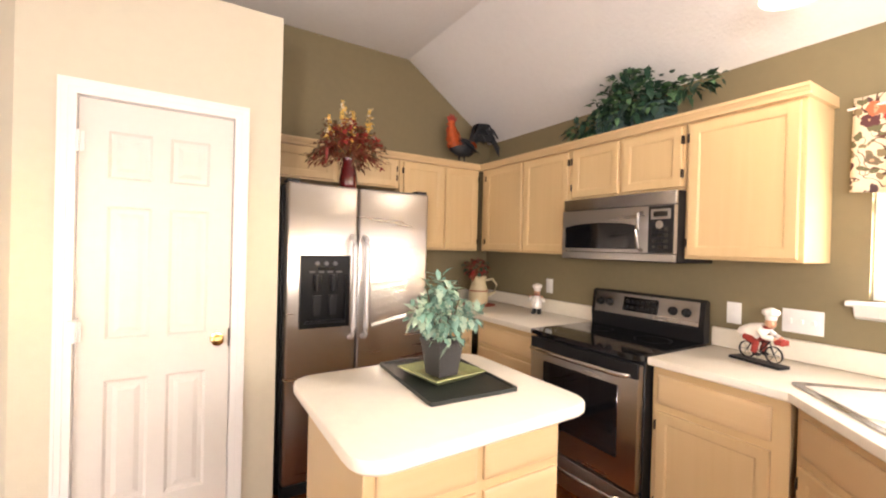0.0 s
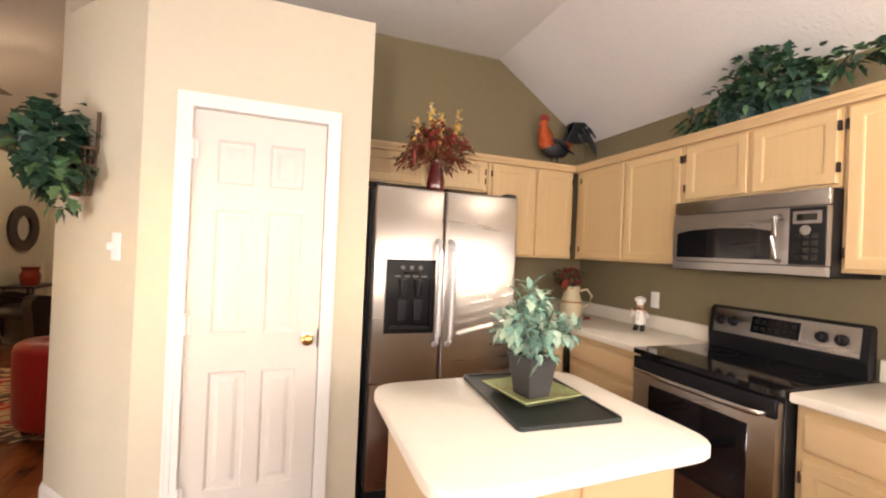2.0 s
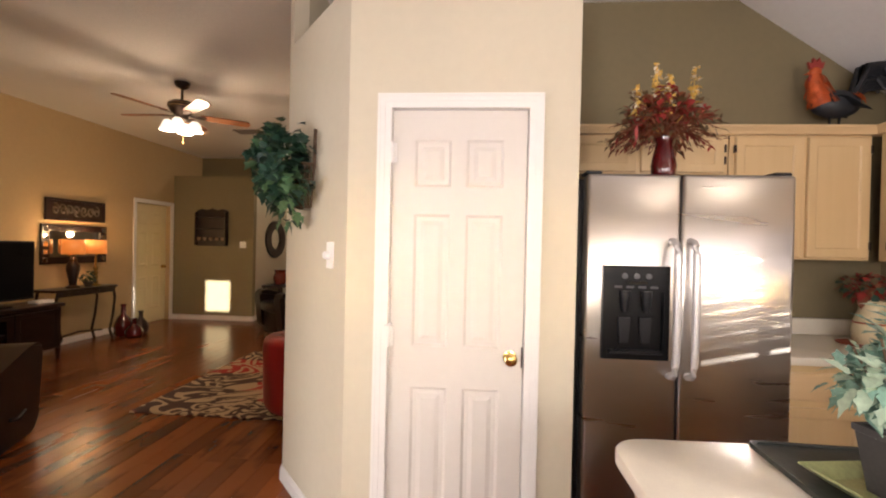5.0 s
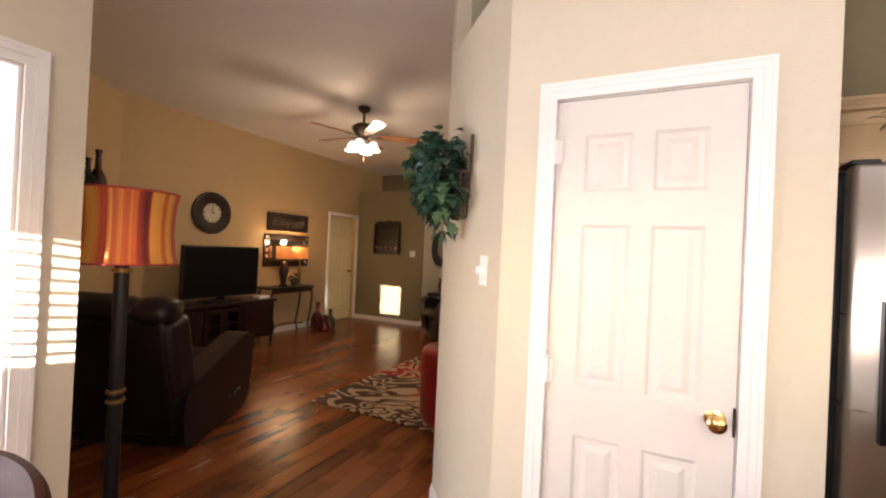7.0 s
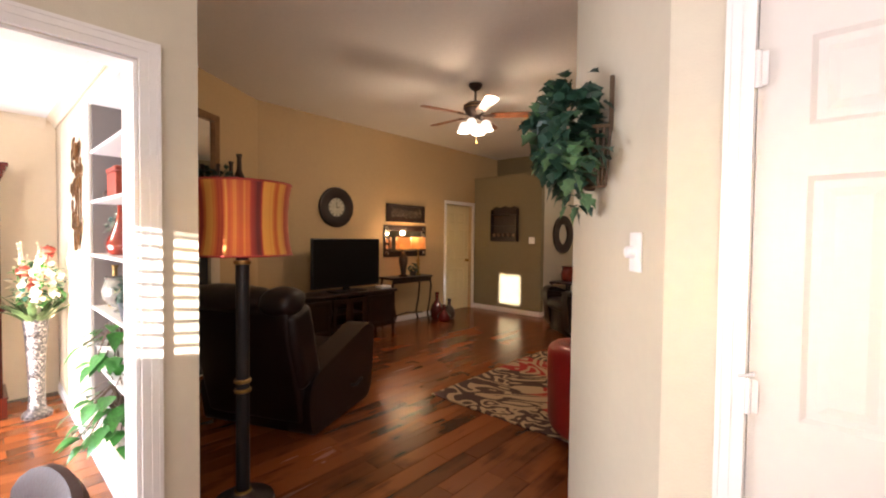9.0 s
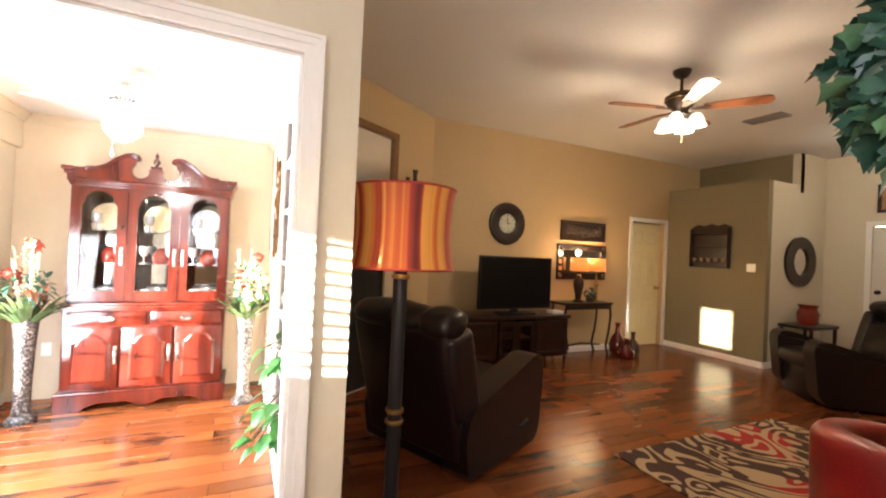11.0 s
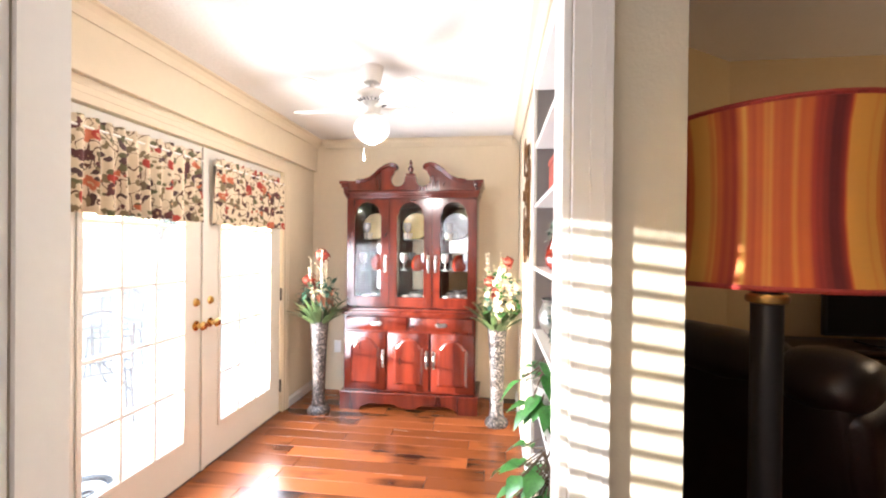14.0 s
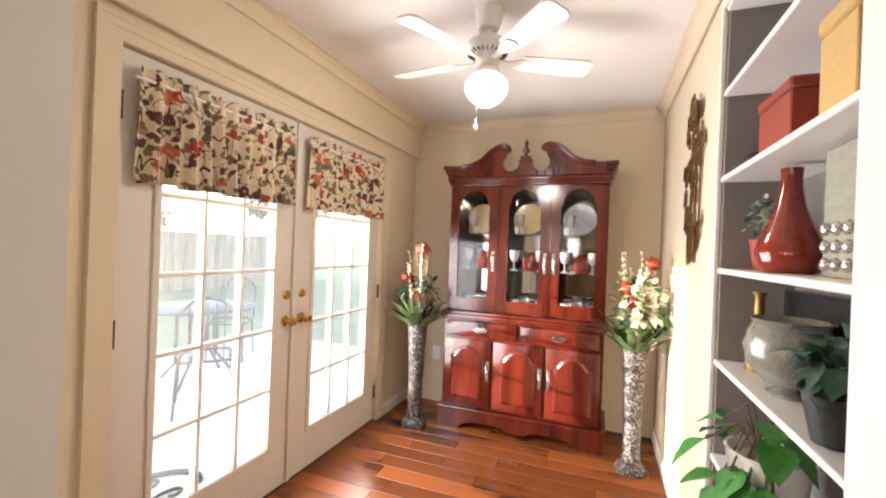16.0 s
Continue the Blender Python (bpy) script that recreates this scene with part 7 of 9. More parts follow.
# ceiling fans
def ceiling_fan(at, label, metal, blade_mat, n, start, drop, span):
    t = thing("ceiling_fan", label, "ceiling fan", at)
    bm = B()
    lathe(bm, [(0.075, 0), (0.073, -0.02), (0.055, -0.05), (0.02, -0.07)][::-1], 24)
    part("canopy", bm, metal, t)
    bm = B()
    tube(bm, [(0, 0, -0.05), (0, 0, -drop)], 0.013, 10)
    part("downrod", bm, metal, t)
    z = -drop
    bm = B()
    lathe(bm, [(0.03, z + 0.01), (0.09, z), (0.125, z - 0.03), (0.13, z - 0.06), (0.11, z - 0.10), (0.085, z - 0.125), (0.06, z - 0.15), (0.055, z - 0.19), (0.03, z - 0.20)][::-1], 28)
    motor = part("motor_housing", bm, metal, t)
    for zz, rr in ((z - 0.032, 0.128), (z - 0.062, 0.131)):
        bm = B()
        lathe(bm, [(rr, zz - 0.004), (rr + 0.004, zz), (rr, zz + 0.004)], 28, cap=False)
        part("motor_band", bm, GOLDTRIM, motor)
    for k in range(n):
        a = start + 360 * k / n
        bm = B()
        prism(bm, rounded([(0.17, -0.05), (span - 0.02, -0.068), (span, 0.0), (span - 0.02, 0.068), (0.17, 0.05)], [0.02, 0.04, 0.0, 0.04, 0.02]), -0.004, 0.004, "z")
        m = Matrix.Translation((0, 0, z - 0.135)) @ Matrix.Rotation(radians(a), 4, "Z") @ Matrix.Rotation(radians(-11), 4, "X")
        bmesh.ops.transform(bm, matrix=m, verts=bm.verts)
        bl = part("blade", bm, blade_mat, t, smooth=False)
        bm = B()
        prism(bm, [(0.08, -0.016), (0.20, -0.035), (0.23, 0.0), (0.20, 0.035), (0.08, 0.016)], -0.010, -0.0045, "z")
        bmesh.ops.transform(bm, matrix=m, verts=bm.verts)
        part("blade_iron", bm, metal, bl, smooth=False)
    return t, z


lf, z = ceiling_fan((-3.78, 6.90, ZC - 0.001), "lit bronze ceiling fan with wooden blades and frosted shades", DARKMETAL, BLADE, 5, 35, 0.20, 0.66)
for k in range(4):
    a = radians(20 + 90 * k)
    cx, cy = 0.12 * math.cos(a), 0.12 * math.sin(a)
    bm = B()
    tube(bm, [(0.03 * math.cos(a), 0.03 * math.sin(a), z - 0.19), (cx * 0.8, cy * 0.8, z - 0.19), (cx, cy, z - 0.205)], 0.010, 8)
    arm = part("light_arm", bm, DARKMETAL, lf)
    bm = B()
    lathe(bm, [(0.030, z - 0.20), (0.050, z - 0.225), (0.062, z - 0.265), (0.078, z - 0.305), (0.074, z - 0.305), (0.045, z - 0.23)][::-1], 20, (cx * 1.05, cy * 1.05, 0), cap=False)
    part("glass_shade", bm, LIT_GLASS, arm, "glowing frosted glass shade")
bm = B()
tube(bm, [(0.02, 0, z - 0.20), (0.02, 0, z - 0.42)], 0.0022, 5)
blob(bm, (0.02, 0, z - 0.43), (0.008, 0.008, 0.015))
part("pull_chain", bm, GOLDTRIM, lf)
for k in range(4):
    a = radians(20 + 90 * k)
    bulb("fan_light", (-3.78 + 0.13 * math.cos(a), 6.90 + 0.13 * math.sin(a), ZC + z - 0.385), 0.62, (1.0, 0.72, 0.42), 0.05)
# ceiling vent and recessed entry light
vt = thing("ceiling_vent", "grey slatted ceiling air vent", "air vent", (-4.08, 8.77, ZC - 0.002), 0)
bm = B()
ring_prism(bm, [(-0.2, -0.11), (0.2, -0.11), (0.2, 0.11), (-0.2, 0.11)], [(-0.17, -0.08), (0.17, -0.08), (0.17, 0.08), (-0.17, 0.08)], -0.012, 0, "z")
part("frame", bm, TAUPE, vt)
for k in range(7):
    bm = B()
    box(bm, -0.17, 0.17, -0.078 + k * 0.0225, -0.066 + k * 0.0225, -0.01, -0.002)
    part("slat", bm, TAUPE, vt)
el = thing("ceiling_light", "lit flush ceiling light in the entry", "ceiling light", (-3.3, 10.3, ZC - 0.002))
bm = B()
lathe(bm, [(0.05, -0.09), (0.12, -0.07), (0.15, -0.03)], 24)
part("diffuser", bm, LIT_GLASS, el)
bm = B()
lathe(bm, [(0.155, -0.03), (0.16, 0.0)], 24)
part("base", bm, DARKMETAL, el)
bulb("entry_light", (-3.3, 10.3, ZC - 0.2), 0.84, (1.0, 0.8, 0.55), 0.08)
# small box beside the television
rb = thing("set_top_box", "small white box beside the television", "set-top box", (-5.70, 7.24, 0.661), 90)
bm = B()
box(bm, -0.09, 0.09, -0.07, 0.07, 0.0, 0.035, 0.005, 2)
part("box_shell", bm, SWITCH, rb)

# ---- sunroom ----
def french_leaf(label, x_hinge, x_meet, knob):
    """A glazed door leaf, three panes wide and five high, with applied muntins."""
    a0, a1 = sorted((x_hinge, x_meet))
    t = thing("french_door", label, "door", kind="structure")
    y0, y1 = 1.700, 1.745
    g0, g1, zb, zt = a0 + 0.15, a1 - 0.15, 0.24, 1.80
    bm = wall_mesh("y", y0, y1, a0, a1, 0.008, 1.982, [(g0, g1, zb, zt)])
    part("leaf", bm, DOORW, t, smooth=False)
    bm = B()
    f = 0.022
    for u0, u1, w0, w1 in ((g0 - f, g0 + 0.006, zb - f, zt + f), (g1 - 0.006, g1 + f, zb - f, zt + f)):
        box(bm, u0, u1, y1, y1 + 0.010, w0, w1, 0.003)
    for w0, w1 in ((zb - f, zb + 0.006), (zt - 0.006, zt + f)):
        box(bm, g0 + 0.006, g1 - 0.006, y1, y1 + 0.010, w0, w1, 0.003)
    part("glazing_bead", bm, DOORW, t)
    for c in (1, 2):
        bm = B()
        u = g0 + (g1 - g0) * c / 3
        box(bm, u - 0.009, u + 0.009, y0 + 0.012, y1 + 0.004, zb, zt, 0.003)
        part("muntin", bm, WHITE, t)
    for r in (1, 2, 3, 4):
        bm = B()
        w = zb + (zt - zb) * r / 5
        box(bm, g0, g1, y0 + 0.013, y1 + 0.003, w - 0.009, w + 0.009, 0.003)
        part("muntin", bm, WHITE, t)
    for c in range(3):
        for r in range(5):
            bm = B()
            box(bm, g0 + (g1 - g0) * c / 3 + 0.009, g0 + (g1 - g0) * (c + 1) / 3 - 0.009, 1.720, 1.724, zb + (zt - zb) * r / 5 + 0.009, zb + (zt - zb) * (r + 1) / 5 - 0.009)
            p = part("pane", bm, DUSTY, t, smooth=False)
            p.visible_shadow = False
    s = 1 if x_meet < x_hinge else -1
    for z in (0.22, 0.98, 1.78):
        bm = B()
        tube(bm, [(x_hinge + 0.004 * s, y1 + 0.008, z - 0.05), (x_hinge + 0.004 * s, y1 + 0.008, z + 0.05)], 0.008, 8)
        part("hinge", bm, DARKMETAL, t, "dark metal hinge")
    if knob:
        k = x_meet + 0.055 * s
        for nm, z, r in (("door_knob", 0.90, 0.027), ("deadbolt", 1.04, 0.024)):
            bm = B()
            m = Matrix.Translation((k, y1, z)) @ Matrix.Rotation(radians(-90), 4, "X")
            if nm == "door_knob":
                lathe(bm, [(0.030, 0), (0.030, 0.004), (0.012, 0.008), (0.011, 0.03), (0.022, 0.036), (0.028, 0.05), (0.018, 0.066), (0.004, 0.068)], 20, m=m)
            else:
                lathe(bm, [(0.026, 0), (0.026, 0.006), (0.020, 0.012), (0.004, 0.014)], 20, m=m)
                box(bm, -0.004, 0.004, -0.014, 0.014, 0.012, 0.026, 0.001, m=m)
            part(nm, bm, BRASS, t, "polished brass " + nm.replace("_", " "))
    return t


french_leaf("cream glazed patio door leaf with fifteen panes and brass knob", -3.535, -4.447, True)
l2 = french_leaf("cream glazed patio door leaf with fifteen panes", -5.375, -4.463, True)
bm = B()
box(bm, -4.463, -4.430, 1.747, 1.760, 0.01, 1.98, 0.003)
solo("astragal", bm, DOORW, "cream cover strip between the glazed doors", "door trim", kind="structure")
casing("trim_french", "y", 1.763, 1, -5.39, -3.52, 1.99, w=0.085, label="cream flat casing round the glazed doors", mat=CREAM)
bm = B()
box(bm, -5.39, -3.52, 1.63, 1.75, -0.003, 0.006, 0.002)
solo("threshold", bm, DARKMETAL, "dark metal threshold under the glazed doors", "threshold", kind="structure")
valance("floral cream valance with red and brown leaves on a glazed door", "y", 1.795, -4.36, -3.57, 1.515, 1.925, 11, depth=0.03)
valance("floral cream valance on the farther glazed door", "y", 1.795, -5.32, -4.50, 1.515, 1.925, 11, depth=0.03)
bm = B()
cove = [(0.0, -0.075), (0.010, -0.075), (0.014, -0.062), (0.022, -0.038), (0.040, -0.016), (0.058, -0.010), (0.062, -0.003), (0.0, -0.003)]
prism(bm, [(1.803 + a, ZS + b) for a, b in cove], -5.974, -3.05, "x")
prism(bm, [(3.724 - a, ZS + b) for a, b in cove], -5.974, -3.05, "x")
prism(bm, [(-5.976 + a, ZS + b) for a, b in cove], 1.866, 3.661, "y")
solo("trim_sunroom_ceiling", bm, CREAM, "cream cove moulding under the ceiling", "trim", kind="structure", smooth=False)

# china hutch: front faces -y in its own axes
HD = 0.43
hu = thing("china_hutch", "glossy cherry wood china hutch with glazed doors", "china cabinet", (-5.972, 2.80, 0), 90)
W = 0.565
bm = B()
o = [(-W - 0.02, 0.0), (-W + 0.14, 0.0), (-W + 0.17, 0.035), (-W + 0.24, 0.06), (-0.12, 0.06), (-0.07, 0.035), (0.0, 0.025), (0.07, 0.035), (0.12, 0.06), (W - 0.24, 0.06), (W - 0.17, 0.035), (W - 0.14, 0.0), (W + 0.02, 0.0), (W + 0.02, 0.135), (-W - 0.02, 0.135)]
prism(bm, o, -HD - 0.015, -HD + 0.01)
box(bm, -W - 0.02, -W, -HD + 0.01, -0.01, 0, 0.135)
box(bm, W, W + 0.02, -HD + 0.01, -0.01, 0, 0.135)
box(bm, -W - 0.028, W + 0.028, -HD - 0.023, -0.01, 0.136, 0.155, 0.006, 2)
part("base_plinth", bm, CHERRY, hu, "scalloped plinth", smooth=False)
bm = B()
box(bm, -W, W, -HD + 0.02, -0.01, 0.156, 0.80, 0.003)
part("lower_body", bm, CHERRY, hu)
bm = B()
for z0, z1, e in ((0.80, 0.815, 0.012), (0.815, 0.84, 0.028), (0.84, 0.862, 0.016)):
    box(bm, -W - e, W + e, -HD - e + 0.01, -0.01, z0, z1 - 0.0005, 0.005, 2)
part("waist_moulding", bm, CHERRY, hu)


def arch(w, z0, z1, rise, n=10):
    """Outline of a panel with a stepped cathedral arch at the top, centred on x = 0."""
    pts = [(-w, z0), (w, z0), (w, z1 - rise)]
    for i in range(n + 1):
        u = 1 - 2 * i / n
        pts.append((w * 0.86 * u, z1 - rise * abs(u) ** 2.2))
    pts.append((-w, z1 - rise))
    return pts


def raised_panel(outline, y, depth, inset):
    """A panel field standing proud with sloped sides."""
    bm = B()
    cx = sum(p[0] for p in outline) / len(outline)
    cz = (min(p[1] for p in outline) + max(p[1] for p in outline)) / 2
    wx = max(abs(p[0] - cx) for p in outline)
    wz = max(abs(p[1] - cz) for p in outline)
    rings = []
    for k, d in ((0, 0.0), (inset * 0.25, -depth * 0.35), (inset, -depth)):
        rings.append([bm.verts.new((cx + (x - cx) * (1 - k / wx), y + d, cz + (z - cz) * (1 - k / wz))) for x, z in outline])
    n = len(outline)
    for a, b in zip(rings, rings[1:]):
        for i in range(n):
            bm.faces.new((a[i], a[(i + 1) % n], b[(i + 1) % n], b[i]))
    bm.faces.new(rings[-1])
    return bm


def pull(parent, x, y, z, upright):
    bm = B()
    if upright:
        box(bm, x - 0.012, x + 0.012, y - 0.004, y, z - 0.075, z + 0.075, 0.003)
        tube(bm, [(x, y - 0.003, z - 0.05), (x, y - 0.03, z - 0.04), (x, y - 0.034, z), (x, y - 0.03, z + 0.04), (x, y - 0.003, z + 0.05)], 0.0055, 8)
    else:
        prism(bm, [(x - 0.055, z), (x - 0.03, z + 0.022), (x, z + 0.014), (x + 0.03, z + 0.022), (x + 0.055, z), (x + 0.03, z - 0.02), (x, z - 0.012), (x - 0.03, z - 0.02)], y - 0.004, y)
        tube(bm, [(x - 0.035, y - 0.003, z + 0.006), (x - 0.032, y - 0.024, z - 0.006), (x, y - 0.028, z - 0.016), (x + 0.032, y - 0.024, z - 0.006), (x + 0.035, y - 0.003, z + 0.006)], 0.0045, 8)
    part("pull_handle", bm, STEELD, parent, "antique silver handle")


for i, xc in enumerate((-0.372, 0.0, 0.372)):
    bm = B()
    box(bm, xc - 0.176, xc + 0.176, -HD, -HD + 0.02, 0.175, 0.66, 0.004, 2)
    d = part("lower_door", bm, CHERRY, hu)
    me = raised_panel([(x + xc, z) for x, z in arch(0.125, 0.225, 0.615, 0.075)], -HD - 0.0005, 0.012, 0.02)
    part("raised_panel", me, CHERRY, d, smooth=False)
    pull(d, xc + (0.155 if i < 2 else -0.155), -HD, 0.44, True)
for xc in (-0.277, 0.277):
    bm = B()
    box(bm, xc - 0.262, xc + 0.262, -HD - 0.004, -HD + 0.02, 0.68, 0.79, 0.006, 2)
    d = part("drawer", bm, CHERRY, hu)
    pull(d, xc, -HD - 0.004, 0.735, False)
# upper case: sides, back, shelves
UD = 0.36
bm = B()
box(bm, -W, -W + 0.022, -UD, -0.01, 0.862, 1.80, 0.002)
box(bm, W - 0.022, W, -UD, -0.01, 0.862, 1.80, 0.002)
box(bm, -W + 0.022, W - 0.022, -0.022, -0.01, 0.862, 1.80)
box(bm, -W + 0.022, W - 0.022, -UD, -0.022, 0.862, 0.885)
box(bm, -W + 0.022, W - 0.022, -UD, -0.022, 1.775, 1.80)
part("upper_case", bm, CHERRY, hu)
bm = B()
box(bm, -W + 0.024, W - 0.024, -0.027, -0.0225, 0.886, 1.774)
part("mirror_back", bm, SMOKED, hu, "mirrored back with dimmed silver")
for z in (1.17, 1.44):
    bm = B()
    box(bm, -W + 0.023, W - 0.023, -UD + 0.05, -0.03, z, z + 0.006)
    part("glass_shelf", bm, CABGLASS, hu)
for i, xc in enumerate((-0.372, 0.0, 0.372)):
    inner = [(-0.118, 0.955), (0.118, 0.955), (0.118, 1.645), (0.104, 1.668)]
    inner += [(0.100 * math.cos(math.pi * k / 12), 1.68 + 0.085 * math.sin(math.pi * k / 12)) for k in range(13)] + [(-0.104, 1.668), (-0.118, 1.645)]
    outer = [(-0.184, 0.875), (0.184, 0.875), (0.184, 1.645), (0.184, 1.668)]
    outer += [(0.184 * math.cos(math.pi * k / 12) / max(abs(math.cos(math.pi * k / 12)), math.sin(math.pi * k / 12)), 1.68 + 0.105 * math.sin(math.pi * k / 12) / max(abs(math.cos(math.pi * k / 12)), math.sin(math.pi * k / 12))) for k in range(13)] + [(-0.184, 1.668), (-0.184, 1.645)]
    bm = B()
    ring_prism(bm, [(x + xc, z) for x, z in outer], [(x + xc, z) for x, z in inner], -UD - 0.022, -UD - 0.001)
    d = part("glazed_door", bm, CHERRY, hu, smooth=False)
    bm = B()
    ring_prism(bm, [(x * 1.07 + xc, 1.33 + (z - 1.33) * 1.02) for x, z in inner], [(x * 0.985 + xc, 1.33 + (z - 1.33) * 0.997) for x, z in inner], -UD - 0.026, -UD - 0.0225)
    part("door_bead", bm, CHERRY, d, smooth=False)
    bm = B()
    prism(bm, [(x + xc, z) for x, z in inner], -UD - 0.013, -UD - 0.010)
    g = part("pane", bm, CABGLASS, d, smooth=False)
    pull(d, xc + (0.155 if i < 2 else -0.155), -UD - 0.022, 1.24, True)
# dishes kept in the hutch belong to it only by standing there
bm = B()
for z0, z1, e in ((1.80, 1.82, 0.006), (1.82, 1.835, 0.014), (1.835, 1.86, 0.020)):
    box(bm, -W - e, W + e, -UD - 0.02 - e, -0.01, z0, z1 - 0.0005, 0.004, 2)
part("cornice", bm, CHERRY, hu)
# returns of the cornice along both ends
for s in (-1, 1):
    bm = B()
    for z0, z1, e in ((1.86, 1.885, 0.022), (1.885, 1.915, 0.036), (1.915, 1.945, 0.050)):
        lo, hi = sorted((s * (W - 0.03), s * (W + e)))
        box(bm, lo, hi, -UD - 0.02 - e, -0.01, z0, z1 - 0.0005, 0.005, 2)
    part("cornice_return", bm, CHERRY, hu)
for s in (-1, 1):
    bm = B()
    top = [(0.60, 1.945), (0.47, 1.946), (0.40, 1.952), (0.335, 1.980), (0.30, 2.012), (0.265, 2.045), (0.21, 2.078), (0.165, 2.088), (0.13, 2.078), (0.112, 2.055)]
    curl = [(0.122, 2.036), (0.140, 2.030)]
    hole = [(0.108 + 0.060 * math.cos(radians(a)), 1.955 + 0.060 * math.sin(radians(a))) for a in range(45, -200, -15)]
    prism(bm, [(s * x, z) for x, z in [(0.0, 1.862), (0.54, 1.862), (0.54, 1.943)] + top[1:] + curl + hole + [(0.036, 1.985), (0.0, 1.985)]], -UD - 0.045, -UD - 0.005)
    part("pediment_board", bm, CHERRY, hu, smooth=False)
    bm = B()
    for off, r in ((0.0, 0.011), (-0.016, 0.008)):
        tube(bm, [(s * x, -UD - 0.047 + off * 0.4, z + off) for x, z in top[1:]], r, 8)
    lathe(bm, [(0.024, -0.022), (0.026, 0.0), (0.024, 0.022)], 18, m=Matrix.Translation((s * 0.132, -UD - 0.03, 2.057)) @ Matrix.Rotation(radians(90), 4, "X"))
    part("swan_neck", bm, CHERRY, hu)
bm = B()
box(bm, -0.04, 0.04, -UD - 0.052, -UD - 0.003, 1.986, 2.004, 0.004)
lathe(bm, [(0.020, 2.004), (0.010, 2.014), (0.022, 2.028), (0.027, 2.045), (0.018, 2.062), (0.009, 2.075), (0.015, 2.088), (0.012, 2.10), (0.003, 2.122)], 18, (0, -UD - 0.028, 0))
part("finial", bm, CHERRY, hu, "turned wooden finial")


def hutch_place(x, y, z):
    return (-5.972 - y, 2.80 + x, z)


def crockery(name, label, category, x, y, z, prof, mat, tilt=0):
    ob = thing(name, label, category, hutch_place(x, y, z), 0, group="crockery in the hutch")
    bm = B()
    m = None
    if tilt:
        m = Matrix.Rotation(radians(90), 4, "Z") @ Matrix.Rotation(radians(tilt), 4, "X")
    lathe(bm, prof, 22, m=m)
    part(name + "_body", bm, mat, ob)
    return ob


PL = [(0.02, 0.0), (0.06, 0.002), (0.105, 0.014), (0.104, 0.018), (0.06, 0.007), (0.01, 0.005)]
for x, m in ((-0.37, CERAMIC), (0.0, material("straw_glaze", (0.62, 0.50, 0.22), 0.3, vary=0.15, scale=12, coat=0.4)), (0.37, material("blue_white_china", (0.5, 0.55, 0.6), 0.2, vary=0.3, scale=20, coat=0.4))):
    crockery("plate", "pale ceramic plate standing on a glass shelf", "plate", x, -0.12, 1.57, [(r * 1.15, z) for r, z in PL], m, 78)
BW = [(0.03, 0), (0.035, 0.008), (0.07, 0.045), (0.078, 0.06), (0.073, 0.06), (0.05, 0.02)]
GOB = [(0.032, 0), (0.03, 0.004), (0.005, 0.012), (0.005, 0.06), (0.025, 0.075), (0.036, 0.11), (0.034, 0.15), (0.031, 0.15), (0.02, 0.085)]
CUPP = [(0.028, 0), (0.04, 0.02), (0.044, 0.06), (0.040, 0.06), (0.03, 0.015)]
for x in (-0.37, 0.0, 0.37):
    crockery("jar", "red painted jar on a glass shelf", "jar", x + 0.03, -0.16, 1.1765, [(0.05, 0), (0.065, 0.03), (0.065, 0.09), (0.04, 0.125), (0.02, 0.14)], REDGLAZE)
    crockery("bowl", "white porcelain bowl in the hutch", "bowl", x - 0.04, -0.17, 0.886, BW, PORCELAIN)
    crockery("cup", "white porcelain cup in the hutch", "cup", x + 0.07, -0.19, 0.886, CUPP, PORCELAIN)
    crockery("cup", "white porcelain cup in the hutch", "cup", x - 0.07, -0.14, 1.4465, CUPP, PORCELAIN)
    crockery("bowl", "glass bowl in the hutch", "bowl", x + 0.02, -0.24, 0.887, [(r * 0.8, zz * 1.3) for r, zz in BW], CRYSTAL)
    for k, (gx, gz) in enumerate(((-0.09, 1.1765), (-0.06, 1.4465), (0.10, 1.1765))):
        crockery("goblet", "cut glass goblet on a glass shelf", "goblet", x + gx, -0.22, gz, GOB, CRYSTAL)
    crockery("plate_stack", "stack of pale plates in the hutch", "plates", x - 0.01, -0.11, 0.887, [(0.06, 0), (0.10, 0.012), (0.10, 0.05), (0.06, 0.052)], PORCELAIN)


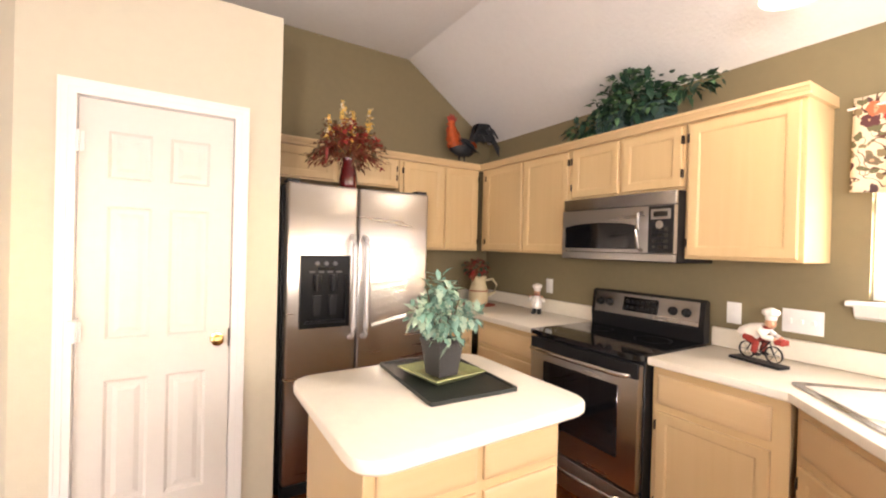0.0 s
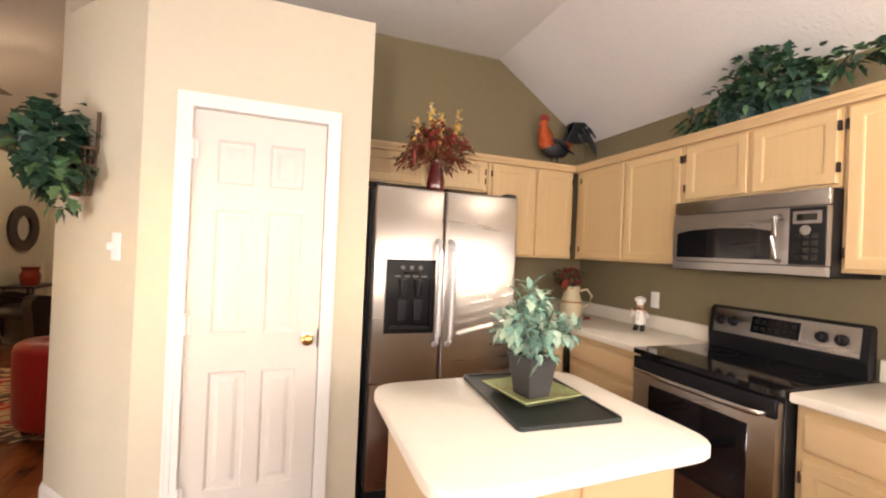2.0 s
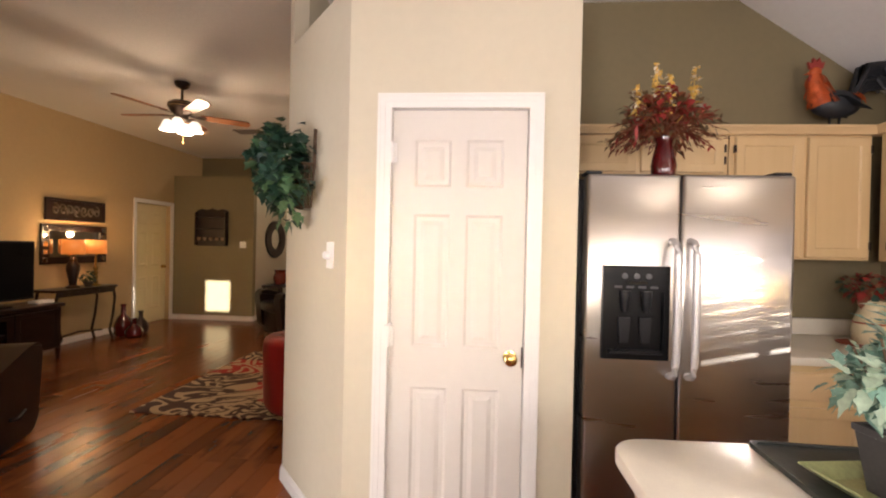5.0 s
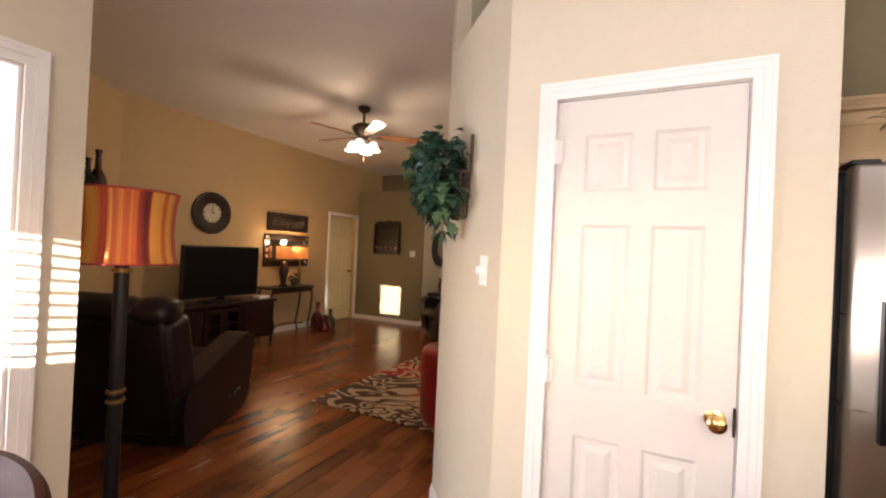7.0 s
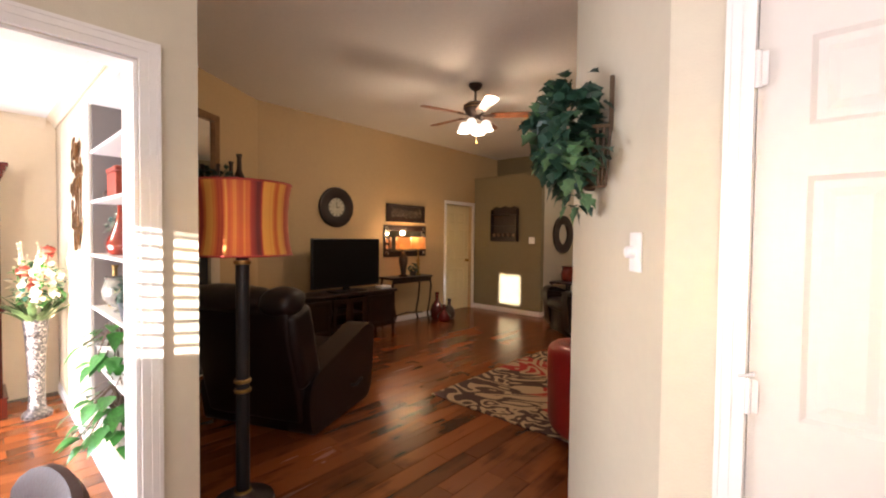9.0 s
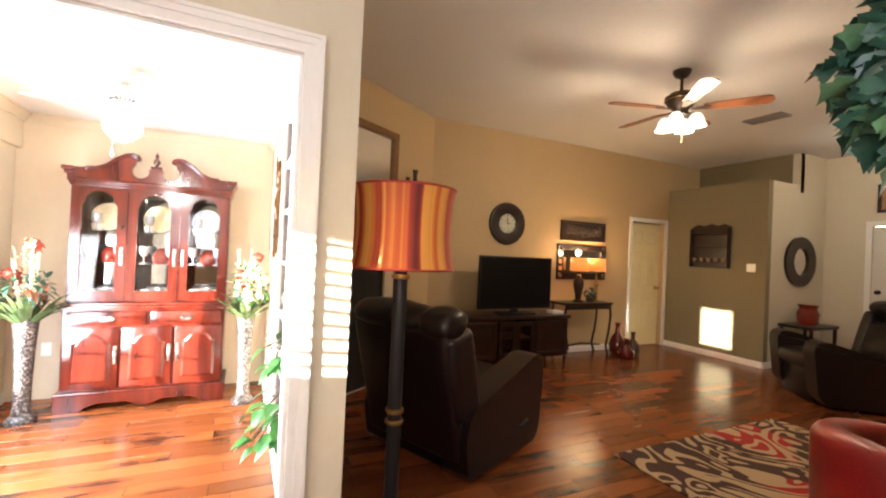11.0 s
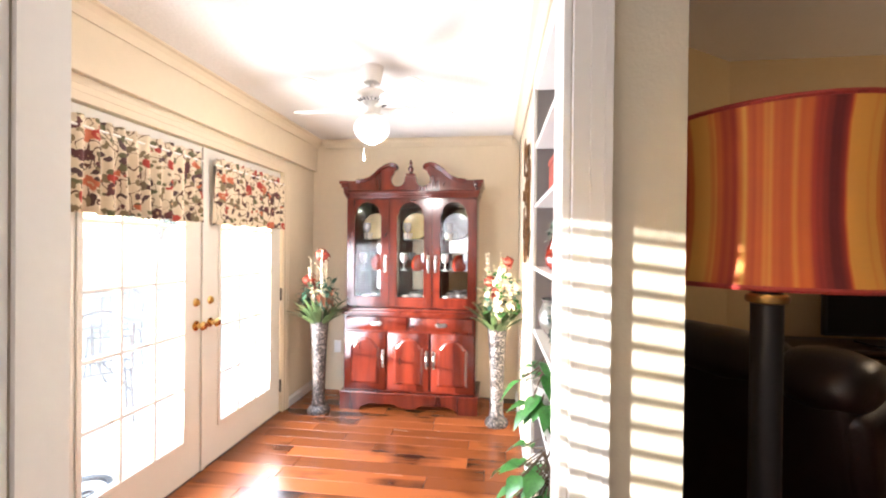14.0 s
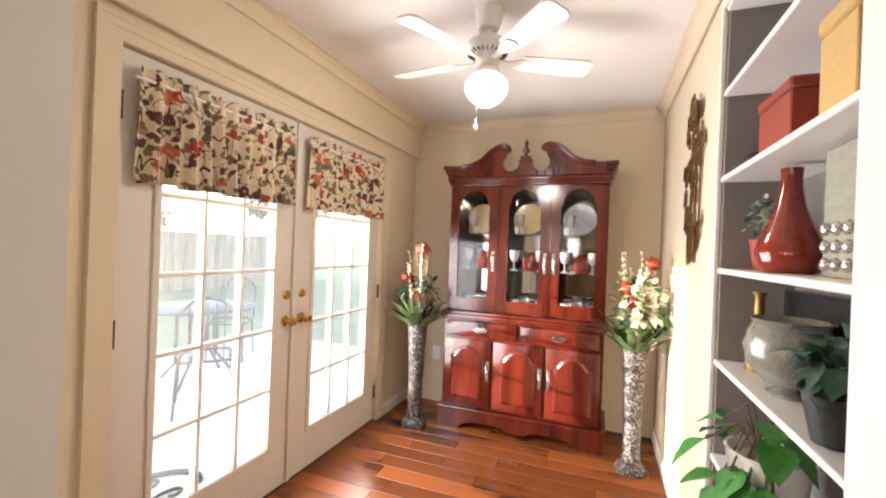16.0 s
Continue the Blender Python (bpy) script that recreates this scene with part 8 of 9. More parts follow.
def tall_flowers(at, seed, lush):
    rnd = random.Random(seed)
    t = thing("floor_vase", "tall mosaic floor vase with dried flowers and leaves" if not lush else "tall mosaic floor vase with pale flowers and broad leaves", "vase", at, group="tall floor vases")
    bm = B()
    lathe(bm, [(0.088, 0), (0.092, 0.02), (0.082, 0.04), (0.058, 0.06), (0.050, 0.12), (0.053, 0.32), (0.062, 0.55), (0.077, 0.76), (0.071, 0.76), (0.05, 0.45)], 24)
    part("vase_body", bm, PEBBLE, t, "grey mosaic trumpet vase")
    bm = B()
    for i in range(64):
        a, ln = rnd.uniform(0, 2 * math.pi), rnd.uniform(0.28, 0.50)
        sp = rnd.uniform(0.25, 0.95)
        d = Vector((math.cos(a) * sp, math.sin(a) * sp, 1)).normalized()
        leaf(bm, (0.03 * math.cos(a), 0.03 * math.sin(a), 0.70), d, ln, 0.034, 0.35, 0)
    part("blade_leaves", bm, [material("dry_green_blade", (0.065, 0.10, 0.03), 0.55, vary=0.4) if "dry_green_blade" not in bpy.data.materials else bpy.data.materials["dry_green_blade"]], t, "long green blade leaves")
    bm = B()
    for i in range(11):
        a, r = rnd.uniform(0, 2 * math.pi), rnd.uniform(0.02, 0.10)
        h = rnd.uniform(1.15, 1.36)
        p = [(0.02 * math.cos(a), 0.02 * math.sin(a), 0.7), (r * math.cos(a), r * math.sin(a), h)]
        tube(bm, p, 0.003, 5)
        for k in range(12):
            q = Vector(p[0]).lerp(Vector(p[1]), 0.35 + 0.65 * k / 11)
            blob(bm, (q.x + rnd.gauss(0, 0.008), q.y + rnd.gauss(0, 0.008), q.z), (0.007, 0.007, 0.009), 8)
    part("budded_twig", bm, CREAMF, t, "twigs with white buds")
    bm = B()
    heads = [(0.0, 0.02, 1.31, 0.055), (-0.05, -0.07, 1.06, 0.05), (0.04, -0.09, 1.10, 0.045)] if not lush else [(0.02, -0.06, 1.12, 0.05), (0.0, 0.08, 1.28, 0.04), (0.05, -0.02, 1.03, 0.045)]
    for x, y, z, r in heads:
        blob(bm, (x, y, z), (r, r, r * 0.85), 16, 0.25)
        tuft(bm, rnd, (x, y, z), (r, r, r), 40, 0.03, (0,), 0.2)
        tube(bm, [(0, 0, 0.7), (x, y, z)], 0.004, 5)
    part("flower_head", bm, TERRA, t, "round rust-red flower heads")
    bm = B()
    if lush:
        tuft(bm, rnd, (0.03, 0.02, 1.04), (0.19, 0.18, 0.22), 230, 0.06, (0, 2, 1, 1, 1), 0.4)
        for k in range(7):
            a = k * 0.9
            leaf(bm, (0.03 * math.cos(a), 0.02 + 0.03 * math.sin(a), 0.85), (math.cos(a), math.sin(a) * 0.6, 0.55), 0.22, 0.09, 0.4, 0)
    else:
        tuft(bm, rnd, (0.0, 0.0, 1.0), (0.17, 0.17, 0.15), 130, 0.085, (2, 2, 2, 3), 0.4, wide=0.4)
    part("foliage", bm, [POTHOS, CREAMF, IVY, RUSTF], t)
    return t


tall_flowers((-5.44, 2.065, 0), 3, False)
tall_flowers((-5.40, 3.54, 0), 6, True)

# metal wall art: overlapping plates
wa = thing("metal_wall_art", "hammered bronze wall art of overlapping plates", "wall art", (-4.80, 3.728, 1.69))
rnd = random.Random(9)
for i in range(58):
    v = rnd.uniform(-1, 1)
    half = 0.19 * (1 - abs(v) ** 1.6) + 0.025
    u = rnd.uniform(-1, 1) * half
    w, h = rnd.uniform(0.035, 0.06), rnd.uniform(0.05, 0.09)
    bm = B()
    m = Matrix.Translation((u, -0.012 - 0.02 * rnd.random(), v * 0.37)) @ Matrix.Rotation(rnd.gauss(0, 0.25), 4, "Y")
    ring_prism(bm, [(-w / 2, -h / 2), (w / 2, -h / 2), (w / 2, h / 2), (-w / 2, h / 2)], [(-w * 0.32, -h * 0.36), (w * 0.32, -h * 0.36), (w * 0.32, h * 0.36), (-w * 0.32, h * 0.36)], -0.004, 0.004)
    if i % 3 == 0:
        prism(bm, [(-w * 0.3, -h * 0.34), (w * 0.3, -h * 0.34), (w * 0.3, h * 0.34), (-w * 0.3, h * 0.34)], -0.002, 0.002)
    bmesh.ops.transform(bm, matrix=m, verts=bm.verts)
    part("plate", bm, BRONZEART, wa, smooth=False)
bm = B()
for u in (-0.1, 0.0, 0.1):
    box(bm, u - 0.004, u + 0.004, -0.010, -0.002, -0.36 + abs(u) * 1.2, 0.36 - abs(u) * 1.2)
part("back_bar", bm, BRONZEART, wa)

# built-in bookcase in the partition
bk = thing("bookcase", "white built-in bookcase with open shelves", "bookcase", (0, 0, 0))
X0, X1, Z0, Z1, YB = -4.37, -3.45, 0.28, 2.24, 3.965
# back and sides: a guessed taupe, darkened further to keep the recess dim
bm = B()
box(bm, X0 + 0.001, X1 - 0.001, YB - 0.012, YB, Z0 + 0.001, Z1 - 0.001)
part("back_panel", bm, TAUPE, bk, "taupe back, darkened to keep the recess dim")
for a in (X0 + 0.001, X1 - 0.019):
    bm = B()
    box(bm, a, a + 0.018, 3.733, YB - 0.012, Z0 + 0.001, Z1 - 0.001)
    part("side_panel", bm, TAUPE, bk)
for z in (Z0 + 0.001, 0.60, 0.94, 1.27, 1.60, 1.91, Z1 - 0.020):
    bm = B()
    box(bm, X0 + 0.019, X1 - 0.019, 3.722, YB - 0.012, z, z + 0.019, 0.003)
    part("shelf", bm, WHITE, bk)
bm = B()
for a, b, c, d in ((X0 - 0.012, X0 + 0.004, Z0 - 0.01, Z1 + 0.03), (X1 - 0.004, X1 + 0.25, Z0 - 0.01, Z1 + 0.03)):
    box(bm, a, b, 3.712, 3.7285, c, d, 0.003)
box(bm, X0 + 0.004, X1 - 0.004, 3.712, 3.7285, Z1, Z1 + 0.03, 0.003)
part("face_frame", bm, WHITE, bk)


def lidded_box(at, w, d, h, mat, label):
    t = thing("storage_box", label, "box", at)
    bm = B()
    box(bm, -w / 2, w / 2, -d / 2, d / 2, 0, h * 0.82, 0.004)
    part("box_body", bm, mat, t)
    bm = B()
    box(bm, -w / 2 - 0.004, w / 2 + 0.004, -d / 2 - 0.004, d / 2 + 0.004, h * 0.82 + 0.0005, h, 0.006)
    part("lid", bm, mat, t)
    return t


YI = 3.84
lidded_box((-4.00, YI, 1.6195), 0.23, 0.15, 0.18, TERRA, "rust-red lacquered box on a bookcase shelf")
lidded_box((-3.66, YI, 1.6195), 0.15, 0.15, 0.24, KRAFT, "ochre card box on a bookcase shelf")
bm = B()
blob(bm, (-4.27, YI - 0.04, 1.6195 + 0.035), (0.035, 0.03, 0.035), 16, 0.2)
solo("ornament", bm, DARKMETAL, "small dark ornament on a bookcase shelf", "ornament")
for x in (-3.72, -3.60):
    c = thing("candle", "pale green candle in a dark holder", "candle", (x, YI, 1.9295), group="candles on the shelf")
    bm = B()
    lathe(bm, [(0.045, 0), (0.045, 0.006), (0.015, 0.012), (0.03, 0.02)], 18)
    part("holder", bm, DARKMETAL, c)
    bm = B()
    lathe(bm, [(0.033, 0.021), (0.033, 0.09 if x < -3.65 else 0.12), (0.03, 0.092 if x < -3.65 else 0.122)], 18)
    part("wax", bm, material("green_wax" + str(int(x * -100)), (0.50, 0.52, 0.30), 0.5, vary=0.05), c)
bottle((-4.02, YI - 0.02, 1.2895), [(0.056, 0), (0.076, 0.022), (0.082, 0.055), (0.074, 0.09), (0.054, 0.135), (0.036, 0.185), (0.026, 0.24), (0.025, 0.275), (0.027, 0.295), (0.021, 0.295), (0.018, 0.24)], REDGLAZE, "vase", "glossy red-brown bottle vase on a bookcase shelf")
rnd = random.Random(41)
sm = thing("potted_plant", "small pale plant in a terracotta-red pot", "potted plant", (-4.22, YI, 1.2895))
bm = B()
lathe(bm, [(0.045, 0), (0.06, 0.1), (0.055, 0.1), (0.05, 0.08)], 18)
part("pot", bm, TERRA, sm)
bm = B()
tuft(bm, rnd, (0, 0, 0.17), (0.09, 0.08, 0.08), 110, 0.03, (0, 1, 1), 0.3)
part("foliage", bm, [IVY, SAGEL], sm)
pn = thing("decorative_panel", "woven pale panel leaning on a shelf", "ornament", (-3.69, YI - 0.01, 1.2895))
bm = B()
box(bm, -0.115, 0.115, -0.02, 0.02, 0, 0.295, 0.003)
part("panel_board", bm, material("silvered_glass_panel", (0.46, 0.47, 0.38), 0.22, metal=0.3, vary=0.15, scale=9, bump=0.3, bump_scale=14, stretch=(1, 1, 5)), pn)
for r in range(3):
    for c in range(5):
        bm = B()
        blob(bm, (-0.096 + c * 0.048, -0.022, 0.03 + r * 0.04), (0.018, 0.012, 0.016), 10)
        part("glass_bead", bm, STEELD, pn)
bottle((-4.235, YI - 0.02, 0.9595), [(0.035, 0), (0.038, 0.06), (0.035, 0.13), (0.015, 0.17), (0.013, 0.24), (0.022, 0.26), (0.016, 0.26)], GOLDTRIM, "bottle", "slim gold bottle on a bookcase shelf")
bowl = thing("glass_bowl", "footed crackled glass bowl on a bookcase shelf", "bowl", (-3.97, YI - 0.025, 0.9595))
bm = B()
lathe(bm, [(0.05, 0), (0.052, 0.008), (0.03, 0.02), (0.06, 0.035), (0.10, 0.08), (0.108, 0.13), (0.09, 0.175), (0.085, 0.19), (0.096, 0.205), (0.09, 0.205), (0.08, 0.18), (0.098, 0.12), (0.05, 0.05)], 28)
part("bowl_body", bm, material("crackled_glass", (0.23, 0.225, 0.19), 0.14, vary=0.55, scale=30, bump=0.6, bump_scale=60, coat=0.5), bowl)
bd = thing("picture_frame", "plain black square frame at the back of a shelf", "picture frame", (-4.07, YB - 0.05, 0.9595))
bm = B()
box(bm, -0.22, 0.22, -0.012, 0.012, 0, 0.27, 0.003)
part("frame_board", bm, BLACK, bd)
gp = thing("potted_plant", "small green plant in a dark glass pot", "potted plant", (-3.64, YI - 0.06, 0.9595))
bm = B()
lathe(bm, [(0.04, 0), (0.06, 0.10), (0.055, 0.10)], 18)
part("pot", bm, SLATE, gp)
bm = B()
tuft(bm, rnd, (0, 0, 0.17), (0.10, 0.09, 0.07), 80, 0.055, (0,), 0.5)
part("foliage", bm, IVY, gp)


def pothos(at, seed, spread, n, label):
    rnd = random.Random(seed)
    t = thing("pothos_plant", label, "potted plant", at, group="pothos plants")
    bm = B()
    lathe(bm, [(0.07, 0), (0.09, 0.03), (0.105, 0.14), (0.11, 0.15), (0.10, 0.15), (0.09, 0.12)], 24)
    part("pot", bm, PORCELAIN, t, "white ceramic pot")
    bm, bs = B(), B()
    for i in range(n):
        a = rnd.uniform(math.pi, 2 * math.pi) if rnd.random() < 0.75 else rnd.uniform(0, math.pi)
        r = rnd.uniform(0.08, spread) * (1.0 if math.sin(a) < 0 else 0.35)
        h = rnd.uniform(-0.12, 0.12)
        p = Vector((r * math.cos(a), r * math.sin(a) * 0.9, 0.16 + h * (0.4 + r / spread)))
        tube(bs, [(0.02 * math.cos(a), 0.02 * math.sin(a), 0.13), (p.x * 0.5, p.y * 0.5, max(p.z, 0.15) + 0.06), p], 0.0035, 5)
        leaf(bm, p, (math.cos(a), math.sin(a), rnd.uniform(-0.6, 0.3)), rnd.uniform(0.075, 0.115), rnd.uniform(0.06, 0.085), 0.5, 0)
    part("foliage", bm, POTHOS, t, "glossy heart-shaped leaves")
    part("stem", bs, STEM, t)
    return t


pothos((-4.05, 3.80, 0.6195), 12, 0.20, 26, "green pothos in a white pot on a low shelf")
pothos((-3.75, 3.79, 0.300), 13, 0.27, 54, "large leafy pothos in a white pot on the bottom shelf")

# sunroom fan
FX, FY = -4.40, 2.815
sf = thing("ceiling_fan", "white ceiling fan with a lit schoolhouse globe", "ceiling fan", (FX, FY, ZS - 0.001))
bm = B()
lathe(bm, [(0.020, -0.094), (0.046, -0.088), (0.055, -0.06), (0.062, -0.02), (0.064, -0.004), (0.066, 0.0)], 28)
part("canopy", bm, WHITE, sf)
bm = B()
lathe(bm, [(0.013, -0.13), (0.013, -0.10), (0.020, -0.094)], 14)
part("downrod", bm, WHITE, sf)
bm = B()
lathe(bm, [(0.060, -0.200), (0.082, -0.196), (0.094, -0.182), (0.097, -0.165), (0.090, -0.148), (0.066, -0.134), (0.03, -0.126), (0.016, -0.122)], 32)
motor = part("motor_housing", bm, WHITE, sf)
for k in range(24):
    a = 2 * math.pi * k / 24
    bm = B()
    box(bm, -0.004, 0.004, -0.002, 0.002, -0.012, 0.012, m=Matrix.Translation((0.078 * math.cos(a), 0.078 * math.sin(a), -0.1995)) @ Matrix.Rotation(a, 4, "Z") @ Matrix.Rotation(radians(80), 4, "Y"))
    part("vent_slot", bm, GREY, motor)
bm = B()
lathe(bm, [(0.040, -0.262), (0.050, -0.250), (0.052, -0.225), (0.058, -0.205), (0.058, -0.2005)], 26)
part("switch_housing", bm, WHITE, sf)
for k in range(5):
    m = Matrix.Translation((0, 0, -0.222)) @ Matrix.Rotation(radians(46 + 72 * k), 4, "Z") @ Matrix.Rotation(radians(-12), 4, "X")
    bm = B()
    prism(bm, rounded([(0.155, -0.046), (0.46, -0.06), (0.485, -0.04), (0.485, 0.04), (0.46, 0.06), (0.155, 0.046)], [0.02, 0.02, 0.02, 0.02, 0.02, 0.02], 4), -0.004, 0.004, "z")
    bmesh.ops.transform(bm, matrix=m, verts=bm.verts)
    bl = part("blade", bm, WHITE, sf, smooth=False)
    bm = B()
    prism(bm, [(0.052, -0.012), (0.10, -0.014), (0.15, -0.034), (0.20, -0.03), (0.215, 0.0), (0.20, 0.03), (0.15, 0.034), (0.10, 0.014), (0.052, 0.012)], -0.011, -0.0045, "z")
    bmesh.ops.transform(bm, matrix=m, verts=bm.verts)
    part("blade_iron", bm, WHITE, bl, smooth=False)
bm = B()
lathe(bm, [(0.052, -0.292), (0.058, -0.284), (0.056, -0.270), (0.042, -0.263)], 26)
part("light_fitter", bm, WHITE, sf)
bm = B()
lathe(bm, [(0.004, -0.436), (0.024, -0.430), (0.062, -0.408), (0.090, -0.380), (0.098, -0.355), (0.096, -0.330), (0.080, -0.306), (0.056, -0.2925)], 30)
part("globe", bm, LIT_GLOBE, sf, "glowing white glass globe")
bm = B()
tube(bm, [(-0.03, -0.045, -0.255), (-0.032, -0.055, -0.50)], 0.0009, 5)
chain = part("pull_chain", bm, STEELD, sf)
bm = B()
blob(bm, (-0.032, -0.055, -0.51), (0.008, 0.008, 0.013))
part("pull_bob", bm, WHITE, chain)
bulb("sunroom_globe_light", (FX, FY, ZS - 0.49), 1.7, (1.0, 0.88, 0.72), 0.08)
wall_plate((-5.976, 2.02, 0.42), 90)

# ---- outside ----
fence = thing("fence", "weathered wooden privacy fence behind the lawn", "fence")
bm = B()
box(bm, -0.068, 0.068, -0.01, 0.01, 0, 1.0)
fm = to_mesh("board", bm, FENCEW)
rnd = random.Random(2)
for i in range(150):
    ob = new("board", fm)
    ob.parent = fence
    ob.location, ob.scale = (-16 + i * 0.142, -7.5 + rnd.gauss(0, 0.003), -0.12), (1, 1, 1.62 + rnd.gauss(0, 0.012))
for zz in (0.2, 1.2):
    bm = B()
    box(bm, -16, 5.3, -7.53, -7.511, zz, zz + 0.09)
    part("rail", bm, FENCEW, fence)


def tree(at, h, seed):
    rnd = random.Random(seed)
    t = thing("tree", "leafy garden tree beyond the fence", "tree", at, group="garden trees")
    bm = B()
    tube(bm, [(0, 0, -0.2), (0.05, 0, h * 0.3), (-0.05, 0.05, h * 0.6), (0, 0, h * 0.85)], 0.16, 8, 0.04)
    tips = []
    for i in range(9):
        a, z0 = i * 2.4, h * rnd.uniform(0.35, 0.65)
        p = Vector((math.cos(a) * h * 0.28, math.sin(a) * h * 0.28, z0 + h * rnd.uniform(0.12, 0.3)))
        tube(bm, [(0, 0, z0), (p.x * 0.5, p.y * 0.5, z0 + (p.z - z0) * 0.6), p], 0.06, 6, 0.015)
        tips.append(p)
    part("trunk", bm, BARK, t)
    bm = B()
    for p in tips + [Vector((0, 0, h * 0.9))]:
        tuft(bm, rnd, tuple(p), (h * 0.16, h * 0.16, h * 0.12), 150, 0.22, (0,), 0.4)
    part("crown", bm, FOLIAGE, t)
    return t


tree((-9.5, -12.5, -0.12), 4.2, 1)
tree((-13.0, -14.0, -0.12), 4.6, 2)
tree((-16.5, -9.0, -0.12), 4.4, 3)


def patio_chair(at, rz):
    t = thing("patio_chair", "dark wrought iron patio chair", "chair", at, rz, "patio furniture")
    bm = B()
    ring_prism(bm, rounded([(-0.22, -0.22), (0.22, -0.22), (0.22, 0.22), (-0.22, 0.22)], [0.1] * 4), rounded([(-0.205, -0.205), (0.205, -0.205), (0.205, 0.205), (-0.205, 0.205)], [0.1] * 4), 0.42, 0.44, "z")
    for k in range(-3, 4):
        tube(bm, [(k * 0.055, -0.21, 0.43), (k * 0.055, 0.21, 0.43)], 0.005, 5)
    part("seat", bm, DARKMETAL, t)
    bm = B()
    tube(bm, [(-0.2, 0.2, 0.43), (-0.2, 0.26, 0.8), (-0.1, 0.28, 0.9), (0, 0.28, 0.93), (0.1, 0.28, 0.9), (0.2, 0.26, 0.8), (0.2, 0.2, 0.43)], 0.011, 8)
    for k in range(-2, 3):
        tube(bm, [(k * 0.06, 0.21, 0.43), (k * 0.06, 0.275, 0.89)], 0.005, 5)
    part("backrest", bm, DARKMETAL, t)
    for x in (-0.19, 0.19):
        for y in (-0.19, 0.19):
            bm = B()
            tube(bm, [(x, y, 0.42), (x * 1.1, y * 1.1, 0)], 0.011, 6)
            part("leg", bm, DARKMETAL, t)
    return t


pt_ = thing("patio_table", "round dark wrought iron patio table", "table", (-5.6, -0.3, -0.05), group="patio furniture")
bm = B()
lathe(bm, [(0.5, 0.70), (0.52, 0.71), (0.5, 0.72)], 28)
part("tabletop", bm, DARKMETAL, pt_)
for k in range(4):
    a = k * math.pi / 2 + 0.4
    bm = B()
    tube(bm, [(0.1 * math.cos(a), 0.1 * math.sin(a), 0.70), (0.12 * math.cos(a), 0.12 * math.sin(a), 0.3), (0.38 * math.cos(a), 0.38 * math.sin(a), 0)], 0.014, 6)
    part("leg", bm, DARKMETAL, pt_)
patio_chair((-5.0, -0.9, -0.05), 200)
patio_chair((-6.3, -0.7, -0.05), 120)
patio_chair((-5.1, 0.35, -0.05), 320)
dm = thing("door_mat", "black scrolled iron door mat on the patio", "door mat", (-4.0, 1.15, -0.049))
bm = B()
N = 24
ring_prism(bm, [(0.38 * math.cos(2 * math.pi * k / N), 0.24 * math.sin(2 * math.pi * k / N)) for k in range(N)], [(0.35 * math.cos(2 * math.pi * k / N), 0.21 * math.sin(2 * math.pi * k / N)) for k in range(N)], 0, 0.02, "z")
for s in (-1, 1):
    for q in (-1, 1):
        tube(bm, [(s * 0.16 + 0.012 * i * math.cos(i * 0.6), q * 0.09 + 0.007 * i * math.sin(i * 0.6), 0.01) for i in range(12)], 0.009, 5)
part("scrolls", bm, BLACK, dm)

# ---- floors, last ----
def plank_mesh(length, width):
    c = 0.0022
    bm = B()
    lo = [bm.verts.new(p) for p in ((0, 0, -0.006), (width, 0, -0.006), (width, length, -0.006), (0, length, -0.006))]
    md = [bm.verts.new((v.co.x, v.co.y, -c)) for v in lo]
    hi = [bm.verts.new((x, y, 0)) for x, y in ((c, c), (width - c, c), (width - c, length - c), (c, length - c))]
    for a, b in ((lo, md), (md, hi)):
        for i in range(4):
            bm.faces.new((a[i], a[(i + 1) % 4], b[(i + 1) % 4], b[i]))
    bm.faces.new(hi)
    return bm


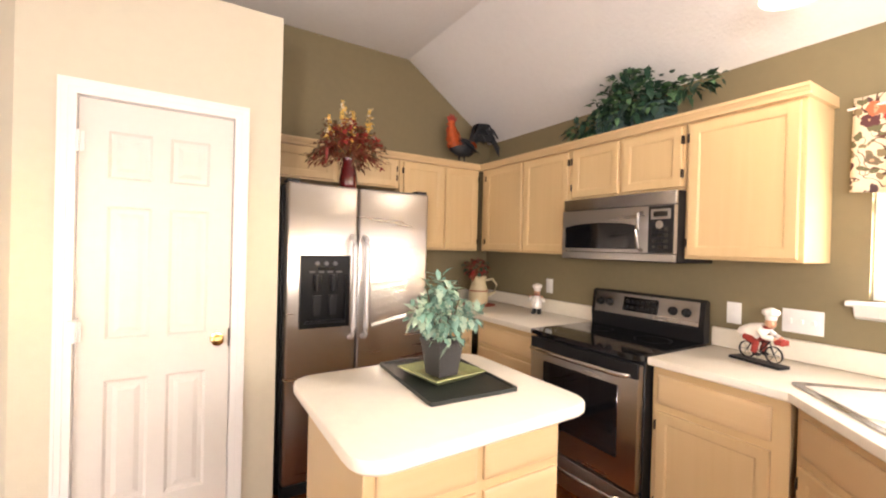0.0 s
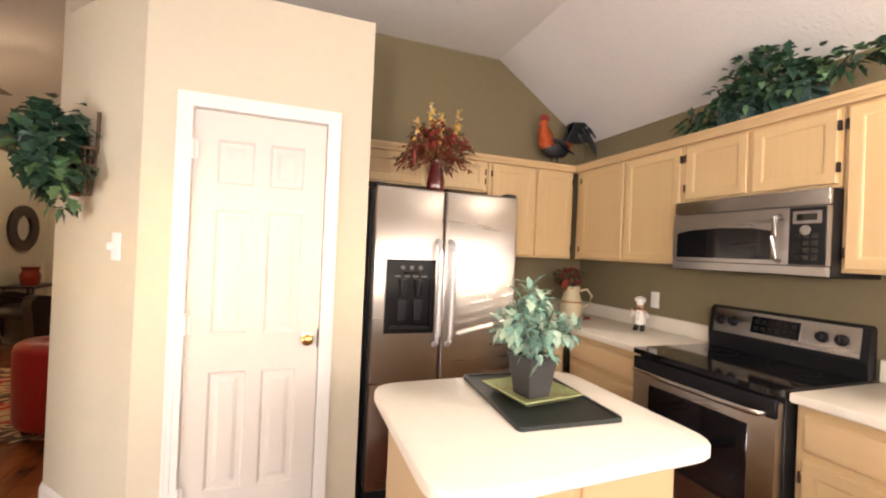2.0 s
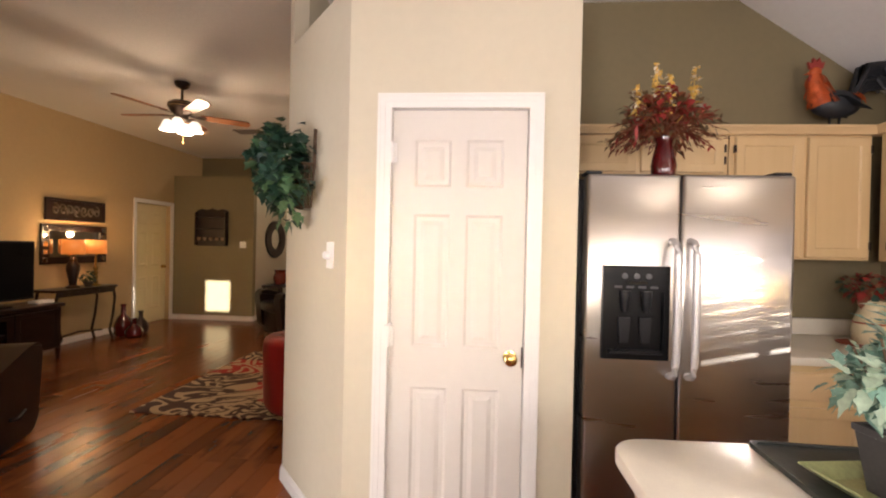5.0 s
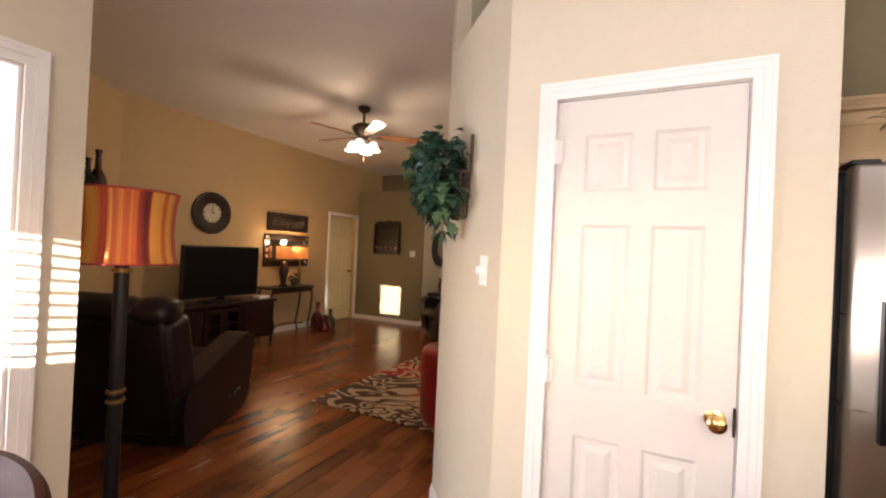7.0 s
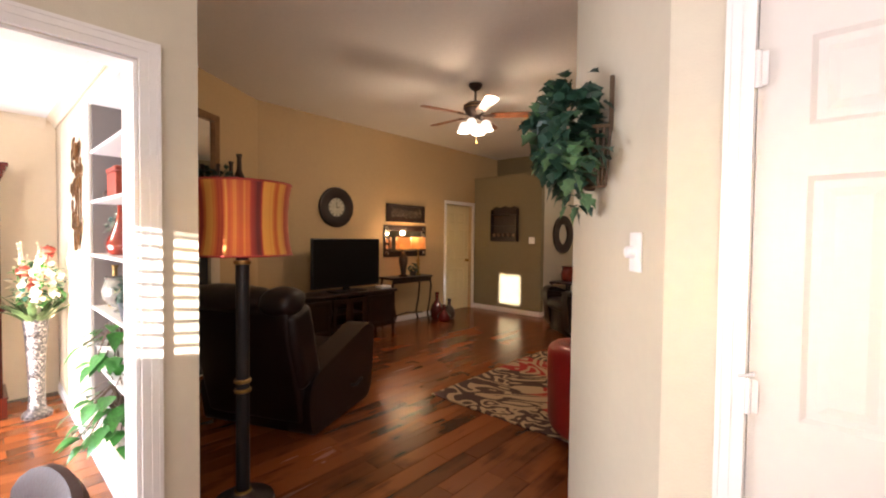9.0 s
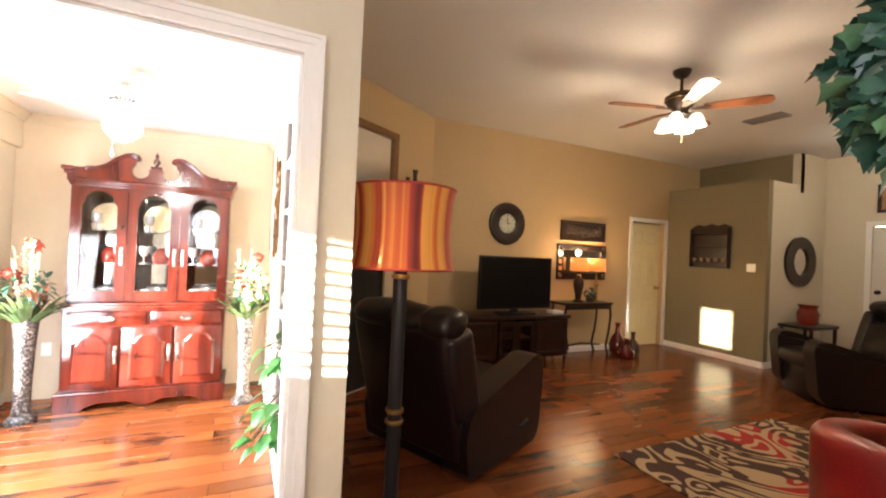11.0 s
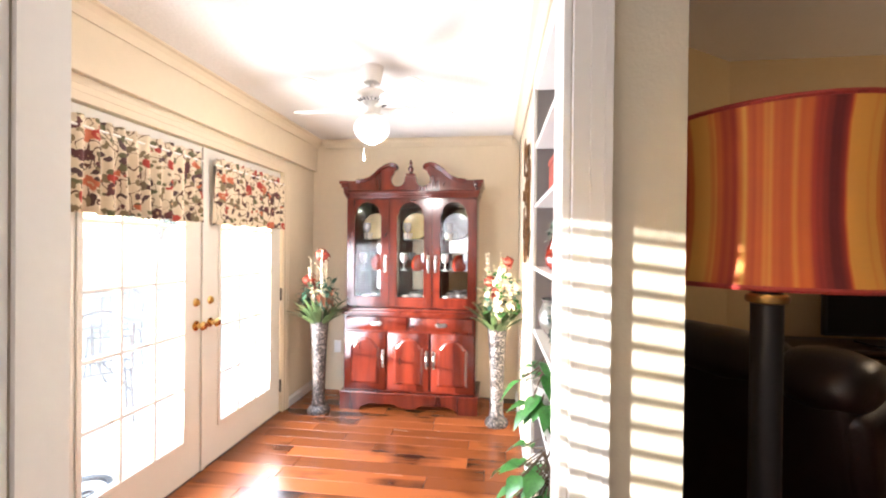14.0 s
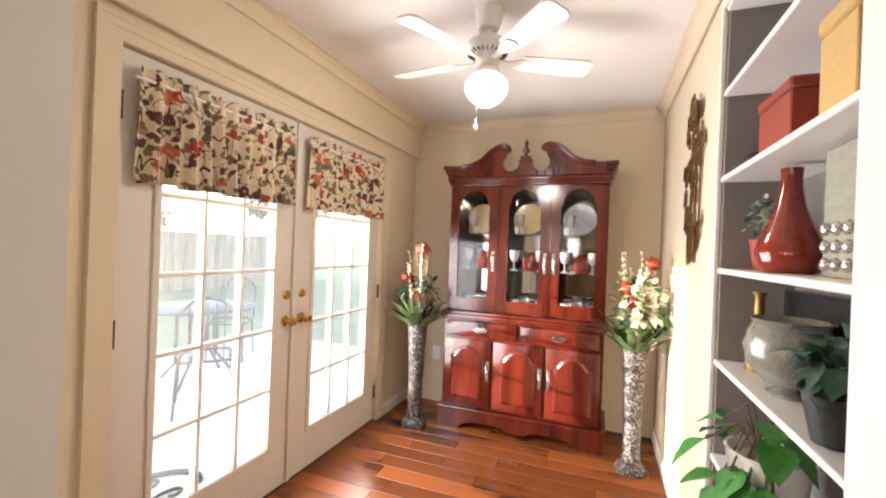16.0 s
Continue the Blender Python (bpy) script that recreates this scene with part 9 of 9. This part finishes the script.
def plank_floor(name, label, x0, x1, y0, y1, width, near, limit=290):
    """Planks along y. Those inside the near stretch (x0, x1, y0, y1) are parts, the rest one joined mesh."""
    bm = B()
    box(bm, x0, x1, y0, y1, -0.12, -0.004)
    floor = solo(name, bm, GROOVE, label, "floor", kind="structure", smooth=False)
    rnd = random.Random(7)
    lengths = [0.6, 0.9, 1.2, 1.35]
    memo, spots = {}, []
    n = int(math.ceil((x1 - x0) / width))
    for i in range(n):
        y = y0 - rnd.random() * 1.2
        w = min(width, x1 - (x0 + i * width)) - 0.0016
        while y < y1:
            ln = rnd.choice(lengths)
            a, b = max(y, y0), min(y + ln, y1)
            if b - a > 0.03 and w > 0.02:
                spots.append((x0 + i * width, a, round(b - a - 0.0016, 3), round(w, 3)))
            y += ln
    joined, count = B(), 0
    for x, y, ln, w in spots:
        if near[0] < x < near[1] and near[2] < y < near[3] and count < limit:
            if (ln, w) not in memo:
                memo[ln, w] = to_mesh("plank", plank_mesh(ln, w), FLOORW)
            ob = new("plank", memo[ln, w])
            ob.location = (x, y, 0)
            ob.parent = floor
            count += 1
        else:
            v = [joined.verts.new((x + a, y + b, c)) for a, b, c in ((0, 0, -0.006), (w, 0, -0.006), (w, ln, -0.006), (0, ln, -0.006), (0.002, 0.002, 0), (w - 0.002, 0.002, 0), (w - 0.002, ln - 0.002, 0), (0.002, ln - 0.002, 0))]
            joined.faces.new(v[4:])
            for k in range(4):
                joined.faces.new((v[k], v[(k + 1) % 4], v[4 + (k + 1) % 4], v[4 + k]))
    me = to_mesh("planks_beyond", joined, FLOORW_FAR)
    ob = new("planks_beyond", me)
    ob.parent = floor
    tagged(ob, kind="stuff")


plank_floor("floor_main", "dark reddish-brown wood plank floor", XO - 0.13, XR, YS, 11.5, 0.127, (-2.9, -0.3, 2.6, 9.0))
plank_floor("floor_living", "dark reddish-brown wood plank floor of the living room", XL - 1.4, XO - 0.13, 3.73, 11.5, 0.127, (-5.6, -3.0, 3.8, 8.6))
plank_floor("floor_sunroom", "reddish-brown wood plank floor of the sunroom", -5.98, XO - 0.13, 1.62, 3.73, 0.127, (-6.0, -2.9, 1.6, 3.8))
